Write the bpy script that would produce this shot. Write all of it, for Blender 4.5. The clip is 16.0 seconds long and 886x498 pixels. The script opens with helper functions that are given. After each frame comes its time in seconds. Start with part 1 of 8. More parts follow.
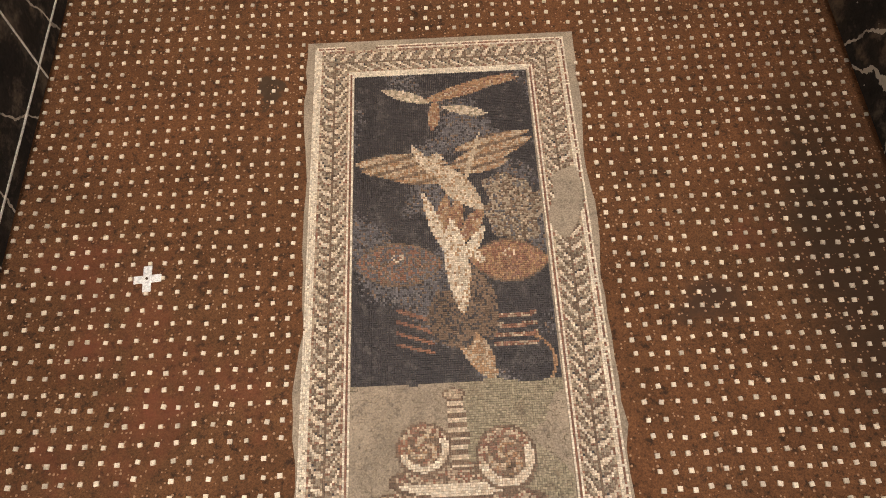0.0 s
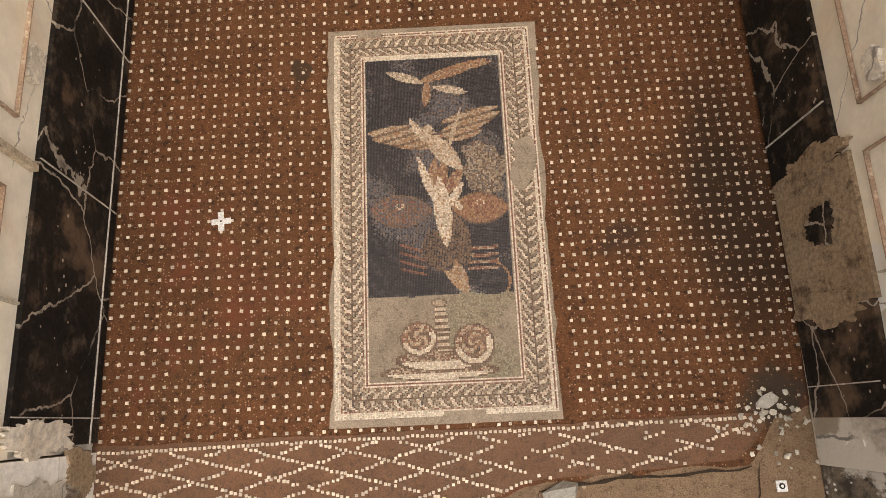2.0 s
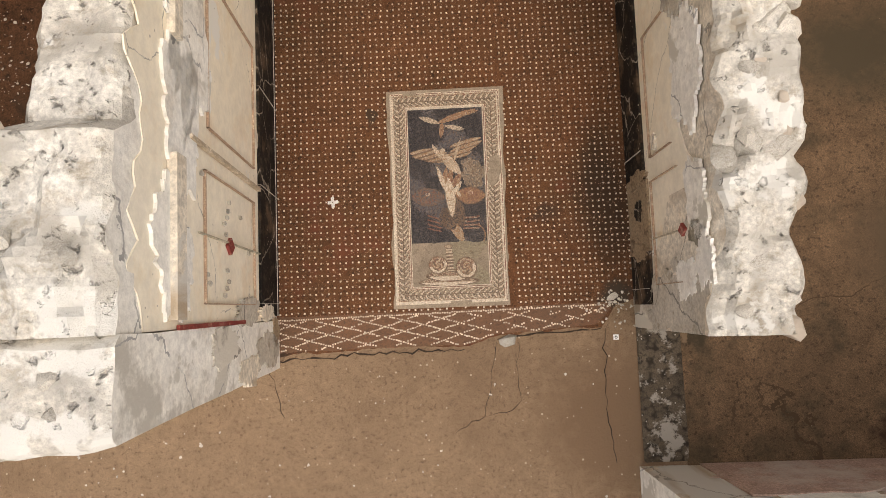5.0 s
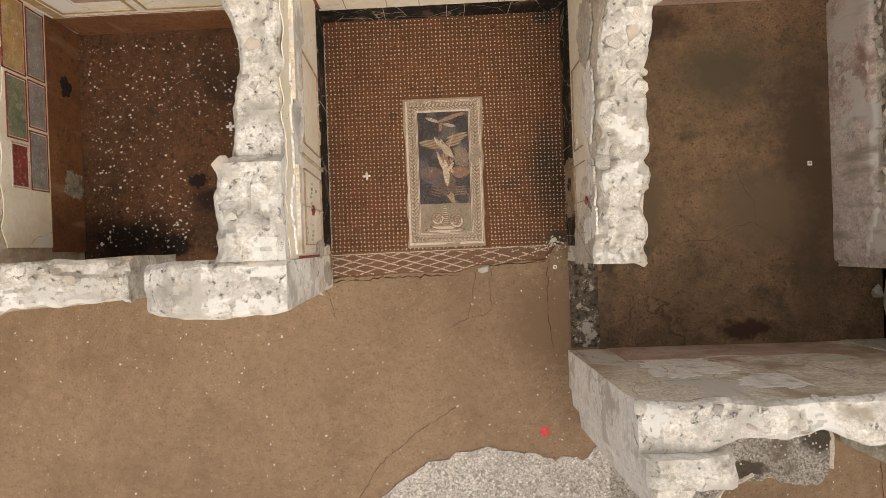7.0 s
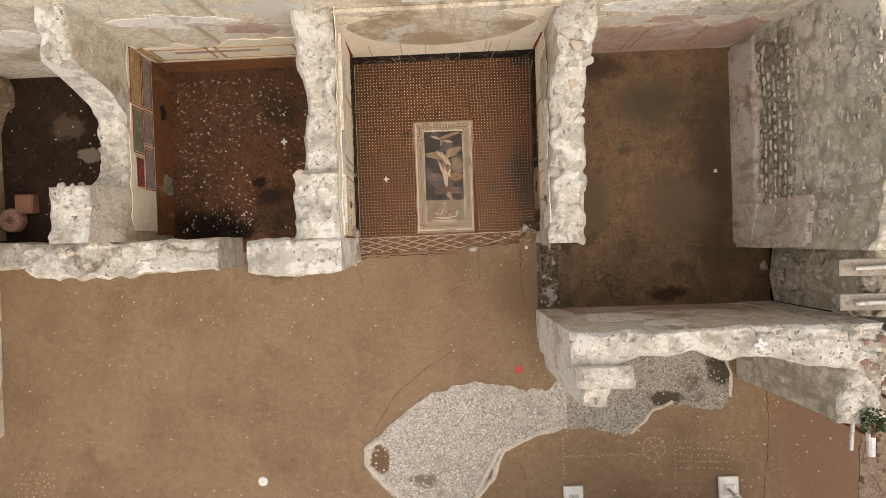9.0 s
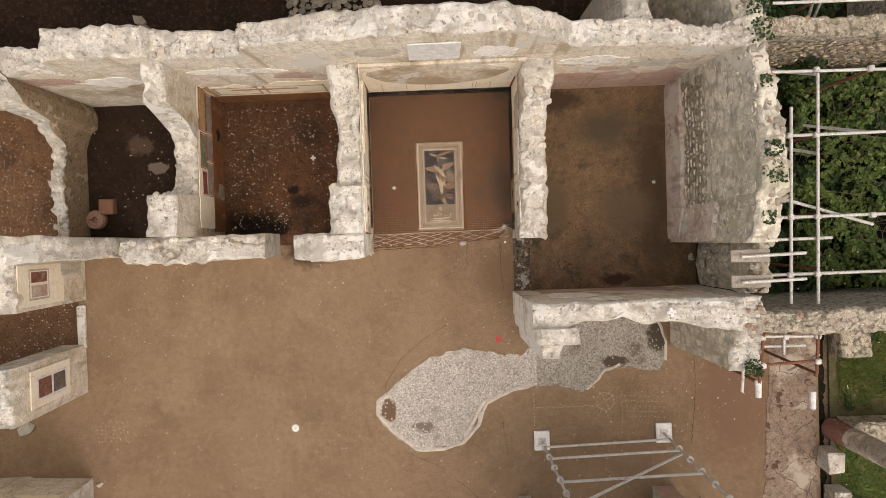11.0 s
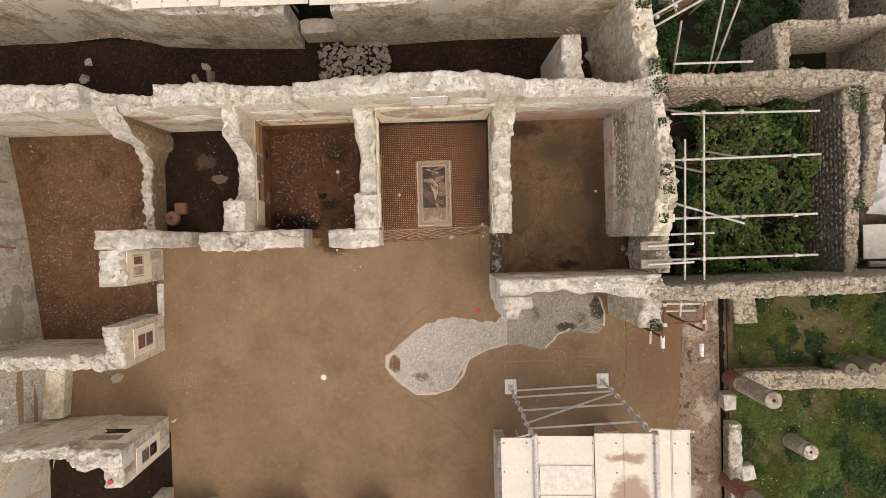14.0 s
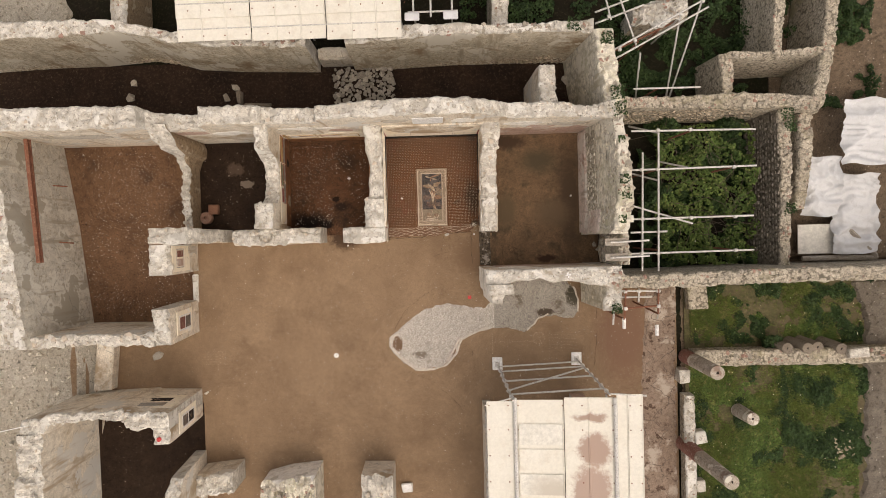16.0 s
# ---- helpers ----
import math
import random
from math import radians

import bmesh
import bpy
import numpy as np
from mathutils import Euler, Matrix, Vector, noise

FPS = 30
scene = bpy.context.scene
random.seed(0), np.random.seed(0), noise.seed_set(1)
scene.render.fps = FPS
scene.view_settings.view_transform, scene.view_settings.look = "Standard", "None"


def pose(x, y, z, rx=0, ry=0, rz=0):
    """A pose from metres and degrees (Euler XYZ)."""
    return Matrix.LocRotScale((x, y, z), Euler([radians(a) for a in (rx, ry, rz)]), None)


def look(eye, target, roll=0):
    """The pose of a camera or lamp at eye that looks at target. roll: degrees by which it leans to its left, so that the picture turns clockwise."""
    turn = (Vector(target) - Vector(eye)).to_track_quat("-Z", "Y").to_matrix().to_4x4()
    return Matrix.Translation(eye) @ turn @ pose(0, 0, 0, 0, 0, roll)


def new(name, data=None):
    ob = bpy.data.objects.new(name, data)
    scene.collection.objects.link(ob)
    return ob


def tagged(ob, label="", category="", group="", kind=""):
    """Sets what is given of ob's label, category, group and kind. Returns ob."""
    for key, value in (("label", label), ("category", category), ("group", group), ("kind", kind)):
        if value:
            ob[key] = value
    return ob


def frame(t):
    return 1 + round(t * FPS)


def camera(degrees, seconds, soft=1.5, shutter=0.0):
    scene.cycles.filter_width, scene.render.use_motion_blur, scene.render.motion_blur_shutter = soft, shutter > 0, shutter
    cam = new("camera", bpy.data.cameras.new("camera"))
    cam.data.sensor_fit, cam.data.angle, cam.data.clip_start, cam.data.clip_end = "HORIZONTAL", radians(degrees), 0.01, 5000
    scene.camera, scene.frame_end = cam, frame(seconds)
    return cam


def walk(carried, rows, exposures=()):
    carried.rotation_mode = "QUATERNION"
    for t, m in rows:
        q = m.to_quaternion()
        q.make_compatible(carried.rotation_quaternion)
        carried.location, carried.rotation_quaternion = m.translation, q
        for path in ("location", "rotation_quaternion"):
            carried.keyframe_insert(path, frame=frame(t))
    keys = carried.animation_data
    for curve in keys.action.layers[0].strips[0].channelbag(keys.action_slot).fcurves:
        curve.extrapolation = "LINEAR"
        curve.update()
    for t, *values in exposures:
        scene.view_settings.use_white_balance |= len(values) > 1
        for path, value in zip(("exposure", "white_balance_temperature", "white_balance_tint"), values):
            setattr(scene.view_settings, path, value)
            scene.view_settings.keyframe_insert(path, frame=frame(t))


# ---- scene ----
cam = camera(67.7, 16.0, soft=0.75)
METRES, EYE, TILT, LEAN, TURN = 18.0, 1.825, -90.0, 0.0, 0.0
ROWS = [
    (0.0, 0.0, 0.0, 0.0, 1.12, 24.07, 2.51),
    (0.5, 0.002, -0.0078, 0.0001, 1.18, 21.78, 2.5),
    (1.0, 0.002, -0.0172, -0.0016, 1.29, 18.9, 2.47),
    (1.5, 0.003, -0.0299, -0.0032, 1.44, 16.13, 2.41),
    (2.0, 0.004, -0.0442, -0.0042, 1.45, 14.41, 2.42),
    (2.5, 0.0056, -0.0609, -0.0044, 1.78, 12.77, 2.39),
    (3.0, 0.007, -0.0805, -0.0042, 2.01, 11.19, 2.36),
    (3.5, 0.0079, -0.1013, -0.0047, 2.17, 9.83, 2.4),
    (4.0, 0.0084, -0.1237, -0.0044, 2.36, 8.25, 2.37),
    (6.5, 0.0136, -0.2872, -0.0051, 2.43, 0.61, 2.08),
    (7.0, 0.0166, -0.3227, -0.0041, 2.45, -0.34, 2.06),
    (7.5, 0.0197, -0.3581, -0.0038, 2.47, -0.7, 2.0),
    (8.0, 0.0212, -0.3943, -0.0053, 2.47, -0.9, 1.95),
    (8.5, 0.022, -0.4306, -0.0079, 2.5, -0.9, 1.91),
    (9.0, 0.0231, -0.4669, -0.0107, 2.51, -0.9, 1.91),
    (11.5, 0.0337, -0.6538, -0.0158, 2.25, -0.85, 1.75),
    (12.0, 0.0364, -0.6916, -0.0169, 2.24, -0.81, 1.73),
    (12.5, 0.0388, -0.7295, -0.0176, 2.25, -0.86, 1.71),
    (13.0, 0.0414, -0.7673, -0.0193, 2.24, -0.87, 1.67),
    (13.5, 0.0449, -0.805, -0.0215, 2.23, -0.89, 1.64),
    (14.0, 0.0483, -0.8443, -0.0221, 2.21, -0.91, 1.6),
    (14.5, 0.0512, -0.8811, -0.0225, 2.2, -0.93, 1.58),
    (15.0, 0.0544, -0.9197, -0.023, 2.2, -0.96, 1.55),
    (15.5, 0.0569, -0.9585, -0.0253, 2.18, -0.94, 1.51),
    (16.0, 0.0596, -0.997, -0.0262, 2.19, -0.93, 1.47),
]
walk(cam, [(t, pose(0, 0, EYE, TILT, LEAN, TURN) @ pose(METRES * x, METRES * y, METRES * z, 90 + pitch, roll, yaw)) for t, x, y, z, yaw, pitch, roll in ROWS],
     exposures=[(0.0, 0.52, 7000, 12), (4.0, 0.47, 6850, 12), (7.0, 0.28, 7100, 12), (12.5, 0.21, 7220, 14.5), (16.0, 0.15, 7300, 14.5)])

# ---- world, sun, exposure ----
world = bpy.data.worlds.new("sky_world")
scene.world = world
world.use_nodes = True
wn, wl = world.node_tree.nodes, world.node_tree.links
sky = wn.new("ShaderNodeTexSky")
sky.sky_type, sky.sun_disc = "NISHITA", False
sky.sun_elevation, sky.sun_rotation = radians(66), radians(150)
sky.air_density, sky.dust_density, sky.ozone_density = 1.0, 4.0, 0.6
wn["Background"].inputs["Strength"].default_value = 0.15
grey = wn.new("ShaderNodeHueSaturation")    # overcast: the sky's colour is mostly washed out
grey.inputs["Saturation"].default_value = 0.45
wl.new(sky.outputs["Color"], grey.inputs["Color"])
wl.new(grey.outputs["Color"], wn["Background"].inputs["Color"])
sun = new("sun", bpy.data.lights.new("sun", "SUN"))
sun.data.energy, sun.data.angle, sun.data.color = 0.98, radians(100), (1.0, 0.94, 0.85)
sun.matrix_world = look((3.5, -4.8, 12), (0, 0, 0))


# ---- materials ----
def surf(name, a, b, c, big=1.2, fine=18.0, rough=0.9, bump=0.35, chips=None, chip_scale=22.0, chip_size=0.16, stain=None,
         stain_scale=0.7, stain_from=0.56, metal=0.0, spec=0.3, island=False, crack=0.0, crack_width=0.006, crack_all=False, per_object=False, stain_width=0.13, patch=None, patch_scale=1.0, patch_from=0.54, streak=None, streak_from=0.55, grain_amp=0.30, lumps=0.0, lump_dark=0.55, pits=0.0, spots=(), odd=None, mottle=0.2, mottle_scale=6.0):
    """Two scales of colour noise with optional chips, stains and cracks, at real size."""
    m = bpy.data.materials.new(name)
    m.use_nodes = True
    n, l = m.node_tree.nodes, m.node_tree.links
    bsdf = n["Principled BSDF"]
    bsdf.inputs["Roughness"].default_value = rough
    bsdf.inputs["Metallic"].default_value = metal
    bsdf.inputs["Specular IOR Level"].default_value = spec
    geo = n.new("ShaderNodeNewGeometry")
    if island or per_object:
        obj = n.new("ShaderNodeTexCoord")
        place = obj.outputs["Object"]
    else:
        place = geo.outputs["Position"]

    def tex(scale, detail=6.0, rough_=0.62):
        t = n.new("ShaderNodeTexNoise")
        t.inputs["Scale"].default_value, t.inputs["Detail"].default_value = scale, detail
        t.inputs["Roughness"].default_value = rough_
        l.new(place, t.inputs["Vector"])
        return t

    def ramp(src, lo, hi):
        r = n.new("ShaderNodeMapRange")
        r.inputs["From Min"].default_value, r.inputs["From Max"].default_value = lo, hi
        l.new(src, r.inputs["Value"])
        return r.outputs["Result"]

    def mix(fac, x, y):
        k = n.new("ShaderNodeMix")
        k.data_type = "RGBA"
        l.new(fac, k.inputs["Factor"])
        for socket, v in ((k.inputs["A"], x), (k.inputs["B"], y)):
            if isinstance(v, tuple):
                socket.default_value = (*v, 1)
            else:
                l.new(v, socket)
        return k.outputs["Result"]

    t1, t2 = tex(big), tex(fine, 8.0, 0.7)
    col = mix(ramp(t1.outputs["Fac"], 0.36, 0.66), a, b)
    col = mix(ramp(t2.outputs["Fac"], 0.53, 0.64), col, c)
    t5 = tex(fine * 4.5, 4.0, 0.75)
    grain = n.new("ShaderNodeMapRange")
    grain.inputs["From Min"].default_value, grain.inputs["From Max"].default_value = 0.36, 0.64
    grain.inputs["To Min"].default_value, grain.inputs["To Max"].default_value = 1 - grain_amp, 1 + grain_amp
    l.new(t5.outputs["Fac"], grain.inputs["Value"])
    gv = n.new("ShaderNodeHueSaturation")
    l.new(grain.outputs["Result"], gv.inputs["Value"])
    l.new(col, gv.inputs["Color"])
    col = gv.outputs["Color"]
    if mottle and not island:
        t8 = tex(mottle_scale, 10.0, 0.78)
        blot = n.new("ShaderNodeMapRange")
        blot.inputs["From Min"].default_value, blot.inputs["From Max"].default_value = 0.34, 0.66
        blot.inputs["To Min"].default_value, blot.inputs["To Max"].default_value = 1 - mottle, 1 + mottle
        l.new(t8.outputs["Fac"], blot.inputs["Value"])
        bv = n.new("ShaderNodeHueSaturation")
        l.new(blot.outputs["Result"], bv.inputs["Value"])
        l.new(col, bv.inputs["Color"])
        col = bv.outputs["Color"]
    height = t2.outputs["Fac"]

    def warped(scale_, amount):
        w_ = n.new("ShaderNodeVectorMath")
        w_.operation = "MULTIPLY_ADD"
        w_.inputs[1].default_value = (amount,) * 3
        l.new(tex(scale_, 6.0, 0.7).outputs["Color"], w_.inputs[0])
        l.new(place, w_.inputs[2])
        return w_.outputs["Vector"]

    if lumps:
        # small stones in mortar: each cell its own tone, with darker joints and a domed relief
        vv = n.new("ShaderNodeTexVoronoi")
        vv.inputs["Scale"].default_value = lumps
        l.new(warped(lumps * 0.6, 0.55 / lumps), vv.inputs["Vector"])
        tone = n.new("ShaderNodeSeparateColor")
        l.new(vv.outputs["Color"], tone.inputs["Color"])
        hs = n.new("ShaderNodeHueSaturation")
        tm = n.new("ShaderNodeMapRange")
        tm.inputs["To Min"].default_value, tm.inputs["To Max"].default_value = 0.88, 1.08
        l.new(tone.outputs["Red"], tm.inputs["Value"])
        l.new(tm.outputs["Result"], hs.inputs["Value"])
        l.new(col, hs.inputs["Color"])
        col = mix(ramp(vv.outputs["Distance"], 0.52, 0.82), hs.outputs["Color"], tuple(q * lump_dark for q in b))
        inv = n.new("ShaderNodeMath")
        inv.operation = "SUBTRACT"
        inv.inputs[0].default_value = 1.0
        l.new(vv.outputs["Distance"], inv.inputs[1])
        add = n.new("ShaderNodeMath")
        add.operation = "MULTIPLY_ADD"
        add.inputs[1].default_value = 0.9
        l.new(inv.outputs["Value"], add.inputs[0])
        l.new(height, add.inputs[2])
        height = add.outputs["Value"]
    if pits:
        tp = tex(pits, 3.0, 0.6)
        col = mix(ramp(tp.outputs["Fac"], 0.62, 0.70), col, tuple(q * 0.42 for q in b))
        sb = n.new("ShaderNodeMath")
        sb.operation = "SUBTRACT"
        l.new(height, sb.inputs[0])
        l.new(ramp(tp.outputs["Fac"], 0.60, 0.72), sb.inputs[1])
        height = sb.outputs["Value"]
    if stain:
        t3 = tex(stain_scale, 7.0, 0.68)
        col = mix(ramp(t3.outputs["Fac"], stain_from, stain_from + stain_width), col, stain)
    if patch:
        t6 = tex(patch_scale, 9.0, 0.6)
        col = mix(ramp(t6.outputs["Fac"], patch_from, patch_from + 0.018), col, patch)
    if streak:
        st = n.new("ShaderNodeVectorMath")
        st.operation = "MULTIPLY"
        st.inputs[1].default_value = (1.0, 1.0, 0.12)
        l.new(place, st.inputs[0])
        t7 = n.new("ShaderNodeTexNoise")
        t7.inputs["Scale"].default_value, t7.inputs["Detail"].default_value = 5.0, 7.0
        l.new(st.outputs["Vector"], t7.inputs["Vector"])
        col = mix(ramp(t7.outputs["Fac"], streak_from, streak_from + 0.12), col, streak)
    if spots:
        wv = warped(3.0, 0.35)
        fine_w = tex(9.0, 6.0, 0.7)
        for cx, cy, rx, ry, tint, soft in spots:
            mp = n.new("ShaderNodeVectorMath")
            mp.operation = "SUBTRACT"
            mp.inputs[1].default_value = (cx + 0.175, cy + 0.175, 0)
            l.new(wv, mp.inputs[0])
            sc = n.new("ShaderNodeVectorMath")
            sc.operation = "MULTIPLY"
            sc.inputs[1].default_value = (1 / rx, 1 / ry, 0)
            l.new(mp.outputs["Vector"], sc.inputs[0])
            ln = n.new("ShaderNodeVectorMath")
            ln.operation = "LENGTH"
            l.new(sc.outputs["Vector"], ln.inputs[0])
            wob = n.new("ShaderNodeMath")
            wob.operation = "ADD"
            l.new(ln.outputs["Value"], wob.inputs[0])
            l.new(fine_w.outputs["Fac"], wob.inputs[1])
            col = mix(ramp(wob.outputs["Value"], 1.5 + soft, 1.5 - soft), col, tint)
    if island:
        mul = n.new("ShaderNodeMapRange")
        mul.inputs["To Min"].default_value, mul.inputs["To Max"].default_value = 0.72, 1.25
        l.new(geo.outputs["Random Per Island"], mul.inputs["Value"])
        hsv = n.new("ShaderNodeHueSaturation")
        l.new(mul.outputs["Result"], hsv.inputs["Value"])
        l.new(col, hsv.inputs["Color"])
        col = hsv.outputs["Color"]
    if per_object:
        info = n.new("ShaderNodeObjectInfo")
        if odd:
            col = mix(ramp(info.outputs["Random"], 0.80, 0.82), col, odd)
        mul = n.new("ShaderNodeMapRange")
        mul.inputs["To Min"].default_value, mul.inputs["To Max"].default_value = 0.66, 1.18
        l.new(info.outputs["Random"], mul.inputs["Value"])
        hsv = n.new("ShaderNodeHueSaturation")
        l.new(mul.outputs["Result"], hsv.inputs["Value"])
        l.new(col, hsv.inputs["Color"])
        col = hsv.outputs["Color"]
    if chips:
        v = n.new("ShaderNodeTexVoronoi")
        v.inputs["Scale"].default_value = chip_scale
        l.new(place, v.inputs["Vector"])
        gate = n.new("ShaderNodeMath")
        gate.operation = "LESS_THAN"
        l.new(v.outputs["Distance"], gate.inputs[0])
        size = n.new("ShaderNodeMapRange")
        size.inputs["From Min"].default_value, size.inputs["From Max"].default_value = 0.45, 0.95
        size.inputs["To Min"].default_value, size.inputs["To Max"].default_value = 0.0, chip_size
        sep = n.new("ShaderNodeSeparateColor")
        l.new(v.outputs["Color"], sep.inputs["Color"])
        l.new(sep.outputs["Red"], size.inputs["Value"])
        l.new(size.outputs["Result"], gate.inputs[1])
        col = mix(gate.outputs["Value"], col, chips)
    if crack:
        v = n.new("ShaderNodeTexVoronoi")
        v.feature = "DISTANCE_TO_EDGE"
        v.inputs["Scale"].default_value = crack
        w = n.new("ShaderNodeVectorMath")
        w.operation = "MULTIPLY_ADD"
        t4 = tex(1.3, 8.0, 0.55)
        w.inputs[1].default_value = (0.5, 0.5, 0.5)
        l.new(t4.outputs["Color"], w.inputs[0])
        l.new(place, w.inputs[2])
        l.new(w.outputs["Vector"], v.inputs["Vector"])
        gate = n.new("ShaderNodeMath")
        gate.operation, gate.inputs[1].default_value = "LESS_THAN", crack_width
        l.new(v.outputs["Distance"], gate.inputs[0])
        few = n.new("ShaderNodeMath")
        few.operation = "MULTIPLY"
        l.new(gate.outputs["Value"], few.inputs[0])
        l.new(ramp(tex(2.5 if crack_all else 0.5).outputs["Fac"], 0.42 if crack_all else 0.52, 0.5 if crack_all else 0.6), few.inputs[1])
        col = mix(few.outputs["Value"], col, tuple(x * 0.45 for x in a) if a[0] > 0.05 else (0.35, 0.3, 0.24))
    l.new(col, bsdf.inputs["Base Color"])
    if bump:
        bp = n.new("ShaderNodeBump")
        bp.inputs["Strength"].default_value, bp.inputs["Distance"].default_value = bump, 0.02
        l.new(height, bp.inputs["Height"])
        l.new(bp.outputs["Normal"], bsdf.inputs["Normal"])
    return m


# walls
M_CAP = surf("lime_mortar_cap", (0.62, 0.585, 0.515), (0.545, 0.50, 0.425), (0.42, 0.37, 0.295), 2.2, 8, 0.95, 0.9, stain=(0.36, 0.31, 0.24), stain_scale=4.5, stain_from=0.57, stain_width=0.10, patch=(0.67, 0.64, 0.575), patch_scale=1.3, patch_from=0.57, lumps=4.2, lump_dark=0.78, grain_amp=0.22, pits=17, mottle=0.22, mottle_scale=7.0)
M_CAPSTONE = surf("cap_stone", (0.62, 0.575, 0.495), (0.54, 0.49, 0.41), (0.42, 0.375, 0.305), 5, 14, 0.95, 0.6, per_object=True, odd=(0.46, 0.39, 0.31), mottle=0.2, mottle_scale=9.0)
M_RUBBLE = surf("rubble_stone", (0.53, 0.475, 0.385), (0.40, 0.345, 0.27), (0.24, 0.20, 0.155), 4, 18, 0.95, 0.7, per_object=True, odd=(0.30, 0.19, 0.145), mottle=0.2, mottle_scale=9.0)
M_RUBBLEJ = surf("rubble_joined", (0.44, 0.365, 0.265), (0.31, 0.25, 0.175), (0.16, 0.125, 0.09), 5, 24, 0.95, 0.6, island=True)
M_MORTAR = surf("rubble_mortar", (0.50, 0.44, 0.345), (0.40, 0.345, 0.26), (0.24, 0.20, 0.15), 1.4, 14, 0.96, 1.0, stain=(0.30, 0.265, 0.165), stain_scale=1.1, lumps=13, lump_dark=0.42, pits=22, grain_amp=0.34, mottle=0.22)
M_MORTARPALE = surf("pale_rubble_mortar", (0.72, 0.66, 0.545), (0.63, 0.58, 0.465), (0.47, 0.42, 0.32), 1.1, 9, 0.96, 0.9, stain=(0.47, 0.44, 0.31), stain_scale=0.9, stain_from=0.52, stain_width=0.14, streak=(0.42, 0.37, 0.27), streak_from=0.55, lumps=7, lump_dark=0.62, grain_amp=0.22, patch=(0.68, 0.63, 0.53), patch_scale=1.1, patch_from=0.58, mottle=0.28, mottle_scale=5.0)
M_RUBBLEPALE = surf("pale_rubble_joined", (0.60, 0.55, 0.455), (0.50, 0.45, 0.365), (0.33, 0.29, 0.225), 5, 18, 0.95, 0.6, island=True)
M_PLASTER = surf("old_plaster", (0.72, 0.655, 0.55), (0.64, 0.555, 0.435), (0.58, 0.50, 0.39), 0.9, 7, 0.9, 0.5, chips=(0.38, 0.315, 0.235), chip_scale=12, chip_size=0.08, stain=(0.40, 0.305, 0.20), stain_scale=0.6, stain_from=0.53, stain_width=0.10, crack=0.9, crack_width=0.004, crack_all=True, patch=(0.62, 0.585, 0.52), patch_scale=0.8, patch_from=0.56, streak=(0.44, 0.345, 0.24), streak_from=0.57, grain_amp=0.24)
M_WHITEPLASTER = surf("white_plaster", (0.84, 0.81, 0.745), (0.79, 0.745, 0.66), (0.68, 0.63, 0.55), 1.2, 5, 0.9, 0.4, chips=(0.45, 0.4, 0.33), chip_scale=9, chip_size=0.08, stain=(0.52, 0.48, 0.41), stain_scale=1.2, stain_from=0.58, stain_width=0.05, crack=1.0, crack_width=0.004, crack_all=True, patch=(0.60, 0.56, 0.48), patch_scale=1.6, patch_from=0.60, grain_amp=0.12, mottle=0.12)
M_GREYRENDER = surf("grey_render", (0.56, 0.515, 0.44), (0.47, 0.42, 0.34), (0.36, 0.31, 0.245), 1.5, 9, 0.95, 0.6, stain=(0.37, 0.31, 0.23), stain_scale=1.2, stain_width=0.1, crack=1.1, crack_width=0.006, crack_all=True, patch=(0.66, 0.61, 0.52), patch_scale=0.9, patch_from=0.58, streak=(0.36, 0.30, 0.22), streak_from=0.59, grain_amp=0.18)
M_CREAM = surf("cream_fresco", (0.86, 0.785, 0.645), (0.83, 0.735, 0.57), (0.77, 0.66, 0.50), 0.9, 3.0, 0.75, 0.12, chips=(0.45, 0.39, 0.31), chip_scale=12, chip_size=0.09, stain=(0.76, 0.60, 0.37), stain_scale=0.8, stain_from=0.56, stain_width=0.14, crack=0.8, crack_width=0.002, crack_all=True, patch=(0.80, 0.765, 0.685), patch_scale=1.3, patch_from=0.61, grain_amp=0.06, mottle=0.07)
M_BLACK = surf("black_fresco", (0.012, 0.010, 0.009), (0.022, 0.017, 0.013), (0.075, 0.056, 0.040), 2.5, 9, 0.75, 0.25, chips=(0.38, 0.32, 0.25), chip_scale=22, chip_size=0.16, stain=(0.125, 0.082, 0.052), stain_scale=2.4, stain_from=0.55, stain_width=0.09, patch=(0.19, 0.155, 0.115), patch_scale=4.5, patch_from=0.69, crack=2.0, crack_width=0.008, crack_all=True, spec=0.12)
M_RIDGE = surf("brown_plaster_ridge", (0.46, 0.37, 0.26), (0.58, 0.48, 0.35), (0.7, 0.6, 0.46), 6, 20, 0.85, 0.3)
M_FADED = surf("faded_grey_line", (0.36, 0.33, 0.25), (0.46, 0.41, 0.31), (0.62, 0.55, 0.42), 5, 22, 0.85, 0.1)
M_LINE = surf("pale_painted_line", (0.55, 0.5, 0.43), (0.45, 0.4, 0.34), (0.3, 0.25, 0.2), 4, 30, 0.8, 0.1)
M_DARKLINE = surf("dark_painted_line", (0.33, 0.22, 0.15), (0.40, 0.28, 0.19), (0.6, 0.48, 0.35), 5, 30, 0.8, 0.1)
M_RED = surf("red_fresco", (0.20, 0.032, 0.026), (0.26, 0.06, 0.045), (0.38, 0.19, 0.14), 4, 18, 0.75, 0.15)
M_OCHRE = surf("ochre_fresco", (0.48, 0.31, 0.13), (0.42, 0.255, 0.11), (0.52, 0.41, 0.27), 2.5, 14, 0.8, 0.15, stain=(0.56, 0.46, 0.32), stain_scale=2.2, stain_from=0.54)
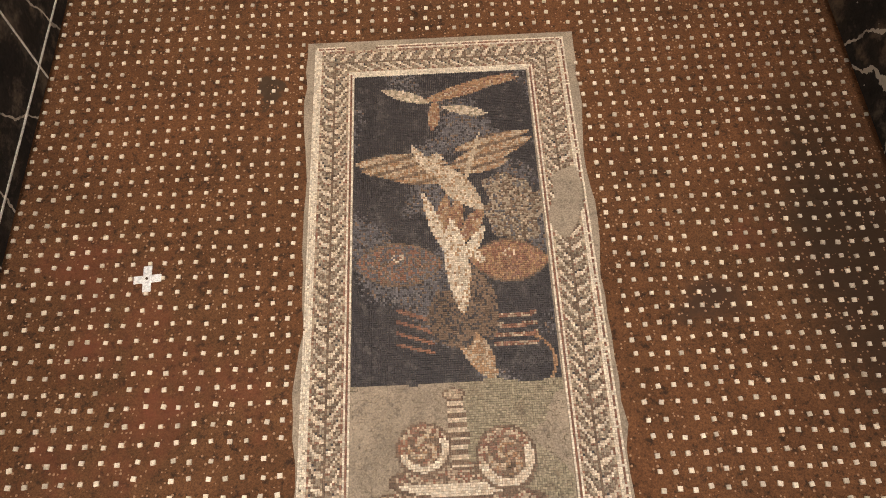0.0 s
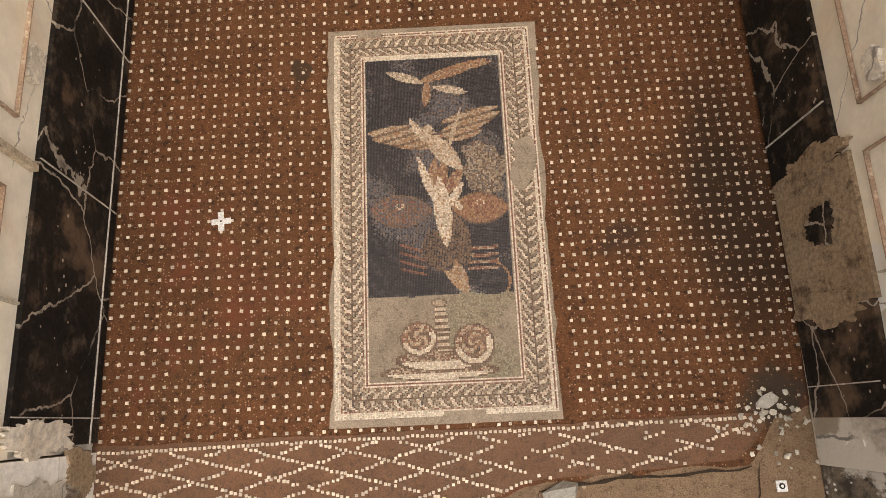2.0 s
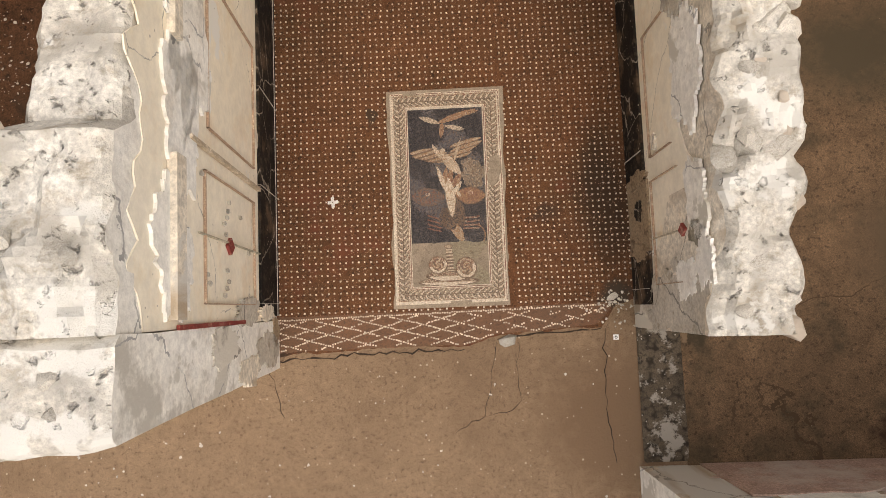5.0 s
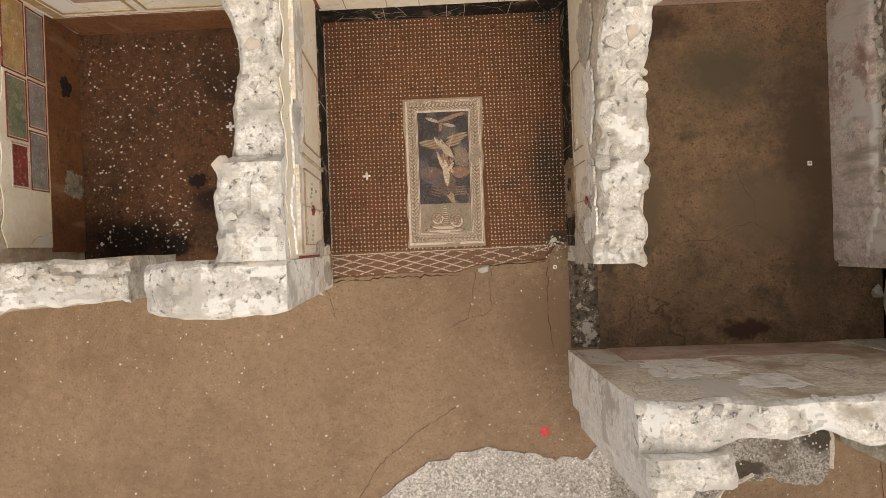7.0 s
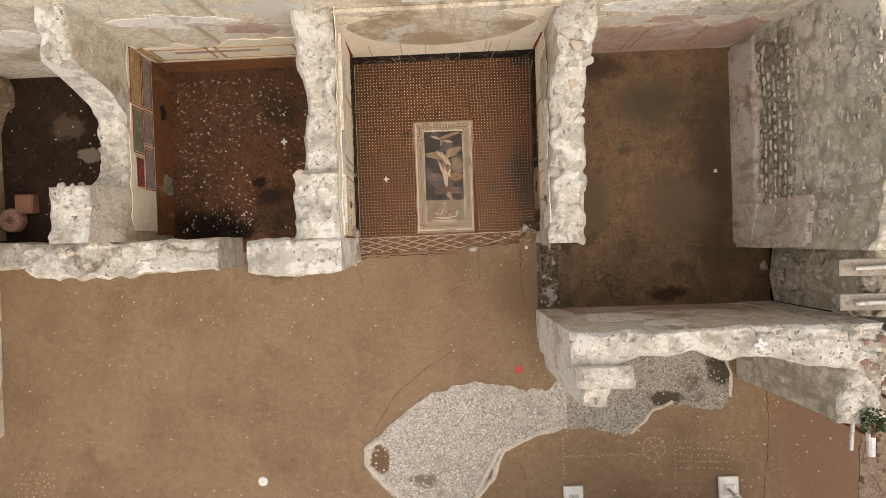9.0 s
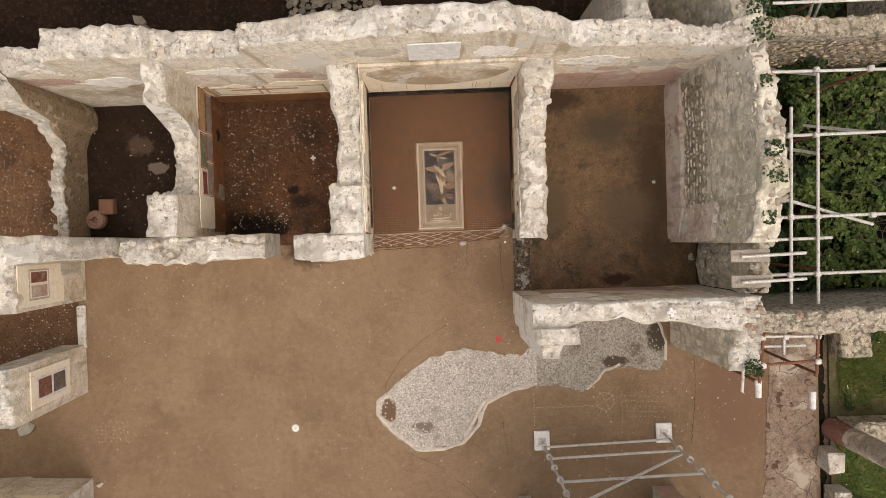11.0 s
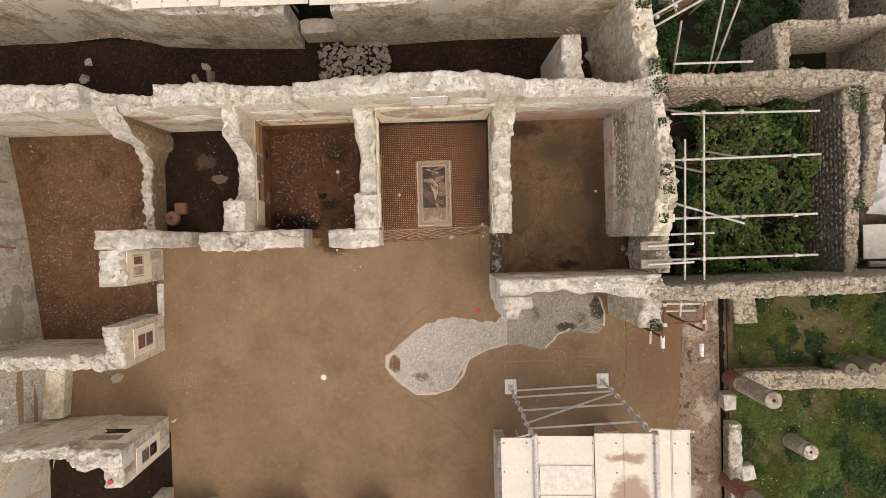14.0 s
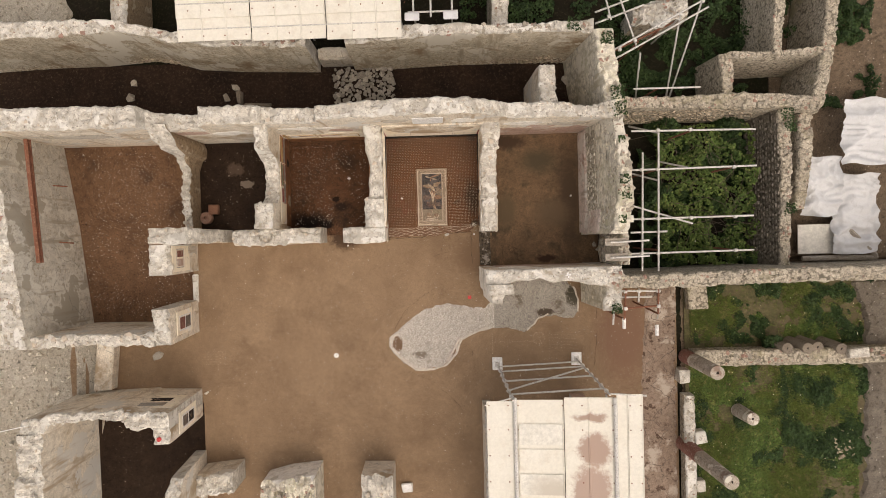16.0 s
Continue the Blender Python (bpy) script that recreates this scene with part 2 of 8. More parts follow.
M_ORANGE = surf("orange_dado", (0.26, 0.115, 0.045), (0.19, 0.08, 0.034), (0.12, 0.06, 0.035), 1.8, 12, 0.85, 0.2, stain=(0.07, 0.045, 0.03), stain_scale=2.0, stain_from=0.58, streak=(0.33, 0.19, 0.10), streak_from=0.56)
M_GREEN = surf("green_fresco", (0.17, 0.19, 0.11), (0.22, 0.22, 0.14), (0.32, 0.29, 0.21), 3, 14, 0.8, 0.15, stain=(0.42, 0.37, 0.28), stain_scale=2.5, stain_from=0.54)
M_BLUEGREY = surf("bluegrey_fresco", (0.26, 0.245, 0.225), (0.33, 0.30, 0.26), (0.42, 0.37, 0.31), 3, 14, 0.8, 0.15, stain=(0.30, 0.22, 0.15), stain_scale=2.0, stain_from=0.52)
M_DARKPIC = surf("dark_faded_picture", (0.10, 0.085, 0.075), (0.16, 0.12, 0.095), (0.28, 0.23, 0.18), 5, 16, 0.8, 0.1, stain=(0.30, 0.25, 0.2), stain_scale=4.0, stain_from=0.57)
M_REDPIC = surf("dark_red_picture", (0.17, 0.06, 0.045), (0.22, 0.10, 0.075), (0.33, 0.2, 0.15), 5, 16, 0.8, 0.1, stain=(0.34, 0.25, 0.19), stain_scale=4.0, stain_from=0.57)
M_MILL = surf("reddish_millstone", (0.34, 0.20, 0.145), (0.27, 0.155, 0.11), (0.4, 0.29, 0.22), 6, 25, 0.9, 0.4)
M_PINK = surf("pink_plaster", (0.50, 0.355, 0.285), (0.42, 0.285, 0.225), (0.33, 0.23, 0.18), 1.6, 12, 0.88, 0.3, stain=(0.58, 0.50, 0.43), stain_scale=1.1, stain_from=0.52)
# floors
M_ATRIUM = surf("beaten_earth_floor", (0.270, 0.183, 0.112), (0.218, 0.145, 0.088), (0.138, 0.088, 0.055), 0.55, 38, 0.92, 0.6, chips=(0.42, 0.33, 0.235), chip_scale=21, chip_size=0.17, stain=(0.158, 0.103, 0.062), stain_scale=0.9, stain_from=0.50, stain_width=0.3, spec=0.15, grain_amp=0.42, spots=((-2.6, -0.4, 0.45, 0.3, (0.075, 0.045, 0.027), 0.35), (1.2, -1.0, 0.5, 0.5, (0.18, 0.115, 0.068), 0.4), (5.6, -3.4, 0.7, 1.4, (0.19, 0.112, 0.072), 0.4)), mottle=0.15, mottle_scale=9.0)
M_MOSFLOOR = surf("red_mortar_floor", (0.134, 0.055, 0.023), (0.104, 0.048, 0.021), (0.040, 0.020, 0.011), 1.1, 45, 0.8, 0.4, chips=(0.31, 0.185, 0.11), chip_scale=90, chip_size=0.34, stain=(0.165, 0.050, 0.026), stain_scale=1.0, stain_from=0.56, stain_width=0.12, spec=0.15, grain_amp=0.42, mottle=0.26, mottle_scale=5.0, spots=((1.19, 0.80, 0.17, 0.42, (0.048, 0.026, 0.014), 0.55), (1.30, 0.55, 0.14, 0.30, (0.05, 0.027, 0.015), 0.55), (0.76, 0.60, 0.085, 0.075, (0.062, 0.032, 0.018), 0.4), (1.28, -0.06, 0.12, 0.10, (0.06, 0.042, 0.028), 0.4), (-1.30, -0.30, 0.14, 0.14, (0.055, 0.032, 0.02), 0.3), (-0.56, 1.45, 0.05, 0.05, (0.06, 0.035, 0.02), 0.2), (1.25, 2.5, 0.13, 0.09, (0.05, 0.03, 0.02), 0.2)))
M_BANDFLOOR = surf("threshold_mortar", (0.16, 0.078, 0.04), (0.14, 0.075, 0.042), (0.09, 0.05, 0.03), 1.8, 50, 0.8, 0.3)
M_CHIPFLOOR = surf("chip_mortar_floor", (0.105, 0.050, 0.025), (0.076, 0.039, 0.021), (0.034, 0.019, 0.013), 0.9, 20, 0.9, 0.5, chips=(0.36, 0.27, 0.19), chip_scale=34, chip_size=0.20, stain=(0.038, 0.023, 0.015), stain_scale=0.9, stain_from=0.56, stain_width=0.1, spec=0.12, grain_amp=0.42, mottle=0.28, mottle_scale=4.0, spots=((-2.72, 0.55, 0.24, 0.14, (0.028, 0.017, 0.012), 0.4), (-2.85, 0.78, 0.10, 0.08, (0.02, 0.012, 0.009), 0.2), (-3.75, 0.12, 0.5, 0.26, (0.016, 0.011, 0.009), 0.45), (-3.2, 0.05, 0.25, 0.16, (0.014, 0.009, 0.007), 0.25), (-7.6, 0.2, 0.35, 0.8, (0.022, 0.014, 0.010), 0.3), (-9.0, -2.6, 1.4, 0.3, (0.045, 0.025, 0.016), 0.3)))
M_AFLOOR = surf("brown_chip_mortar_floor", (0.160, 0.090, 0.050), (0.120, 0.066, 0.036), (0.060, 0.034, 0.021), 0.8, 20, 0.9, 0.5, chips=(0.42, 0.33, 0.24), chip_scale=30, chip_size=0.22, stain=(0.075, 0.044, 0.027), stain_scale=0.8, stain_from=0.55, stain_width=0.12, spec=0.12, grain_amp=0.42, mottle=0.28, mottle_scale=4.0)
# dark mortar, its colour lowered further to deepen the rooms' shade
M_DARKFLOOR = surf("dark_mortar_floor", (0.030, 0.018, 0.011), (0.021, 0.0125, 0.008), (0.011, 0.007, 0.005), 1.1, 18, 0.9, 0.4, chips=(0.26, 0.21, 0.16), chip_scale=22, chip_size=0.12, stain=(0.09, 0.060, 0.042), stain_scale=1.0, stain_from=0.64, spec=0.12, grain_amp=0.3, mottle=0.3, mottle_scale=3.5, spots=((-5.55, 1.35, 0.20, 0.11, (0.15, 0.118, 0.09), 0.12), (-5.9, 1.75, 0.26, 0.18, (0.075, 0.05, 0.034), 0.18)))
M_DFLOOR = surf("brown_mortar_floor", (0.172, 0.108, 0.061), (0.128, 0.082, 0.047), (0.075, 0.048, 0.029), 1.0, 30, 0.9, 0.3, chips=(0.30, 0.23, 0.165), chip_scale=14, chip_size=0.06, stain=(0.060, 0.045, 0.027), stain_scale=1.5, stain_from=0.51, stain_width=0.15, crack=0.7, crack_width=0.003, spec=0.15, grain_amp=0.4, mottle=0.28, mottle_scale=5.0, patch=(0.205, 0.138, 0.083), patch_scale=1.6, patch_from=0.65, spots=((2.3, 2.35, 0.5, 0.2, (0.06, 0.037, 0.023), 0.35), (2.2, 0.3, 0.3, 0.5, (0.105, 0.074, 0.043), 0.35), (3.2, 1.75, 0.55, 0.35, (0.075, 0.057, 0.034), 0.6), (4.1, 0.6, 0.35, 1.4, (0.07, 0.046, 0.028), 0.45), (3.4, -1.15, 0.3, 0.1, (0.05, 0.028, 0.018), 0.3), (3.6, 0.2, 0.5, 0.4, (0.11, 0.075, 0.045), 0.4)))
# passage soil; the deep shade between the walls is put into its colour
M_ALLEY = surf("soil_darkened_for_shade", (0.034, 0.020, 0.013), (0.016, 0.010, 0.007), (0.050, 0.034, 0.023), 0.7, 12, 0.9, 0.5, spec=0.1, chips=(0.2, 0.16, 0.12), chip_scale=10, chip_size=0.1)
M_SCREED = surf("white_gravel_screed", (0.56, 0.51, 0.445), (0.48, 0.435, 0.375), (0.19, 0.165, 0.14), 0.9, 24, 0.95, 0.8, chips=(0.66, 0.61, 0.54), chip_scale=26, chip_size=0.45, stain=(0.30, 0.26, 0.215), stain_scale=1.6, stain_from=0.60, stain_width=0.06, lumps=42, lump_dark=0.55, grain_amp=0.4, spots=((-1.12, -3.62, 0.15, 0.24, (0.17, 0.105, 0.063), 0.1), (-0.45, -3.95, 0.22, 0.12, (0.2, 0.165, 0.13), 0.2)))
M_SCREEDGREY = surf("grey_gravel_screed", (0.40, 0.365, 0.31), (0.33, 0.297, 0.25), (0.10, 0.086, 0.072), 1.2, 24, 0.95, 0.8, chips=(0.46, 0.42, 0.36), chip_scale=26, chip_size=0.38, stain=(0.15, 0.12, 0.09), stain_scale=1.5, stain_from=0.58, stain_width=0.08, lumps=42, lump_dark=0.5, grain_amp=0.4, spots=((4.15, -2.3, 0.2, 0.3, (0.07, 0.06, 0.04), 0.2), (3.3, -2.75, 0.25, 0.1, (0.08, 0.06, 0.042), 0.15)))
M_THRESH = surf("pebbly_dark_threshold", (0.13, 0.10, 0.068), (0.08, 0.06, 0.040), (0.036, 0.027, 0.018), 2.2, 24, 0.92, 0.7, chips=(0.45, 0.41, 0.36), chip_scale=32, chip_size=0.18, stain=(0.34, 0.30, 0.25), stain_scale=3.5, stain_from=0.56, stain_width=0.04, lumps=20, lump_dark=0.4)
M_GREYSOIL = surf("pale_grey_rubbly_ground", (0.40, 0.36, 0.295), (0.32, 0.28, 0.215), (0.19, 0.155, 0.11), 0.8, 10, 0.95, 0.9, chips=(0.55, 0.5, 0.42), chip_scale=11, chip_size=0.2, stain=(0.20, 0.15, 0.10), stain_scale=0.9, stain_from=0.57, stain_width=0.08, pits=9, grain_amp=0.36)
M_WEATHERED = surf("weathered_olive_plaster", (0.57, 0.525, 0.44), (0.47, 0.425, 0.345), (0.34, 0.295, 0.225), 1.0, 7, 0.95, 0.5, stain=(0.64, 0.60, 0.51), stain_scale=0.8, stain_from=0.51, stain_width=0.05, streak=(0.36, 0.31, 0.235), streak_from=0.57, patch=(0.40, 0.355, 0.28), patch_scale=0.8, patch_from=0.58, grain_amp=0.2, mottle=0.3, mottle_scale=4.0, crack=0.8, crack_width=0.005, crack_all=True)
M_LIME = surf("lime_rim", (0.6, 0.54, 0.46), (0.5, 0.44, 0.37), (0.35, 0.3, 0.25), 4, 25, 0.95, 0.5)
M_SOIL = surf("trodden_soil", (0.18, 0.13, 0.087), (0.135, 0.098, 0.064), (0.075, 0.055, 0.038), 0.9, 13, 0.95, 0.8, chips=(0.42, 0.37, 0.3), chip_scale=12, chip_size=0.2, grain_amp=0.36)
M_BANKSOIL = surf("grey_bank_soil", (0.17, 0.145, 0.115), (0.13, 0.108, 0.083), (0.075, 0.062, 0.045), 0.9, 10, 0.95, 0.9, chips=(0.36, 0.33, 0.28), chip_scale=11, chip_size=0.2, mottle=0.3, mottle_scale=5.0, pits=9)
M_GRASSY = surf("grassy_soil", (0.075, 0.072, 0.028), (0.098, 0.084, 0.042), (0.14, 0.105, 0.064), 1.6, 11, 0.95, 0.8, stain=(0.135, 0.098, 0.062), stain_scale=0.9, stain_from=0.47, stain_width=0.3, grain_amp=0.35, mottle=0.4, mottle_scale=7.0)
# yard and ditch soil, with the shade over it put into its colour
M_SHADESOIL = surf("soil_toned_for_shade", (0.016, 0.012, 0.008), (0.012, 0.013, 0.006), (0.035, 0.028, 0.018), 1.0, 16, 0.95, 0.6, spec=0.1)
M_CONCRETE = surf("worn_pinkish_paving", (0.265, 0.197, 0.148), (0.205, 0.145, 0.105), (0.125, 0.08, 0.055), 1.1, 8, 0.9, 0.4, stain=(0.42, 0.35, 0.28), stain_scale=1.3, stain_from=0.53, stain_width=0.08, patch=(0.09, 0.055, 0.036), patch_scale=2.4, patch_from=0.60, crack=1.6, crack_width=0.012, crack_all=True)
# mosaic
M_TW = surf("white_tessera", (0.68, 0.58, 0.45), (0.6, 0.5, 0.38), (0.45, 0.36, 0.26), 30, 90, 0.6, 0.1, island=True)
M_TDARK = surf("dark_tessera", (0.036, 0.030, 0.030), (0.052, 0.042, 0.040), (0.10, 0.085, 0.075), 3.2, 40, 0.55, 0.1, island=True)
M_TBLUE = surf("greyblue_tessera", (0.13, 0.115, 0.115), (0.09, 0.08, 0.08), (0.2, 0.17, 0.15), 5, 50, 0.55, 0.1, island=True)
M_TBROWN = surf("brown_tessera", (0.15, 0.095, 0.06), (0.2, 0.13, 0.085), (0.09, 0.055, 0.035), 9, 50, 0.6, 0.1, island=True)
M_TOCHRE = surf("ochre_tessera", (0.34, 0.20, 0.105), (0.28, 0.15, 0.08), (0.4, 0.27, 0.16), 9, 60, 0.6, 0.1, island=True)
M_TROSE = surf("rose_tessera", (0.24, 0.11, 0.065), (0.19, 0.09, 0.06), (0.3, 0.19, 0.13), 8, 50, 0.6, 0.1, island=True)
M_TCREAM = surf("cream_tessera", (0.55, 0.44, 0.32), (0.47, 0.35, 0.24), (0.62, 0.53, 0.42), 12, 60, 0.6, 0.1, island=True)
M_TGREEN = surf("greygreen_tessera", (0.30, 0.24, 0.16), (0.235, 0.195, 0.125), (0.19, 0.14, 0.09), 3.5, 40, 0.6, 0.1, island=True)
M_TTAN = surf("tan_tessera", (0.46, 0.36, 0.25), (0.38, 0.28, 0.19), (0.30, 0.19, 0.125), 9, 50, 0.6, 0.1, island=True)
M_REPAIR = surf("grey_mortar_repair", (0.32, 0.25, 0.18), (0.26, 0.205, 0.148), (0.19, 0.148, 0.108), 4, 40, 0.9, 0.3)
# loose things
M_WHITE = surf("white_board", (0.74, 0.73, 0.70), (0.70, 0.68, 0.65), (0.62, 0.60, 0.56), 8, 30, 0.6, 0.05)
M_SHEET = surf("white_roof_sheet", (0.70, 0.665, 0.575), (0.665, 0.625, 0.53), (0.63, 0.585, 0.49), 0.8, 3, 0.55, 0.05, stain=(0.56, 0.50, 0.41), stain_scale=0.9, stain_from=0.58, grain_amp=0.05, mottle=0.04, spots=((3.95, -4.95, 0.40, 0.10, (0.36, 0.255, 0.195), 0.3), (4.02, -5.75, 0.38, 0.42, (0.38, 0.27, 0.21), 0.2), (3.95, -6.75, 0.46, 0.62, (0.40, 0.29, 0.23), 0.2)))
M_GREYSHEET = surf("translucent_grey_sheet", (0.64, 0.615, 0.54), (0.66, 0.625, 0.545), (0.60, 0.57, 0.49), 1.2, 5, 0.5, 0.05, grain_amp=0.04, spots=((3.0, -6.9, 0.5, 0.5, (0.5, 0.45, 0.37), 0.4),))
M_STEEL = surf("galvanised_tube", (0.60, 0.58, 0.54), (0.50, 0.475, 0.435), (0.33, 0.29, 0.25), 3, 20, 0.5, 0.1, metal=0.25)
M_RUST = surf("rusty_tube", (0.21, 0.085, 0.05), (0.15, 0.06, 0.035), (0.3, 0.16, 0.1), 4, 22, 0.85, 0.3)
M_TARP = surf("white_tarpaulin", (0.60, 0.60, 0.595), (0.55, 0.55, 0.545), (0.51, 0.505, 0.495), 1.2, 5, 0.55, 0.05, grain_amp=0.03, mottle=0.05)
M_WOOD = surf("weathered_board", (0.37, 0.33, 0.275), (0.30, 0.26, 0.21), (0.20, 0.165, 0.125), 2, 14, 0.85, 0.3)
M_STUCCO = surf("column_stucco", (0.44, 0.385, 0.32), (0.33, 0.275, 0.215), (0.22, 0.18, 0.14), 2.5, 14, 0.9, 0.5, patch=(0.58, 0.53, 0.45), patch_scale=2.6, patch_from=0.55, stain=(0.24, 0.17, 0.13), stain_scale=2.0, stain_from=0.56, stain_width=0.06)
# darker copies of rubble and mortar: the yard wall's shade is in the colour
M_SHADERUBBLE = surf("rubble_toned_for_shade", (0.30, 0.26, 0.21), (0.215, 0.185, 0.145), (0.11, 0.093, 0.07), 4, 20, 0.95, 0.7, island=True)
M_SHADEMORTAR = surf("mortar_toned_for_shade", (0.21, 0.18, 0.14), (0.15, 0.127, 0.095), (0.08, 0.068, 0.045), 1.6, 14, 0.95, 0.8, lumps=10)
M_DARKRENDER = surf("eroded_grey_mortar", (0.40, 0.355, 0.275), (0.32, 0.28, 0.21), (0.20, 0.17, 0.12), 2.0, 14, 0.95, 0.8, lumps=14, lump_dark=0.6)
M_BARE = surf("bare_tan_mortar", (0.36, 0.265, 0.17), (0.27, 0.19, 0.115), (0.14, 0.092, 0.055), 3, 14, 0.92, 0.6, stain=(0.10, 0.066, 0.042), stain_scale=3.0, stain_from=0.55, stain_width=0.08, patch=(0.44, 0.355, 0.25), patch_scale=3.0, patch_from=0.58, mottle=0.25)
M_FOOTPLASTER = surf("pinkish_white_plaster", (0.64, 0.555, 0.49), (0.55, 0.45, 0.385), (0.42, 0.34, 0.285), 1.6, 9, 0.92, 0.5, stain=(0.34, 0.235, 0.185), stain_scale=1.6, stain_from=0.54, stain_width=0.1, streak=(0.36, 0.30, 0.24), streak_from=0.56, patch=(0.64, 0.595, 0.53), patch_scale=1.4, patch_from=0.56, mottle=0.24, mottle_scale=5.0, grain_amp=0.2)
# near-black paint for the shade inside a hole
M_HOLE = surf("hole_shade", (0.020, 0.014, 0.010), (0.030, 0.021, 0.014), (0.05, 0.036, 0.025), 8, 22, 0.95, 0.6)
M_PILESTONE = surf("grey_pile_stone", (0.36, 0.32, 0.27), (0.28, 0.245, 0.20), (0.16, 0.14, 0.11), 4, 18, 0.95, 0.7, per_object=True)
M_TANPLASTER = surf("patched_tan_mortar", (0.56, 0.50, 0.39), (0.46, 0.395, 0.29), (0.31, 0.25, 0.175), 1.0, 9, 0.95, 0.8, stain=(0.28, 0.20, 0.125), stain_scale=0.8, stain_from=0.55, stain_width=0.1, streak=(0.34, 0.28, 0.20), streak_from=0.57, patch=(0.62, 0.57, 0.47), patch_scale=0.9, patch_from=0.56, pits=16, mottle=0.28, mottle_scale=6.0)
M_TUFA = surf("column_tufa", (0.24, 0.2, 0.155), (0.18, 0.145, 0.11), (0.12, 0.1, 0.075), 3, 22, 0.95, 0.6)
M_LEAF = surf("ivy_leaf", (0.036, 0.066, 0.019), (0.016, 0.033, 0.010), (0.075, 0.11, 0.036), 1.5, 9, 0.6, 0.0, island=True, spec=0.2)
M_BLADE = surf("grass_blade", (0.135, 0.165, 0.040), (0.090, 0.120, 0.030), (0.22, 0.20, 0.08), 1.2, 6, 0.7, 0.0, island=True, spec=0.15)
M_TWIG = surf("bare_twig", (0.12, 0.09, 0.065), (0.08, 0.06, 0.045), (0.05, 0.038, 0.028), 3, 20, 0.9, 0.2)
M_BRICK = surf("terracotta", (0.24, 0.12, 0.075), (0.18, 0.085, 0.055), (0.3, 0.18, 0.12), 6, 25, 0.9, 0.3)
M_REDTAPE = surf("red_marker_film", (0.55, 0.05, 0.05), (0.48, 0.04, 0.04), (0.6, 0.12, 0.1), 20, 50, 0.5, 0.0)
M_FLOWER = surf("pale_flower", (0.75, 0.72, 0.6), (0.7, 0.6, 0.2), (0.8, 0.78, 0.7), 3, 10, 0.7, 0.0)


# ---- mesh helpers ----
rng = np.random.default_rng(7)


def mesh(name, verts, faces, mats, index=None, smooth=False):
    me = bpy.data.meshes.new(name)
    me.from_pydata([tuple(map(float, v)) for v in verts], [], [tuple(map(int, f)) for f in faces])
    for m in mats if isinstance(mats, (list, tuple)) else [mats]:
        me.materials.append(m)
    if index is not None:
        me.polygons.foreach_set("material_index", np.asarray(index, dtype=np.int32))
    if smooth:
        me.polygons.foreach_set("use_smooth", np.ones(len(me.polygons), dtype=bool))
    me.update()
    return me


def structure(name, me, label, category):
    return tagged(new(name, me), label, category, kind="structure")


def thing(name, at, label, category, group=""):
    ob = new(name)
    ob.empty_display_size = 0.2
    ob.location = at
    return tagged(ob, label, category, group)


def hang(name, me, parent, label=""):
    """A part: its mesh is given in world metres and moved into the parent's frame."""
    root, shift = parent, Vector((0, 0, 0))
    while root:
        shift += root.location
        root = root.parent
    me.transform(Matrix.Translation(-shift))
    ob = new(name, me)
    ob.parent = parent
    return tagged(ob, label)


def loft(rings, closed=True, caps=True):
    """Quads between rings of equally many points."""
    n = len(rings[0])
    verts = [p for r in rings for p in r]
    faces = []
    for i in range(len(rings) - 1):
        for j in range(n if closed else n - 1):
            k = (j + 1) % n
            faces.append((i * n + j, i * n + k, (i + 1) * n + k, (i + 1) * n + j))
    if caps:
        faces.append(tuple(range(n))[::-1])
        faces.append(tuple((len(rings) - 1) * n + j for j in range(n)))
    return verts, faces


def tube_mesh(name, p0, p1, r0, mat, r1=None, sides=10, cuts=1):
    p0, p1 = Vector(p0), Vector(p1)
    r1 = r0 if r1 is None else r1
    q = (p1 - p0).to_track_quat("Z", "Y")
    rings = []
    for i in range(cuts + 1):
        f = i / cuts
        r = r0 + (r1 - r0) * f
        c = p0.lerp(p1, f)
        rings.append([c + q @ Vector((r * math.cos(2 * math.pi * j / sides), r * math.sin(2 * math.pi * j / sides), 0)) for j in range(sides)])
    v, f = loft(rings)
    return mesh(name, v, f, mat, smooth=False)


def box_mesh(name, lo, hi, mat, bevel=0.0, jitter=0.0, seed=0, lean=(0, 0)):
    """A box with chamfered edges; jitter roughens its corners, lean shifts it with height."""
    r = np.random.default_rng(seed)
    lo, hi = np.array(lo, float), np.array(hi, float)
    b = max(bevel, 0.0)
    rings = []
    for z, inset in ((lo[2], b), (lo[2] + b, 0), (hi[2] - b, 0), (hi[2], b)) if b else ((lo[2], 0), (hi[2], 0)):
        x0, y0, x1, y1 = lo[0] + inset, lo[1] + inset, hi[0] - inset, hi[1] - inset
        ring = [(x0 + b, y0), (x1 - b, y0), (x1, y0 + b), (x1, y1 - b), (x1 - b, y1), (x0 + b, y1), (x0, y1 - b), (x0, y0 + b)] if b else [(x0, y0), (x1, y0), (x1, y1), (x0, y1)]
        rings.append([(x + lean[0] * z + r.uniform(-jitter, jitter), y + lean[1] * z + r.uniform(-jitter, jitter), z + r.uniform(-jitter, jitter) * 0.6) for x, y in ring])
    v, f = loft(rings)
    return mesh(name, v, f, mat)


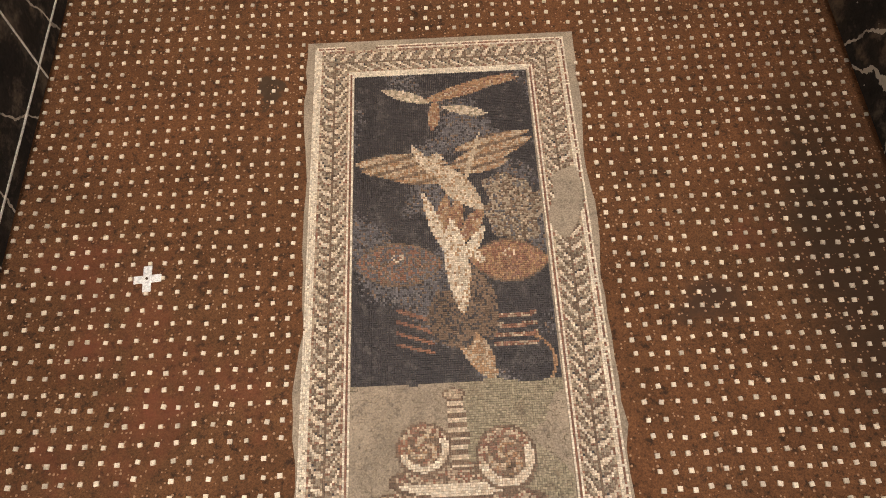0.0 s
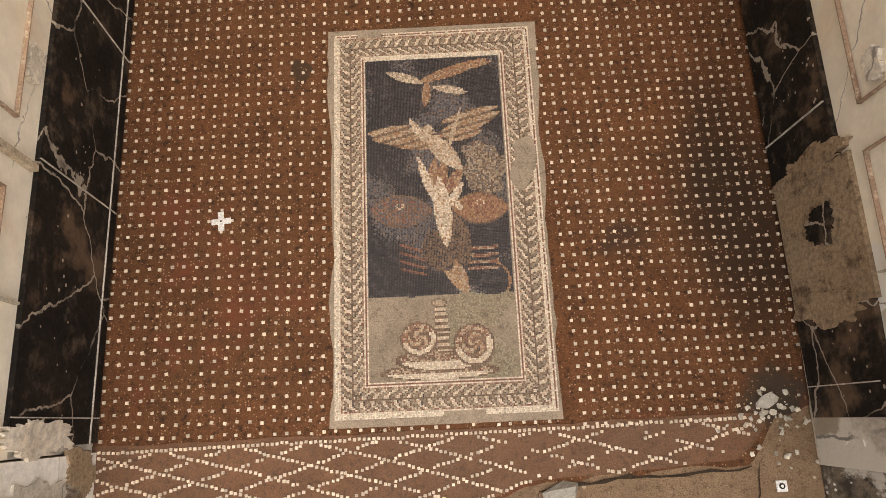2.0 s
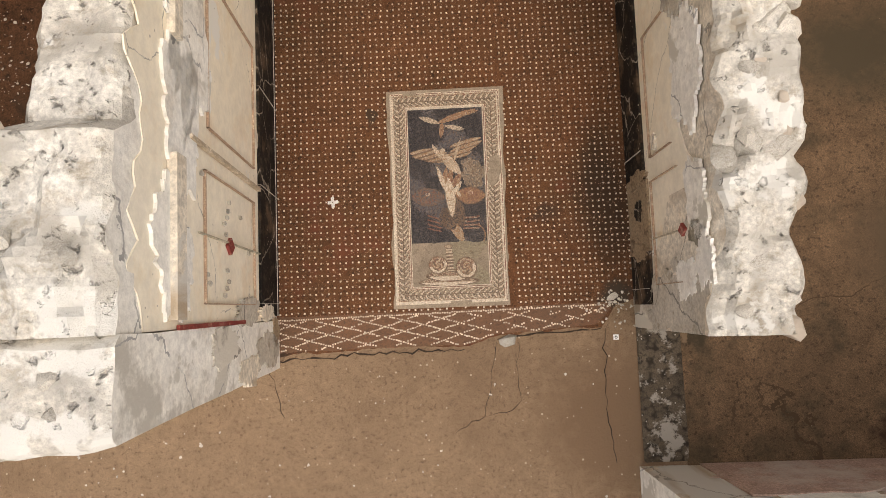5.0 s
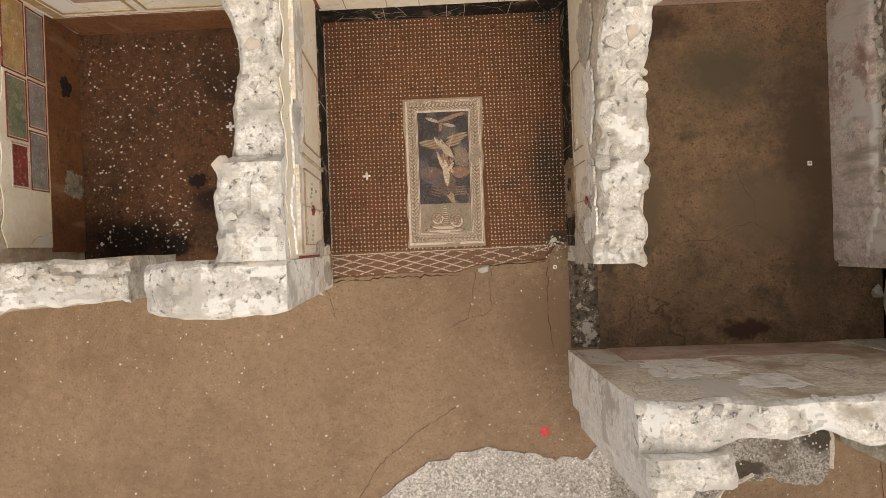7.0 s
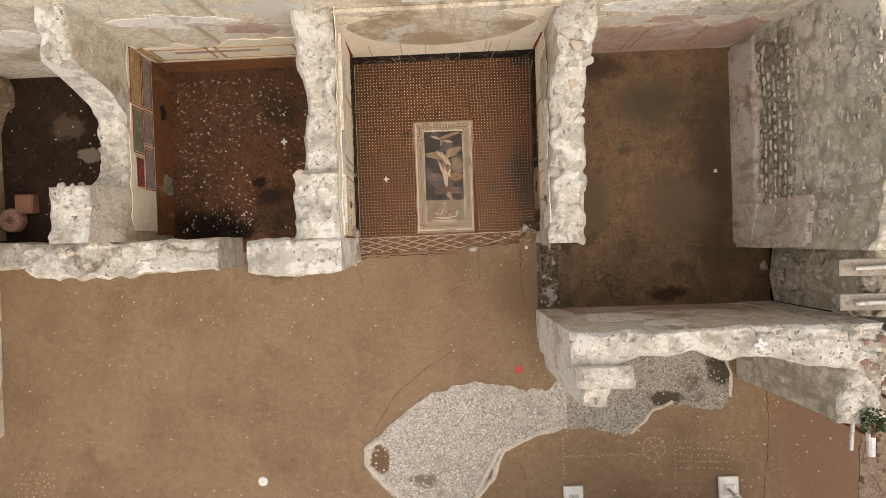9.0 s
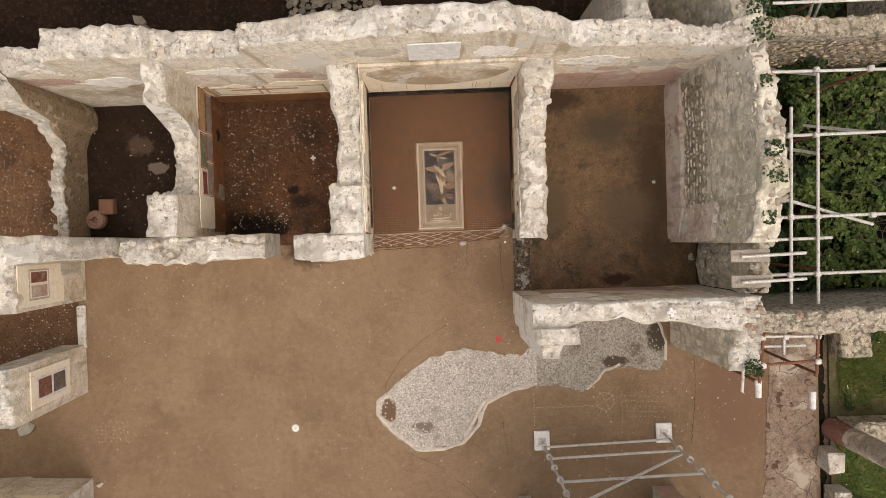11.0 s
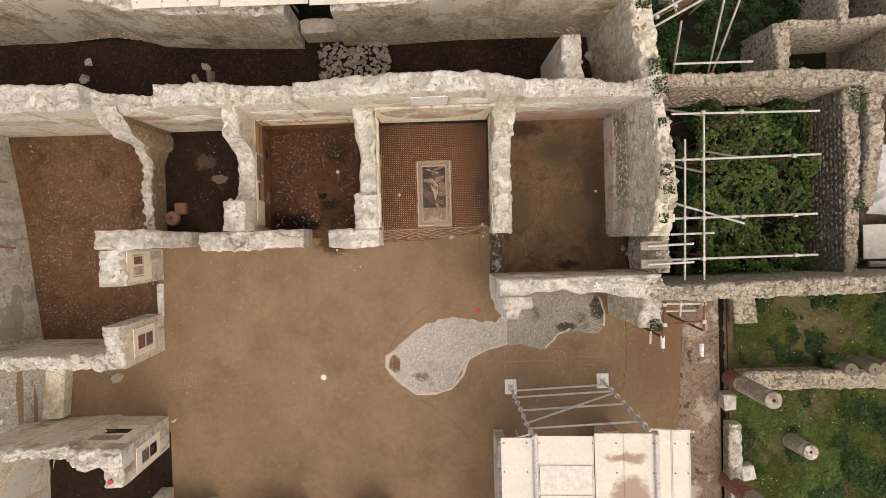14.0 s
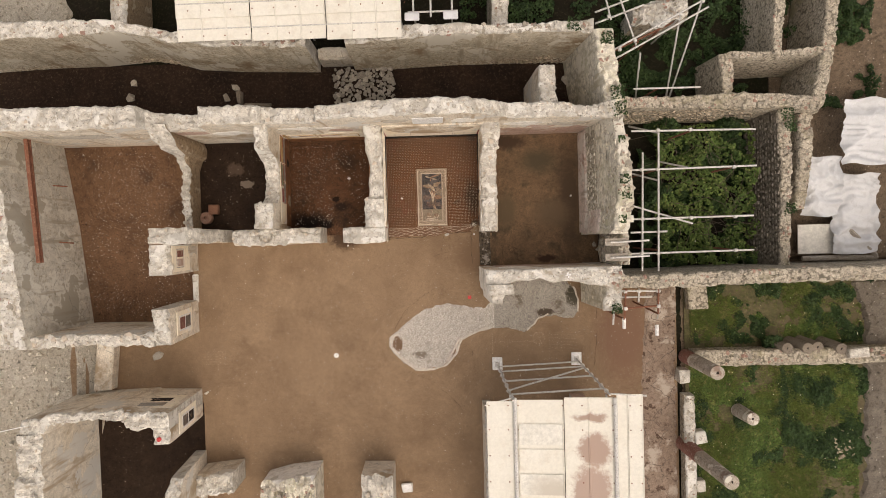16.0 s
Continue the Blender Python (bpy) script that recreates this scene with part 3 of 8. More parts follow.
def hull_mesh(name, mat, seed, n=15, flat=0.7):
    """A broken stone about one unit across: the hull of a few random points."""
    r = np.random.default_rng(seed)
    bm = bmesh.new()
    for _ in range(n):
        d = r.normal(size=3)
        d /= np.linalg.norm(d)
        d *= r.uniform(0.42, 0.55)
        bm.verts.new((d[0], d[1], d[2] * flat))
    out = bmesh.ops.convex_hull(bm, input=bm.verts)
    bmesh.ops.delete(bm, geom=[e for e in out["geom_interior"] if isinstance(e, bmesh.types.BMVert)], context="VERTS")
    me = bpy.data.meshes.new(name)
    bm.to_mesh(me)
    bm.free()
    me.materials.append(mat)
    me.polygons.foreach_set("use_smooth", np.ones(len(me.polygons), dtype=bool))
    me.set_sharp_from_angle(angle=radians(38))
    return me


STONES = [hull_mesh("stone", M_CAPSTONE, i, 26) for i in range(8)]
RSTONES = [hull_mesh("stone", M_RUBBLE, 20 + i) for i in range(8)]
HULLS = []
for me in RSTONES:
    HULLS.append((np.array([v.co[:] for v in me.vertices]), [tuple(p.vertices) for p in me.polygons]))


def set_stone(parent, meshes, at, size, r, name="stone", flat=1.0):
    ob = new(name, meshes[int(r.integers(len(meshes)))])
    ob.matrix_basis = pose(*at, *(r.uniform(-25, 25, 2)), r.uniform(0, 360)) @ Matrix.Diagonal((size * r.uniform(0.8, 1.3), size * r.uniform(0.7, 1.1), size * flat, 1))
    ob.parent = parent
    return ob


def joined_stones(name, places, sizes, mat, r, parent=None, squash=None):
    """Many broken stones as one mesh."""
    V, F, base = [], [], 0
    for p, s in zip(places, sizes):
        hv, hf = HULLS[int(r.integers(len(HULLS)))]
        m = np.array(Euler(r.uniform(0, 6.3, 3)).to_matrix())
        v = (hv * np.array(s)) if squash else hv @ m.T * np.array(s)
        V.extend(v + np.array(p))
        F.extend(tuple(i + base for i in f) for f in hf)
        base += len(hv)
    return mesh(name, V, F, mat)


# ---- walls ----
def wall(name, label, axis, rows, mats, lean=(0.06, 0.0), batter=(0.0, 0.0), res=0.034, rough=0.045, at_top=True, z0=0.0, stones=9.0, stone_size=0.13,
         kinds=None, face=0.008, seed=1, category="wall"):
    """A ruined wall along an axis. rows: place along the axis, lower and upper face across it, height. mats: lower face, top, upper face."""
    r = np.random.default_rng(seed)
    rows = sorted(rows)
    s_ = np.array([q[0] for q in rows])
    s_ = s_ + np.arange(len(s_)) * 1e-5
    lo_, hi_, h_ = (np.array([q[i] for q in rows], float) for i in (1, 2, 3))
    k = lean[0] if axis == "y" else lean[1]
    along = lean[1] if axis == "y" else lean[0]
    if at_top:
        lo_, hi_ = lo_ - k * h_, hi_ - k * h_
        s_ = s_ - along * h_
        s_ = np.maximum.accumulate(s_ + np.arange(len(s_)) * 1e-5)
    n = max(3, int((s_[-1] - s_[0]) / res))
    rings, tops = [], []
    levels = (0.0, 0.12, 0.3, 0.5, 0.7, 0.86)
    cross = (0.0, 0.05, 0.11, 0.18, 0.26, 0.34, 0.42, 0.5, 0.58, 0.66, 0.74, 0.82, 0.89, 0.95, 1.0)
    for i in range(n + 1):
        s = s_[0] + (s_[-1] - s_[0]) * i / n
        lo, hi, h = (np.interp(s, s_, a) for a in (lo_, hi_, h_))
        bump = noise.noise(Vector((s * 0.9, seed * 3.7, 0))) * 0.07 + noise.noise(Vector((s * 3.1, seed * 1.7, 5))) * 0.05
        h = h + bump * (1 if h > 0.8 else 0.4)
        elo = noise.noise(Vector((s * 2.3, seed * 5.1, 9))) * rough * 1.2 + noise.noise(Vector((s * 7.1, seed * 5.1, 29))) * rough * 0.8
        ehi = noise.noise(Vector((s * 2.3, seed * 5.1, 19))) * rough * 1.2 + noise.noise(Vector((s * 7.1, seed * 5.1, 39))) * rough * 0.8
        ring = []
        for f in levels:
            z = f * h
            e = noise.noise(Vector((s * 1.7, z * 1.7, seed))) * face
            ring.append((s, lo - (batter[0](s) if callable(batter[0]) else batter[0]) * (1 - f) + e * (f > 0), z))
        for c in cross:
            w = lo + elo * 1.0 + (hi + ehi - lo - elo) * c
            d = noise.noise(Vector((s * 2.6, w * 2.6, seed * 2.0))) * rough * 0.9 + (0.42 - noise.voronoi(Vector((s * 6.5, w * 6.5, seed * 2.0)))[0][0]) * rough * 0.95 + (0.42 - noise.voronoi(Vector((s * 3.1, w * 3.1, seed * 2.0 + 3)))[0][0]) * rough * 0.8 + (0.42 - noise.voronoi(Vector((s * 14, w * 14, seed * 2.0 + 7)))[0][0]) * rough * 0.5 + noise.noise(Vector((s * 21, w * 21, seed))) * rough * 0.35 - (0.9 * rough if noise.noise(Vector((s * 2.1, w * 3.3, seed * 4.0))) > 0.22 else 0.0)
            edge = -0.04 if c in (0.0, 1.0) else (-0.008 if c in (0.05, 0.95) else 0.012)
            ring.append((s, w, h + d + edge))
        for f in levels[::-1]:
            z = f * h
            e = noise.noise(Vector((s * 1.7, z * 1.7, seed + 50.0))) * face
            ring.append((s, hi + batter[1] * (1 - f) + e * (f > 0), z))
        tops.append((s, lo, hi, h))
        out = []
        for a, w, z in ring:
            x, y = (a, w) if axis == "x" else (w, a)
            out.append((x + lean[0] * z, y + lean[1] * z, z + z0))
        rings.append(out)
    v, f = loft(rings)
    m = len(rings[0])
    nl = len(levels)
    index = []
    for i in range(len(rings) - 1):
        for j in range(m):
            index.append(0 if j < nl else (1 if j < m - nl - 1 else (2 if j < m - 1 else 1)))
    index += [3, 3]
    me = mesh(name, v, f, [mats[0], mats[1], mats[2], mats[3] if len(mats) > 3 else mats[1]], index)
    if axis == "x":
        me.flip_normals()
    me.polygons.foreach_set("use_smooth", np.ones(len(me.polygons), dtype=bool))
    me.set_sharp_from_angle(angle=radians(20))
    ob = structure(name, me, label, category)
    count = min(280, int((s_[-1] - s_[0]) * stones))
    for _ in range(count):
        s, lo, hi, h = tops[int(r.integers(1, len(tops) - 1))]
        w = lo + (hi - lo) * r.uniform(0.1, 0.9)
        size = stone_size * r.uniform(0.45, 1.15)
        x, y = (s, w) if axis == "x" else (w, s)
        set_stone(ob, kinds or STONES, (x + lean[0] * h, y + lean[1] * h, z0 + h - size * 0.22), size, r, flat=0.8)
    return ob


def rubble_face(wall_ob, axis, at, s0, s1, z0, z1, outward, lean=(0.06, 0), step=(0.17, 0.12), seed=3, batter=0.0, holes=(), mat=None, tall=None):
    """Uneven courses of stones on a wall's face, as one joined part."""
    r = np.random.default_rng(seed)
    places, sizes = [], []
    z = z0
    while z < z1:
        s = s0 + r.uniform(0, step[0])
        while s < s1:
            if not any(a < s < b and c < z < d for a, b, c, d in holes):
                w = at(s) if callable(at) else at
                w = w + outward * 0.005 + (-outward) * 0.0 + outward * batter * (1 - z / max(tall or z1, 0.1))
                x, y = (s, w) if axis == "x" else (w, s)
                places.append((x + lean[0] * z, y + lean[1] * z, z + r.uniform(-0.02, 0.02)))
                a, b = step[0] * r.uniform(0.6, 1.05), step[1] * r.uniform(0.65, 1.1)
                d = r.uniform(0.035, 0.07)
                sizes.append((a, d, b) if axis == "x" else (d, a, b))
            s += step[0] * r.uniform(0.75, 1.25)
        z += step[1] * r.uniform(0.9, 1.1)
    ob = new("face_stones", joined_stones("face_stones", places, sizes, mat or M_RUBBLEJ, r, squash=True))
    ob.parent = wall_ob
    return tagged(ob, "irregular courses of small grey-brown stones", kind="stuff")


def panel(name, parent, axis, at, s0, s1, z0, z1, outward, mat, thick=0.012, lean=(0.06, 0), ragged=0.0, seed=0, label=""):
    """A thin coat of plaster or paint standing proud of a wall's face; ragged tears its upper edge."""
    n = max(1, int((s1 - s0) / 0.05)) if ragged else 1
    rings = []
    for i in range(n + 1):
        s = s0 + (s1 - s0) * i / n
        top = z1 - (abs(noise.noise(Vector((s * 1.6, seed * 2.3, 0)))) * 1.6 + noise.noise(Vector((s * 7, seed, 3))) * 0.25) * ragged if ragged else z1
        ring = []
        for w, z in ((at, z0), (at + outward * thick, z0), (at + outward * thick, top), (at, top)):
            x, y = (s, w) if axis == "x" else (w, s)
            ring.append((x + lean[0] * z, y + lean[1] * z, z))
        rings.append(ring)
    v, f = loft(rings)
    me = mesh(name, v, f, mat)
    bm = bmesh.new()
    bm.from_mesh(me)
    bmesh.ops.recalc_face_normals(bm, faces=bm.faces)
    bm.to_mesh(me)
    bm.free()
    return hang(name, me, parent, label)


def sheet(name, rows, z, mat, axis="x", res=0.06, wob=0.03, thick=0.05, seed=0, bumpy=0.0):
    """A flat patch between two edge lines along an axis, with uneven edges and a thickness."""
    rows = sorted(rows)
    s_ = np.array([q[0] for q in rows])
    n = max(2, int((s_[-1] - s_[0]) / res))
    rings = []
    for i in range(n + 1):
        s = s_[0] + (s_[-1] - s_[0]) * i / n
        lo, hi = (np.interp(s, s_, [q[k] for q in rows]) for k in (1, 2))
        lo += (noise.noise(Vector((s * 4, seed * 3.0, 1))) + 0.5 * noise.noise(Vector((s * 13, seed * 3.0, 1)))) * wob
        hi += (noise.noise(Vector((s * 4, seed * 3.0, 7))) + 0.5 * noise.noise(Vector((s * 13, seed * 3.0, 7)))) * wob
        ring = [(lo, z - thick)] + [(lo + (hi - lo) * c, z + (noise.noise(Vector((s * 3, (lo + (hi - lo) * c) * 3, seed))) * bumpy if 0 < c < 1 else 0)) for c in (0, .12, .3, .5, .7, .88, 1)] + [(hi, z - thick)]
        rings.append([(s, w, q) if axis == "x" else (w, s, q) for w, q in ring])
    v, f = loft(rings)
    me = mesh(name, v, f, mat)
    if axis == "x":
        me.flip_normals()
    return me


# ---- ground and floors ----
def slab(name, x0, y0, x1, y1, top, mat, label, category, thick=0.06):
    return structure(name, box_mesh(name, (x0, y0, top - thick), (x1, y1, top), mat), label, category)


slab("ground", -600, -600, 600, 600, -0.16, M_SOIL, "trodden brown soil with scattered pale stones", "ground", 0.5)
slab("floor_base", -11.3, -1.75, 4.9, 2.75, 0.0, M_ATRIUM, "brown beaten mortar floor under the rooms", "floor", 0.14)
floor_atrium = slab("floor_atrium", -11.3, -13.0, 7.16, -1.75, 0.0, M_ATRIUM, "brown beaten mortar floor of the open court, cracked and speckled", "floor", 0.14)
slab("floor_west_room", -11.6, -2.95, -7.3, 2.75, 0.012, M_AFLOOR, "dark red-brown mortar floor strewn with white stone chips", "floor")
slab("floor_small_room", -7.25, -0.3, -4.3, 2.75, 0.014, M_DARKFLOOR, "very dark mortar floor with stains, its colour deepened for shade", "floor")
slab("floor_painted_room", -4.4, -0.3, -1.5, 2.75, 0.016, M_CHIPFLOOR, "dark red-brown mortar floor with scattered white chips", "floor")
slab("floor_east_room", 1.72, -1.45, 4.9, 2.75, 0.012, M_DFLOOR, "smooth brown mortar floor with dark damp stains", "floor")
slab("floor_southwest_room", -10.9, -12.0, -7.1, -5.3, 0.012, M_DARKFLOOR, "dark mortar floor with a few white chips", "floor")
slab("alley", -16, 2.95, 6.0, 5.0, 0.012, M_ALLEY, "soil in the narrow passage behind the rooms, its shade put into the colour", "ground")
slab("ground_garden", 7.42, -12.0, 30.0, -1.6, -0.10, M_GRASSY, "garden ground with patchy grass and bare soil", "ground")
# both yard grounds carry the shade under the plants in their colour
slab("ground_ivy_yard", 5.0, -1.6, 10.0, 3.0, -0.10, M_SHADESOIL, "soil of the overgrown yard, coloured dark for its shade", "ground")
slab("ground_north_yard", -14.0, 3.0, 30.0, 16.0, -0.10, M_SHADESOIL, "overgrown soil beyond the passage, coloured dark for its shade", "ground")
slab("ground_spoil", 10.0, -1.6, 30.0, 12.0, -0.06, M_SOIL, "bare brown soil beside the covered trench", "ground")
structure("pavement", sheet("pavement", [(-12.0, 5.9, 7.12), (-8.4, 5.94, 7.1), (-4.3, 6.15, 7.1), (-1.95, 6.3, 7.16)], 0.012, M_CONCRETE, axis="y", wob=0.09, seed=3),
          "worn pinkish mortar paving strip along the garden", "pavement")
# the gap is shallow; its shade comes from the dark colour
structure("ditch", sheet("ditch", [(-12.0, 7.17, 7.33), (-7.0, 7.18, 7.30), (-1.95, 7.16, 7.34)], -0.12, M_SHADESOIL, axis="y", wob=0.06, seed=21, thick=0.03), "drainage gap between paving and garden wall, coloured dark for its shade", "ground")

screed = structure("floor_screed", sheet("floor_screed", [(-1.38, -3.72, -3.43), (-1.12, -4.06, -3.21), (-0.6, -4.41, -2.8), (-0.17, -4.39, -2.52), (0.42, -4.18, -2.44), (0.77, -3.5, -2.49), (1.53, -3.23, -2.6), (1.79, -3.19, -2.3)],
                   0.016, M_SCREED, wob=0.09, seed=2, thick=0.03, bumpy=0.008), "pale grey gravelly patch of old screed in the court", "floor")
structure("floor_screed_east", sheet("floor_screed_east", [(1.79, -3.19, -2.25), (2.13, -3.19, -1.7), (2.71, -3.31, -1.7), (3.31, -2.83, -1.7), (3.73, -2.9, -1.7), (4.14, -2.95, -1.97), (4.28, -2.7, -2.39)],
          0.014, M_SCREEDGREY, wob=0.09, seed=4, thick=0.03, bumpy=0.008), "darker grey gravel patch beside the pier", "floor")

# ---- the mosaic room's floor ----
MX0, MX1, MY0, MY1, MZ = -1.42, 1.47, -0.40, 2.68, 0.008
floor_mosaic = structure("floor_mosaic", sheet("floor_mosaic", [(-1.42, -0.42, 2.68), (-0.9, -0.41, 2.68), (-0.4, -0.37, 2.68), (0.1, -0.40, 2.68), (0.35, -0.33, 2.68), (0.8, -0.30, 2.68), (1.15, -0.28, 2.68), (1.25, -0.14, 2.68), (1.47, -0.05, 2.68)],
                         MZ, M_MOSFLOOR, wob=0.04, res=0.03, seed=6), "dark red mortar floor dotted with rows of white tesserae", "floor")
EX, EY0, EY1, EW = 0.022, -0.066, 1.60, 0.432    # the picture's middle, lower and upper edge, half width


def tesserae(name, cells, size, z, mats, r, rise=0.003):
    """Small square stones, each turned and set a little unevenly, as one mesh. cells: x, y, material."""
    V, F, I = [], [], []
    for x, y, m in cells:
        a, h = r.uniform(-0.2, 0.2), size * r.uniform(0.40, 0.48)
        c, s = math.cos(a) * h, math.sin(a) * h
        b, q = len(V), z + rise + r.uniform(-0.0008, 0.0008)
        pts = [(x - c + s, y - s - c), (x + c + s, y + s - c), (x + c - s, y + s + c), (x - c - s, y - s + c)]
        V += [(u, v, q) for u, v in pts] + [(u + (u - x) * 0.12, v + (v - y) * 0.12, z - 0.004) for u, v in pts]
        F += [(b, b + 1, b + 2, b + 3), (b + 4, b + 5, b + 1, b), (b + 5, b + 6, b + 2, b + 1), (b + 6, b + 7, b + 3, b + 2), (b + 7, b + 4, b, b + 3)]
        I += [m] * 5
    return mesh(name, V, F, mats, I)


def oval(x, y, cx, cy, a, b, deg=0.0):
    c, s = math.cos(radians(deg)), math.sin(radians(deg))
    u, v = (x - cx) * c + (y - cy) * s, -(x - cx) * s + (y - cy) * c
    return (u / a) ** 2 + (v / b) ** 2


def leaf(x, y, x0, y0, x1, y1, w):
    """Inside a pointed leaf of half width w between two tips."""
    dx, dy = x1 - x0, y1 - y0
    q = dx * dx + dy * dy
    f = ((x - x0) * dx + (y - y0) * dy) / q
    return 0 < f < 1 and abs((x - x0) * dy - (y - y0) * dx) / q ** 0.5 < w * math.sin(math.pi * f) ** 0.7


T_MATS = [M_TW, M_TDARK, M_TBLUE, M_TBROWN, M_TOCHRE, M_TROSE, M_TCREAM, M_TGREEN, M_REPAIR, M_TTAN]
W_, DK, BL, BR, OC, RO, CR, GR, RP, TN = range(10)


def picture_colour(u, v, r):
    """The colour of the stone at u across and v up the inner field, both in metres from its lower left corner; plain forms only."""
    nz = noise.noise(Vector((u * 9, v * 9, 2)))
    if v < 0.332 + nz * 0.012:                                  # pale ground with coiled bands
        for cx, cy, a, b in ((0.196, 0.160, 0.074, 0.068), (0.412, 0.130, 0.082, 0.084)):
            q = oval(u, v, cx, cy, a, b) ** 0.5
            if q < 1:
                turn = math.atan2(v - cy, u - cx)
                if q > 0.90 or 0.56 < q < 0.63:
                    return BR
                if q > 0.63:
                    return (W_ if r.random() < 0.45 else CR) if -2.9 < turn < 0.5 else (TN if r.random() < 0.5 else RO)
                return (BR if r.random() < 0.6 else RO) if math.sin(turn * 3 + q * 14) > 0 else (TN if r.random() < 0.6 else OC)
        if oval(u, v, 0.282, 0.300, 0.032, 0.017) < 1:
            return BR if oval(u, v, 0.282, 0.300, 0.032, 0.017) > 0.6 else TN
        if abs(u - 0.284 - 0.05 * (0.29 - v)) < 0.029 - 0.07 * abs(v - 0.20) and 0.10 < v < 0.292:
            return CR if int(v / 0.0118) % 2 else BR
        for cx, cy, a, b in ((0.290, 0.078, 0.190, 0.046), (0.275, 0.030, 0.235, 0.032)):
            q = oval(u, v, cx, cy, a, b)
            if q < 1:
                if q > 0.80:
                    return BR
                return (W_ if r.random() < 0.5 else CR) if v < cy - 0.12 * b else (TN if r.random() < 0.4 else RO if r.random() < 0.4 else BR)
        return GR if noise.noise(Vector((u * 4, v * 4, 15))) + 0.4 * nz + (u - 0.3) > 0.10 else RP
    v += float(np.interp(v, [0.33, 0.45, 0.70, 0.90, 1.05, 1.40], [0.045, 0.055, 0.027, 0.02, 0.01, 0.0]))
    # lost stretch at the edge, repaired
    if oval(u, v, 0.485, 0.875, 0.080, 0.120, 15) < 1 + nz * 1.3 + 0.6 * noise.noise(Vector((u * 22, v * 22, 5))):
        return RP if r.random() < 0.42 else (BR if r.random() < 0.6 else TN if r.random() < 0.6 else BL)
    # upper form: two pale leaves and a warm band
    if leaf(u, v, 0.09, 1.33, 0.25, 1.275, 0.020) or leaf(u, v, 0.29, 1.255, 0.44, 1.222, 0.018):
        return CR if r.random() < 0.5 else (TN if r.random() < 0.5 else GR)
    if leaf(u, v, 0.22, 1.275, 0.54, 1.375, 0.024) or leaf(u, v, 0.27, 1.28, 0.255, 1.165, 0.020) or leaf(u, v, 0.42, 1.33, 0.56, 1.365, 0.012):
        return OC if r.random() < 0.6 else (RO if r.random() < 0.6 else TN)
    # middle form: two feathered leaves and a pale shaft
    if leaf(u, v, 0.25, 1.045, 0.40, 0.885, 0.040) or leaf(u, v, 0.185, 1.115, 0.25, 1.005, 0.016) or oval(u, v, 0.265, 1.06, 0.020, 0.022) < 1:
        return CR if r.random() < 0.62 else (TN if r.random() < 0.6 else OC)
    if leaf(u, v, 0.33, 0.92, 0.41, 1.16, 0.008):
        return TN
    for x0, y0, x1, y1, wd in ((0.005, 1.055, 0.30, 1.045, 0.034), (0.02, 1.03, 0.29, 1.01, 0.026), (0.10, 1.005, 0.31, 0.985, 0.02),
                               (0.30, 1.03, 0.575, 1.125, 0.034), (0.32, 1.09, 0.57, 1.15, 0.022), (0.33, 1.01, 0.50, 1.05, 0.02)):
        if leaf(u, v, x0, y0, x1, y1, wd):
            return BR if int((v - 0.25 * u) / 0.011) % 3 == 0 else (TN if r.random() < 0.55 else OC)
    # lower form: warm flare above a pale shaft, two round leaves, a dark base with ribs
    if leaf(u, v, 0.30, 0.86, 0.325, 0.57, 0.036) or leaf(u, v, 0.215, 0.95, 0.285, 0.74, 0.018) or leaf(u, v, 0.40, 0.83, 0.335, 0.72, 0.018) or leaf(u, v, 0.33, 0.78, 0.40, 0.71, 0.014):
        return W_ if r.random() < 0.35 else (CR if r.random() < 0.75 else OC)
    if leaf(u, v, 0.26, 0.78, 0.29, 0.94, 0.022) or leaf(u, v, 0.30, 0.78, 0.33, 0.93, 0.024) or leaf(u, v, 0.33, 0.78, 0.40, 0.89, 0.026):
        return RO if r.random() < 0.35 else (OC if r.random() < 0.8 else TN)
    for x0, y0, x1, y1 in ((0.005, 0.725, 0.27, 0.715), (0.585, 0.715, 0.35, 0.725)):
        if leaf(u, v, x0, y0, x1, y1, 0.066):
            cx = 0.135 if x0 < 0.3 else 0.47
            if 0.5 < oval(u, v, cx, 0.74, 0.018, 0.012) < 1.1:
                return CR
            if not leaf(u, v, x0, y0, x1, y1, 0.058):
                return BR
            return (BL if r.random() < 0.4 else BR if r.random() < 0.5 else RO) if x0 < 0.3 else (OC if r.random() < 0.5 else RO)
    if leaf(u, v, 0.25, 0.64, 0.33, 0.48, 0.07) or leaf(u, v, 0.33, 0.72, 0.40, 0.50, 0.055):
        return DK if r.random() < 0.3 else BR
    if leaf(u, v, 0.30, 0.52, 0.40, 0.375, 0.022) or leaf(u, v, 0.335, 0.56, 0.405, 0.385, 0.022):
        return TN if r.random() < 0.45 else OC
    for k in range(4):
        if abs(v - (0.565 - k * 0.026 + 1.2 * (u - 0.46) ** 2)) < 0.0062 and 0.40 < u < 0.53:
            return RO if r.random() < 0.6 else TN
        if abs(v - (0.57 - k * 0.03 - 0.3 * (u - 0.2))) < 0.005 and 0.13 < u < 0.24:
            return RO
    if abs(oval(u, v, 0.50, 0.43, 0.07, 0.085) - 1) < 0.12 and u > 0.48:
        return OC
    cloud = noise.noise(Vector((u * 5.5, v * 5.5, 8))) + 0.35 * nz
    if cloud > 0.02 and r.random() < min(0.8, (cloud + 0.03) * 2.6):
        return BL if r.random() < 0.85 else BR
    return DK


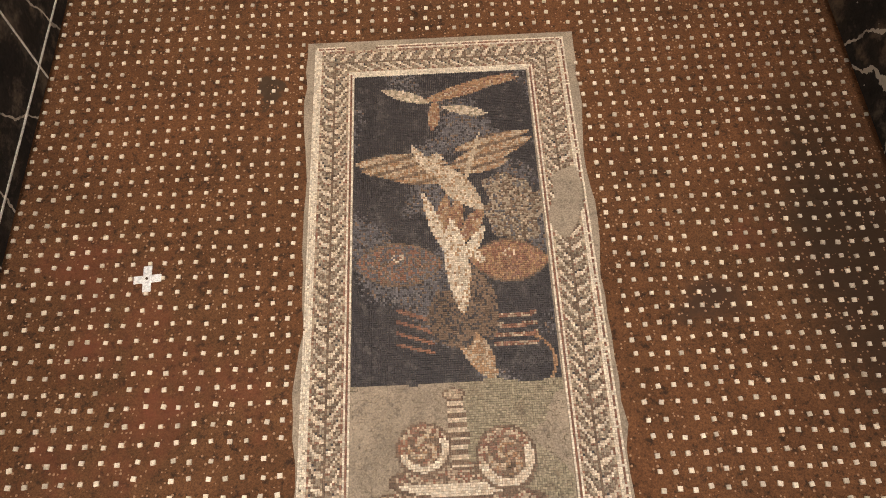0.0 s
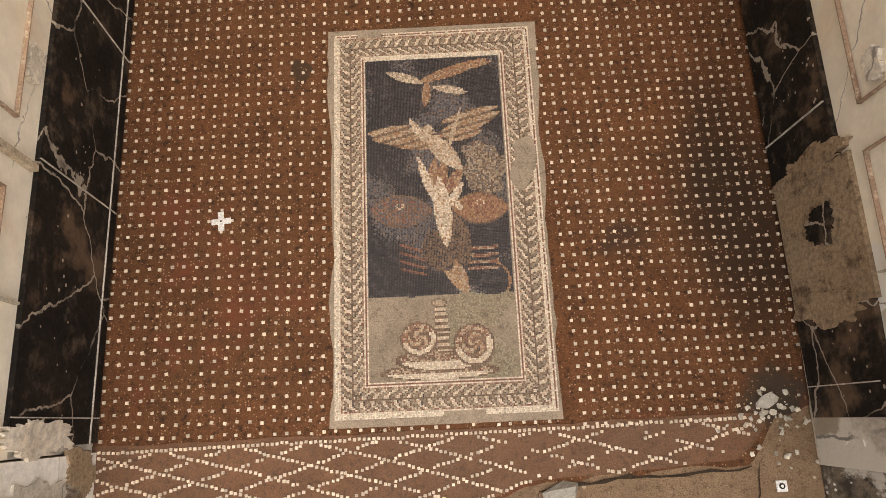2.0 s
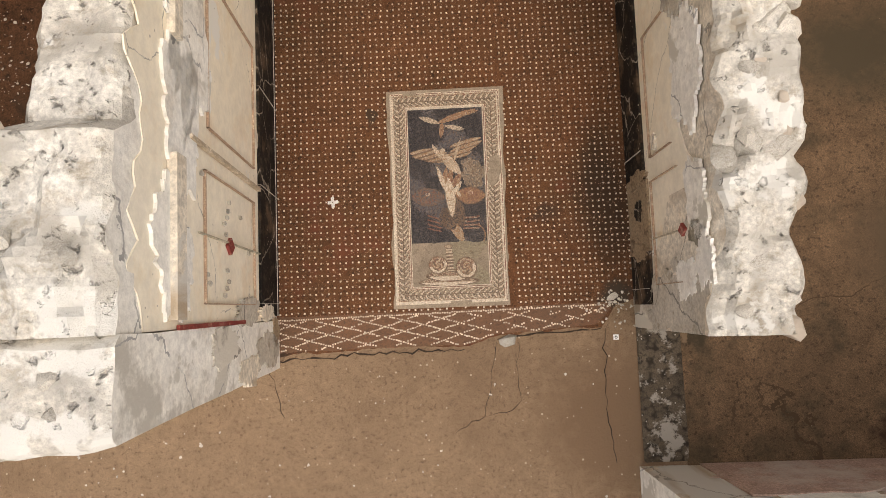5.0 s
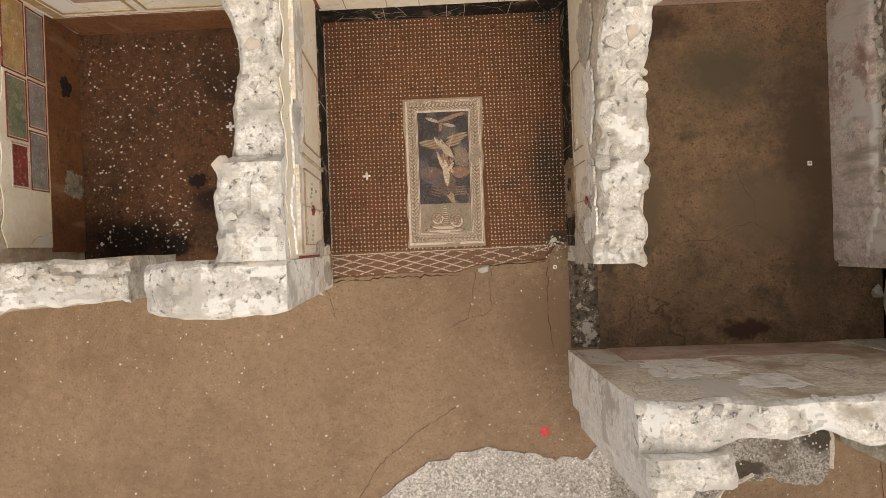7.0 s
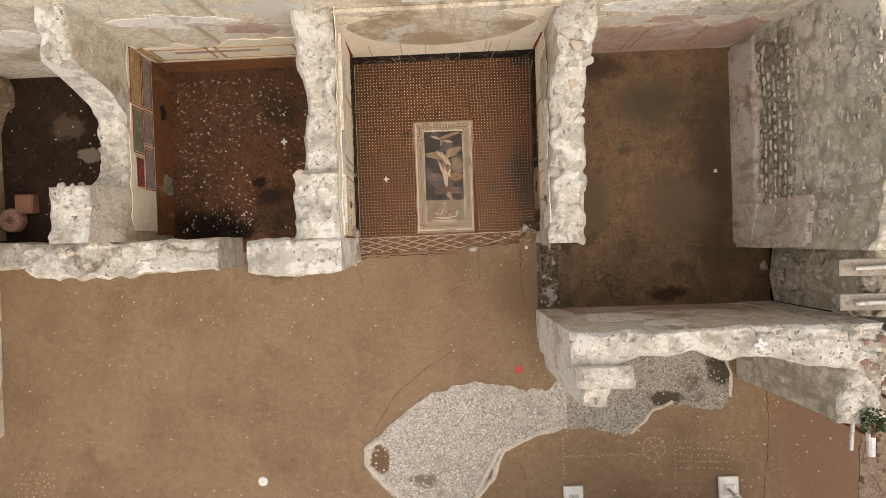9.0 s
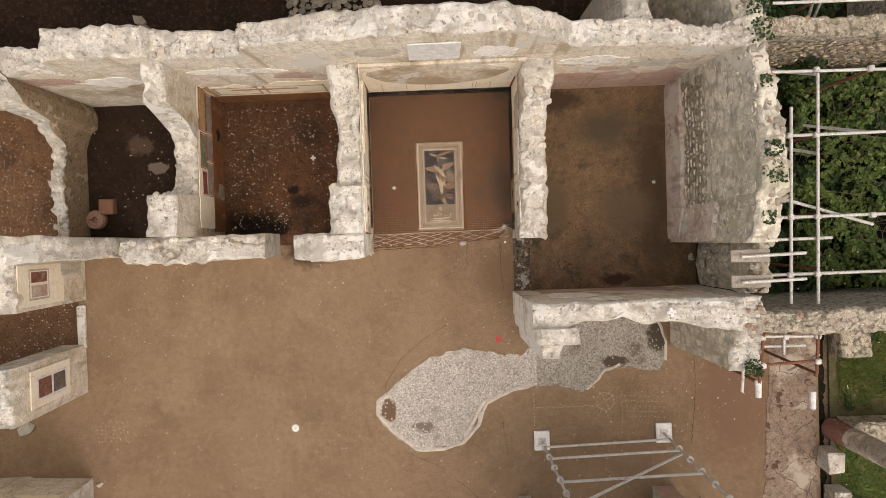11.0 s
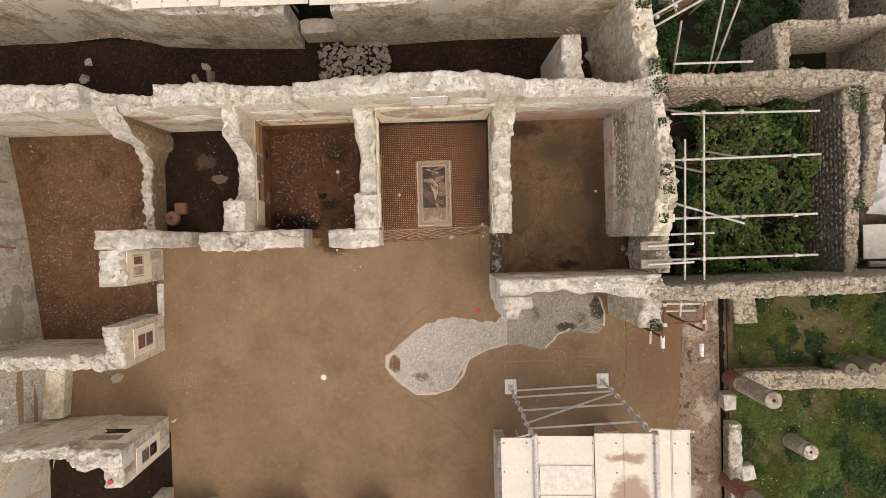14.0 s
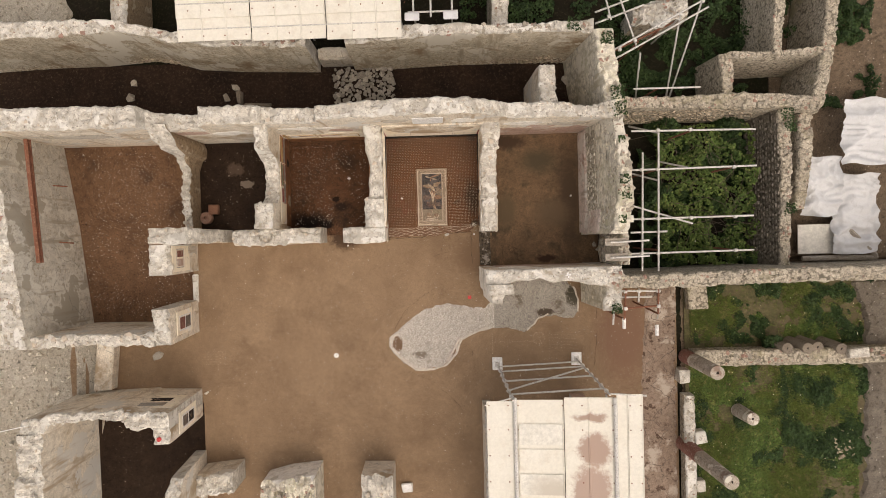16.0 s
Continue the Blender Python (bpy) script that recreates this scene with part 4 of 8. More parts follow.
def border_colour(u, v, w, h, r):
    """The rope border between two white lines: u, v from the outer lower left corner of a w by h frame."""
    d = min(u, v, w - u, h - v)
    if d < 0.026:
        return RO if 0.011 < d < 0.015 and r.random() < 0.8 else (W_ if r.random() < 0.9 else CR)
    if d < 0.034 or 0.112 < d < 0.118:
        return TN if r.random() < 0.6 else RO
    if d > 0.118:
        return RO if 0.126 < d < 0.130 else W_
    along = d == v or d == h - v
    p = (u - w / 2) if along else v
    e = (d - 0.073) / 0.039
    ph = (p / 0.044 + 0.85 * math.cos(1.55 * e) + (0.5 if e > 0 else 0.0) + 0.12 * math.sin(e * 6.0)) % 1.0
    if abs(e) < 0.07:
        return BR
    if ph < 0.36:
        return (W_ if r.random() < 0.55 else CR) if 0.06 < ph < 0.28 else CR
    if ph < 0.50:
        return BR if r.random() < 0.85 else DK
    if ph > 0.90:
        return BR if r.random() < 0.6 else RO
    return RP if r.random() < 0.6 else (BR if r.random() < 0.6 else TN)


emblem = thing("mosaic_picture", (EX, (EY0 + EY1) / 2, MZ), "framed floor mosaic, dark stone field inside a pale rope border", "mosaic")
hang("bedding", sheet("bedding", [(EY0 - 0.03, EX - EW - 0.014, EX + EW + 0.010), (0.9, EX - EW - 0.008, EX + EW + 0.010), (EY1 - 0.3, EX - EW - 0.03, EX + EW + 0.028), (EY1 + 0.02, EX - EW - 0.024, EX + EW + 0.03)],
                      MZ + 0.004, M_REPAIR, axis="y", wob=0.02, thick=0.01, seed=9), emblem, "grey mortar bedding with uneven edges")
r_ = np.random.default_rng(3)
W2, H2, step = 2 * EW, EY1 - EY0, 0.0062
cells_b, cells_f = [], []
for iy in range(int(H2 / step)):
    for ix in range(int(W2 / step)):
        u, v = (ix + 0.5) * step, (iy + 0.5) * step
        d = min(u, v, W2 - u, H2 - v)
        if d < 0.138:
            if oval(u, v, 0.80, 1.02, 0.05, 0.13, -10) < 1 + 0.5 * noise.noise(Vector((u * 14, v * 14, 1))) or (d < 0.02 and noise.noise(Vector((u * 3, v * 3, 4))) > 0.45):
                continue
            if r_.random() < 0.985:
                cells_b.append((EX - EW + u, EY0 + v, border_colour(u, v, W2, H2, r_)))
fstep = 0.0064
for iy in range(int((H2 - 0.276) / fstep)):
    for ix in range(int((W2 - 0.276) / fstep)):
        u, v = (ix + 0.5) * fstep, (iy + 0.5) * fstep
        k = picture_colour(u, v, r_)
        if k == RP and r_.random() < 0.8:
            continue
        cells_f.append((EX - EW + 0.138 + u, EY0 + 0.138 + v, k))
tagged(hang("rope_border", tesserae("rope_border", cells_b, step, MZ + 0.004, T_MATS, r_, 0.005), emblem, "white-edged rope border of small stones"), kind="stuff")
tagged(hang("inner_field", tesserae("inner_field", cells_f, fstep, MZ + 0.004, T_MATS, r_, 0.005), emblem, "dark grey field with warm plain forms over a pale ground"), kind="stuff")

# white tesserae in rows; those of the southern rows are parts, the rest one mesh
dots, pitch = [], 0.0479
grid = [(-1.364 + ix * pitch, -0.105 + iy * pitch) for iy in range(64) for ix in range(38)]
for iy in range(62):
    for ix in range(21):
        y = -0.121 + iy * 0.0446
        grid.append((0.519 + 0.0438 * ix + (y - 0.55) * (-0.0145 + 0.0025 * (ix - 9)), y))
for x, y in grid:
    x, y = x + r_.normal() * 0.0024 + 0.003 * noise.noise(Vector((y * 2, x * 2.1, 0))), y + r_.normal() * 0.0024 + 0.004 * noise.noise(Vector((x * 1.5, 3, 0)))
    if x > 1.40 or y > 2.60 or (abs(x - EX) < EW + 0.03 and EY0 - 0.035 < y < EY1 + 0.03) or r_.random() < 0.02:
        continue
    if x > 1.15 and y < 0.02:
        continue
    dots.append((x, y, 0))
near = [d for d in dots if -1.02 < d[0] < -0.46 and 0.5 < d[1] < 1.6][:280]
rest = [d for d in dots if d not in near]
tagged(hang("tesserae", tesserae("tesserae", rest, 0.0132, MZ, [M_TW], r_, 0.005), floor_mosaic, "rows of white tesserae"), kind="stuff")
TESS = tesserae("tessera", [(0, 0, 0)], 0.0132, 0, [M_TW], r_, 0.005)
for x, y, _ in near:
    ob = new("tessera", TESS)
    ob.parent, ob.matrix_basis = floor_mosaic, pose(x, y, MZ, 0, 0, r_.uniform(-12, 12))

# the threshold band: crossing lines of white tesserae under one straight line
hang("threshold_band", sheet("threshold_band", [(-1.39, -0.40, -0.125), (-0.5, -0.385, -0.12), (0.1, -0.385, -0.115), (0.35, -0.315, -0.115), (0.9, -0.285, -0.105), (1.12, -0.265, -0.10), (1.22, -0.15, -0.11)], MZ + 0.004, M_BANDFLOOR, wob=0.012, seed=8, thick=0.01), floor_mosaic, "paler brown threshold strip")
band = []
LW, LH = 0.29, 0.042
for x in np.arange(-1.37, 1.16, 0.0185):
    if x < 0.72 or r_.random() < 0.8:
        band.append((x, -0.135 + 0.012 * x + r_.normal() * 0.002, 0))
for y in np.arange(-0.40, -0.15, 0.019):
    band.append((-1.372 + r_.normal() * 0.002, y, 0))
for k in range(-14, 24):
    for sgn in (1, -1):
        for q in np.arange(0.006, 0.30, 0.0053):
            x, y = -1.37 + k * LW + sgn * q / LH * LW * 0.5, -0.135 - q
            y += 0.012 * x + 0.006 * noise.noise(Vector((x * 2.5, k * 3.0, sgn)))
            low = np.interp(x, [-1.4, -0.5, 0.1, 0.35, 0.9, 1.2], [-0.40, -0.37, -0.385, -0.31, -0.285, -0.20])
            lost = 0.04 if x < 0.2 else (0.3 + 1.1 * noise.noise(Vector((x * 5, y * 9, 4))) if x < 0.95 else 0.2)
            if -1.37 < x < 1.17 and y > low and r_.random() > lost:
                band.append((x + r_.normal() * 0.0022, y + r_.normal() * 0.0018, 0))
kept, cellmap = [], {}
for x, y, m in band:
    gx, gy = int(x // 0.015), int(y // 0.015)
    if all((x - a) ** 2 + (y - b) ** 2 > 0.0115 ** 2 for i in (-1, 0, 1) for j in (-1, 0, 1) for a, b in cellmap.get((gx + i, gy + j), ())):
        cellmap.setdefault((gx, gy), []).append((x, y))
        kept.append((x, y, m))
tagged(hang("lozenge_tesserae", tesserae("lozenge_tesserae", kept, 0.0122, MZ + 0.004, [M_TW], r_, 0.005), floor_mosaic, "white tesserae in crossing lozenge lines"), kind="stuff")

# ---- walls of the house ----
MW_LEAN = (0.095, 0.0)
wall_north = wall("wall_north", "ruined north wall with pale plaster and a lime-capped broken top", "x",
                  [(-13.1, 2.60, 3.2, 3.4), (-9.36, 2.57, 3.15, 3.5), (-7.34, 2.57, 3.11, 3.5), (-7.28, 2.57, 3.08, 3.1), (-6.99, 2.57, 3.03, 2.8), (-6.2, 2.57, 2.97, 2.75), (-5.80, 2.57, 2.97, 2.75), (-5.77, 2.57, 3.03, 3.6),
                   (-4.24, 2.57, 3.02, 3.6), (-4.2, 2.57, 2.99, 3.4), (-2.84, 2.57, 2.92, 3.4), (-2.78, 2.57, 2.91, 3.8), (-1.62, 2.57, 2.96, 3.9), (-0.78, 2.57, 2.97, 4.05), (0.97, 2.57, 2.96, 4.05),
                   (1.67, 2.57, 2.92, 3.6), (2.0, 2.57, 2.96, 3.1), (3.43, 2.57, 2.96, 3.0), (4.12, 2.57, 2.86, 2.7), (4.73, 2.57, 3.02, 2.9)],
                  (M_PLASTER, M_CAP, M_MORTAR), lean=(0.05, -0.02), at_top=False, seed=1, stones=16)
wall_mw = wall("wall_mosaic_west", "plastered wall with faded cream panels above a black dado", "y",
               [(-0.14, -1.84, -1.345, 2.9), (0.58, -1.84, -1.345, 2.9), (0.64, -1.73, -1.345, 2.75), (1.2, -1.68, -1.345, 2.65), (1.5, -1.70, -1.345, 2.6), (1.8, -1.78, -1.345, 2.65), (2.66, -1.84, -1.345, 2.6)],
               (M_PLASTER, M_CAP, M_WHITEPLASTER), lean=MW_LEAN, at_top=False, seed=2, stones=7)
wall_pw = wall("wall_front_pier", "broken front wall stub with grey-white mortar top beside the mosaic room", "x",
               [(-2.17, -0.52, -0.16, 2.75), (-1.9, -0.54, -0.13, 2.9), (-1.52, -0.54, -0.13, 2.9), (-1.055, -0.51, -0.145, 2.85)], (M_WHITEPLASTER, M_CAP, M_PLASTER, M_WHITEPLASTER), lean=MW_LEAN, seed=3, stones=5, rough=0.025)
wall_me = wall("wall_mosaic_east", "low broken wall with cream plaster inside and a lime-mortar top", "y",
               [(-0.3, 1.40, 1.86, 1.63), (0.57, 1.41, 1.87, 1.7), (0.6, 1.42, 1.80, 1.72), (0.91, 1.42, 1.83, 1.8), (1.5, 1.42, 1.83, 1.9), (2.2, 1.42, 1.85, 2.3), (2.66, 1.42, 1.86, 2.5)],
               (M_PLASTER, M_CAP, M_PLASTER), lean=(0.03, 0), at_top=False, seed=4, rough=0.055, stones=16, stone_size=0.2)
wall_ds = wall("wall_court_east", "plastered wall between the east room and the court, lime-capped", "x",
               [(1.52, -1.76, -1.33, 2.55), (2.05, -1.76, -1.33, 2.6), (2.3, -1.62, -1.33, 2.6), (2.9, -1.58, -1.33, 2.6), (3.2, -1.66, -1.32, 2.62), (3.9, -1.70, -1.32, 2.6), (4.2, -1.78, -1.32, 2.65), (4.7, -1.84, -1.31, 2.7)], (M_PLASTER, M_CAP, M_PLASTER, M_WHITEPLASTER), lean=(0.06, 0.0), seed=5, rough=0.03)
wall_ps = wall("wall_pier_south", "projecting plastered pier with a broken top", "y",
               [(-2.22, 1.63, 1.95, 2.42), (-2.0, 1.61, 1.98, 2.45), (-1.97, 1.56, 2.22, 2.62), (-1.72, 1.54, 2.22, 2.62)], (M_WHITEPLASTER, M_CAP, M_GREYRENDER, M_WHITEPLASTER), lean=(0.06, 0.0), seed=6, stones=5)
wall_e = wall("wall_east", "thick battered rubble wall with patches of plaster and small weeds on top", "y",
              [(-0.47, 4.68, 5.11, 3.0), (0.29, 4.84, 5.22, 3.1), (1.12, 4.9, 5.23, 3.1), (2.15, 4.81, 5.09, 2.9), (2.88, 4.68, 5.08, 2.8), (3.74, 4.51, 4.98, 2.8), (4.74, 4.39, 4.86, 2.8)],
              (M_MORTARPALE, M_MORTARPALE, M_MORTAR, M_MORTARPALE), lean=(0.06, 0), batter=(lambda y: float(np.interp(y, [-0.47, 0.29, 1.12, 2.15, 2.6, 3.0], [0.08, 0.234, 0.294, 0.216, 0.14, 0.24])), 0.05), seed=7, kinds=RSTONES, stones=24, stone_size=0.21, rough=0.05)
wall_es = wall("wall_east_south", "broken rubble end of the east wall with brick and mortar", "y", [(-2.46, 4.58, 4.99, 2.5), (-1.75, 4.58, 5.0, 2.6), (-1.70, 4.60, 5.02, 2.65), (-1.30, 4.62, 5.03, 2.7)],
               (M_MORTARPALE, M_CAP, M_MORTAR), lean=(0.06, 0), batter=(0.05, 0.05), seed=47, kinds=RSTONES, stones=40, stone_size=0.2, rough=0.09)
wall_er = wall("wall_east_recess", "dark recess of loose rubble in the east wall", "y", [(-1.30, 5.10, 5.30, 2.2), (-0.9, 5.04, 5.28, 2.3), (-0.47, 5.10, 5.28, 2.25)],
               (M_MORTARPALE, M_MORTARPALE, M_MORTAR), lean=(0.06, 0), seed=48, kinds=RSTONES, stones=60, stone_size=0.2, rough=0.10)


def east_face(y, z):
    """Where the east wall's inner face stands at y and height z."""
    top = np.interp(y, [-0.47, 0.29, 1.12, 2.15, 2.88], [4.68, 4.84, 4.90, 4.81, 4.68])
    tall = np.interp(y, [-0.47, 0.29, 1.12, 2.15, 2.88], [3.0, 3.1, 3.1, 2.9, 2.8])
    return float(4.42 + (top - 4.42) * z / tall)


def skin(name, parent, y0, y1, z0, z1, mat, proud, seed, ragged=0.5, label=""):
    """A torn coat that follows the east wall's battered face."""
    ny, nz_ = int((y1 - y0) / 0.05), int((z1 - z0) / 0.05)
    keep = {}
    for i in range(ny + 1):
        for j in range(nz_ + 1):
            y, z = y0 + (y1 - y0) * i / ny, z0 + (z1 - z0) * j / nz_
            edge = min(i, ny - i, 99 if z0 < 0.05 else j, nz_ - j) * 0.05
            keep[i, j] = edge + ragged * (0.16 * noise.noise(Vector((y * 2.2, z * 2.2, seed))) + 0.1 * noise.noise(Vector((y * 7, z * 7, seed)))) > 0.045 * ragged
    V, F, ids = [], [], {}
    for i in range(ny):
        for j in range(nz_):
            quad = ((i, j), (i + 1, j), (i + 1, j + 1), (i, j + 1))
            if sum(keep[q] for q in quad) < 2:
                continue
            for q in quad:
                if q not in ids:
                    y, z = y0 + (y1 - y0) * q[0] / ny, z0 + (z1 - z0) * q[1] / nz_
                    ids[q] = len(V)
                    V.append((east_face(y, z) - (proud + 0.012 * noise.noise(Vector((y * 3, z * 3, seed + 9))) if keep[q] else -0.03), y, z))
            F.append(tuple(ids[q] for q in quad)[::-1])
    return hang(name, mesh(name, V, F, mat, smooth=True), parent, label)


skin("plaster_foot", wall_e, -0.45, 2.54, 0.0, 0.72, M_FOOTPLASTER, 0.045, 3, 0.8, "pinkish white plaster along the wall's foot")
skin("plaster_end", wall_e, -0.45, 0.20, 0.30, 1.9, M_FOOTPLASTER, 0.04, 5, 0.8, "pale plaster at the wall's end")
skin("bare_core", wall_e, -0.05, 2.4, 0.70, 1.55, M_DARKRENDER, 0.028, 7, 1.0, "dark bedding mortar between exposed stones")
skin("plaster_coat", wall_e, 0.1, 2.45, 1.5, 2.3, M_MORTARPALE, 0.022, 11, 1.3, "weathered olive-grey plaster coat")
r = np.random.default_rng(29)
places, sizes = [], []
for _ in range(150):
    y, z = r.uniform(-1.28, -0.5), 2.3 * r.random() ** 0.8
    places.append((5.0 + 0.08 * z + r.uniform(-0.13, 0.08) - 0.10 * (z < 0.5), y, z))
    q = r.uniform(0.09, 0.24)
    sizes.append((q, q * r.uniform(0.7, 1.1), q * 0.7))
tagged(hang("loose_stones", joined_stones("loose_stones", places, sizes, M_RUBBLEPALE, r), wall_er, "tumbled grey-brown stones"), kind="stuff")
places, sizes = [], []
z = 0.78
while z < 1.52:
    y = 0.02 + r.uniform(0, 0.12)
    while y < 2.32:
        w = r.uniform(0.09, 0.19)
        if noise.noise(Vector((y * 2.2, z * 2.2, 7))) > -0.38 and r.random() < 0.9:
            places.append((east_face(y, z) - 0.028, y, z + r.uniform(-0.015, 0.015)))
            sizes.append((0.06, w, r.uniform(0.09, 0.14)))
        y += w * r.uniform(0.85, 1.25)
    z += r.uniform(0.09, 0.12)
for _ in range(170):
    y, z = r.uniform(-0.35, 2.45), r.uniform(1.6, 3.0)
    places.append((east_face(y, z) - 0.012, y, z))
    sizes.append((0.05, r.uniform(0.07, 0.17), r.uniform(0.06, 0.12)))
tagged(hang("face_stones", joined_stones("face_stones", places, sizes, M_RUBBLEPALE, r, squash=True), wall_e, "rough pale stones showing through the mortar"), kind="stuff")
wall_bc = wall("wall_painted_room_west", "broken wall with a deep gap, painted panels inside the room", "y",
               [(-0.1, -4.74, -4.27, 2.85), (0.57, -4.74, -4.27, 2.85), (0.62, -4.70, -4.27, 1.9), (0.93, -4.68, -4.27, 1.7), (1.54, -4.66, -4.27, 1.7), (1.79, -4.65, -4.27, 2.2), (1.94, -4.64, -4.27, 3.0), (2.57, -4.64, -4.27, 3.2)],
               (M_GREYRENDER, M_CAP, M_PLASTER), lean=(0.10, 0), at_top=False, seed=8, rough=0.05, stones=14)
wall_p5 = wall("wall_front_middle", "low broken front wall with grey render and lime top", "x",
               [(-5.36, -0.54, -0.11, 2.0), (-4.38, -0.55, -0.09, 2.2), (-3.67, -0.52, -0.1, 2.0), (-3.1, -0.51, -0.07, 1.25)], (M_PLASTER, M_CAP, M_PLASTER), lean=(0.06, 0), rough=0.075, seed=9)
wall_ac = wall("wall_small_room_west", "thin broken wall rising to an overhanging lump of masonry", "y",
               [(0.0, -7.16, -6.94, 0.9), (1.71, -7.2, -6.95, 0.9), (2.04, -7.09, -6.80, 1.5), (2.12, -7.14, -6.62, 2.4), (2.38, -7.16, -6.58, 2.9), (2.66, -7.3, -6.70, 3.0)],
               (M_PLASTER, M_CAP, M_BARE), lean=(0.06, 0), rough=0.10, seed=10, stones=14)
wall_p4n = wall("wall_front_west", "broken front wall stepping down, lime-capped", "x",
                [(-6.96, -0.44, -0.03, 3.5), (-6.55, -0.44, -0.04, 3.1), (-6.3, -0.44, -0.04, 2.2), (-6.0, -0.43, -0.07, 0.9)], (M_PLASTER, M_CAP, M_PLASTER), lean=(0.06, 0), rough=0.075, seed=11)
wall_p4 = wall("wall_west_pier_north", "thick plastered door pier with a faded painted panel", "y", [(-1.27, -7.42, -6.83, 2.6), (-0.46, -7.42, -6.83, 2.6)], (M_PLASTER, M_CAP, M_PLASTER), lean=(0.12, 0), rough=0.075, seed=12, stones=5)
wall_p3 = wall("wall_west_pier_south", "thick plastered door pier with two small painted pictures", "y", [(-3.12, -7.33, -6.86, 2.6), (-2.16, -7.33, -6.86, 2.7)], (M_PLASTER, M_CAP, M_PLASTER), lean=(0.12, 0), rough=0.075, seed=13, stones=6)
wall_sw = wall("wall_west_room_south", "broken plastered wall with a lime-mortar top", "x",
               [(-11.0, -3.09, -2.8, 2.9), (-9.79, -3.07, -2.77, 2.9), (-8.39, -3.09, -2.79, 2.7), (-7.3, -3.12, -2.77, 2.65)], (M_PLASTER, M_CAP, M_PLASTER), lean=(0.08, 0), rough=0.075, seed=14, stones=14, stone_size=0.22)
wall_w = wall("wall_west", "tall west wall with patched grey plaster and a broken top", "y",
              [(-3.08, -11.3, -10.42, 3.2), (-0.89, -11.5, -10.69, 3.2), (0.14, -11.6, -10.8, 3.2), (2.84, -11.9, -11.25, 3.2)], (M_MORTAR, M_CAP, M_WEATHERED), lean=(0.03, 0), batter=(0, 0.12), seed=15, kinds=RSTONES, stones=20, stone_size=0.22)
wall_q = wall("wall_south_room_north", "plastered wall with dark painted panels and a broken top", "x",
              [(-10.78, -5.5, -5.0, 3.0), (-10.2, -5.4, -4.95, 3.0), (-10.1, -5.15, -4.88, 2.8), (-8.16, -5.05, -4.8, 2.75), (-8.07, -5.27, -4.84, 2.95), (-6.85, -5.29, -4.86, 2.95)], (M_PLASTER, M_CAP, M_PLASTER), lean=(0.10, 0), rough=0.075, seed=16, stones=5)
wall_qp = wall("wall_south_room_pier", "plastered door pier with two small dark painted pictures", "y", [(-5.68, -7.31, -6.85, 2.9), (-5.3, -7.31, -6.85, 2.9)], (M_PLASTER, M_CAP, M_PLASTER), lean=(0.10, 0), rough=0.075, seed=17, stones=4)
wall_sww = wall("wall_southwest", "broken rubble wall with streaked plaster at the edge of the house", "y", [(-9.5, -11.05, -10.22, 3.0), (-7.0, -11.01, -10.25, 3.0), (-5.35, -10.88, -10.27, 3.0)], (M_MORTAR, M_CAP, M_PLASTER), lean=(0.08, 0), batter=(0, 0.1), rough=0.075, seed=18, stones=12)
wall_s1 = wall("wall_south_pier_west", "plastered pier with faded cream paint", "y", [(-9.0, -7.17, -6.75, 2.7), (-7.35, -7.17, -6.75, 2.7), (-6.75, -7.1, -6.78, 2.4)], (M_PLASTER, M_CAP, M_PLASTER), lean=(0.12, 0), rough=0.075, seed=19, stones=5)
wall_s1b = wall("wall_south_low", "low plastered block beside the south pier", "x", [(-6.96, -7.75, -7.15, 1.2), (-5.81, -7.6, -7.02, 1.3)], (M_PLASTER, M_CAP, M_PLASTER), lean=(0.06, 0), seed=20, stones=8, rough=0.09)
wall_s2 = wall("wall_south_middle", "broken low wall of rubble with loose debris on top", "x", [(-5.05, -8.6, -7.39, 1.2), (-4.33, -8.6, -7.2, 1.45), (-3.4, -8.6, -7.1, 1.5)], (M_PLASTER, M_MORTARPALE, M_WHITEPLASTER), lean=(0.06, 0), seed=21, stones=60, stone_size=0.2, rough=0.14, kinds=RSTONES)
wall_s3 = wall("wall_south_block", "square masonry block with flat lime top", "x", [(-2.12, -8.6, -7.14, 1.4), (-1.21, -8.6, -7.15, 1.4)], (M_PLASTER, M_CAP, M_PLASTER), lean=(0.06, 0), seed=22, stones=14, rough=0.09)
# behind the rooms
wall_n2a = wall("wall_alley_west", "long rubble wall north of the passage", "x",
                [(-14.0, 5.0, 5.5, 2.7), (-11.14, 5.1, 5.56, 2.7), (-9.61, 5.1, 5.54, 2.7), (-8.09, 5.2, 5.51, 2.7), (-7.39, 5.1, 5.35, 2.6), (-6.7, 4.89, 5.2, 2.5), (-5.21, 4.78, 5.16, 2.4), (-3.1, 4.7, 5.1, 2.4)],
                (M_TANPLASTER, M_CAP, M_MORTAR), lean=(0.05, 0.0), batter=(0.1, 0), seed=23, kinds=RSTONES, stones=14, stone_size=0.2)
wall_n2b = wall("wall_alley_east", "rubble wall north of the passage with brown patches", "x",
                [(-2.04, 4.68, 5.12, 2.5), (-0.68, 4.72, 5.08, 2.7), (0.79, 4.77, 5.06, 2.7), (2.23, 4.76, 5.02, 2.7), (3.67, 4.76, 5.0, 2.7), (4.4, 4.7, 5.0, 2.7)],
                (M_TANPLASTER, M_CAP, M_MORTAR), lean=(0.05, 0.0), batter=(0.1, 0), seed=24, kinds=RSTONES, stones=16, stone_size=0.16)
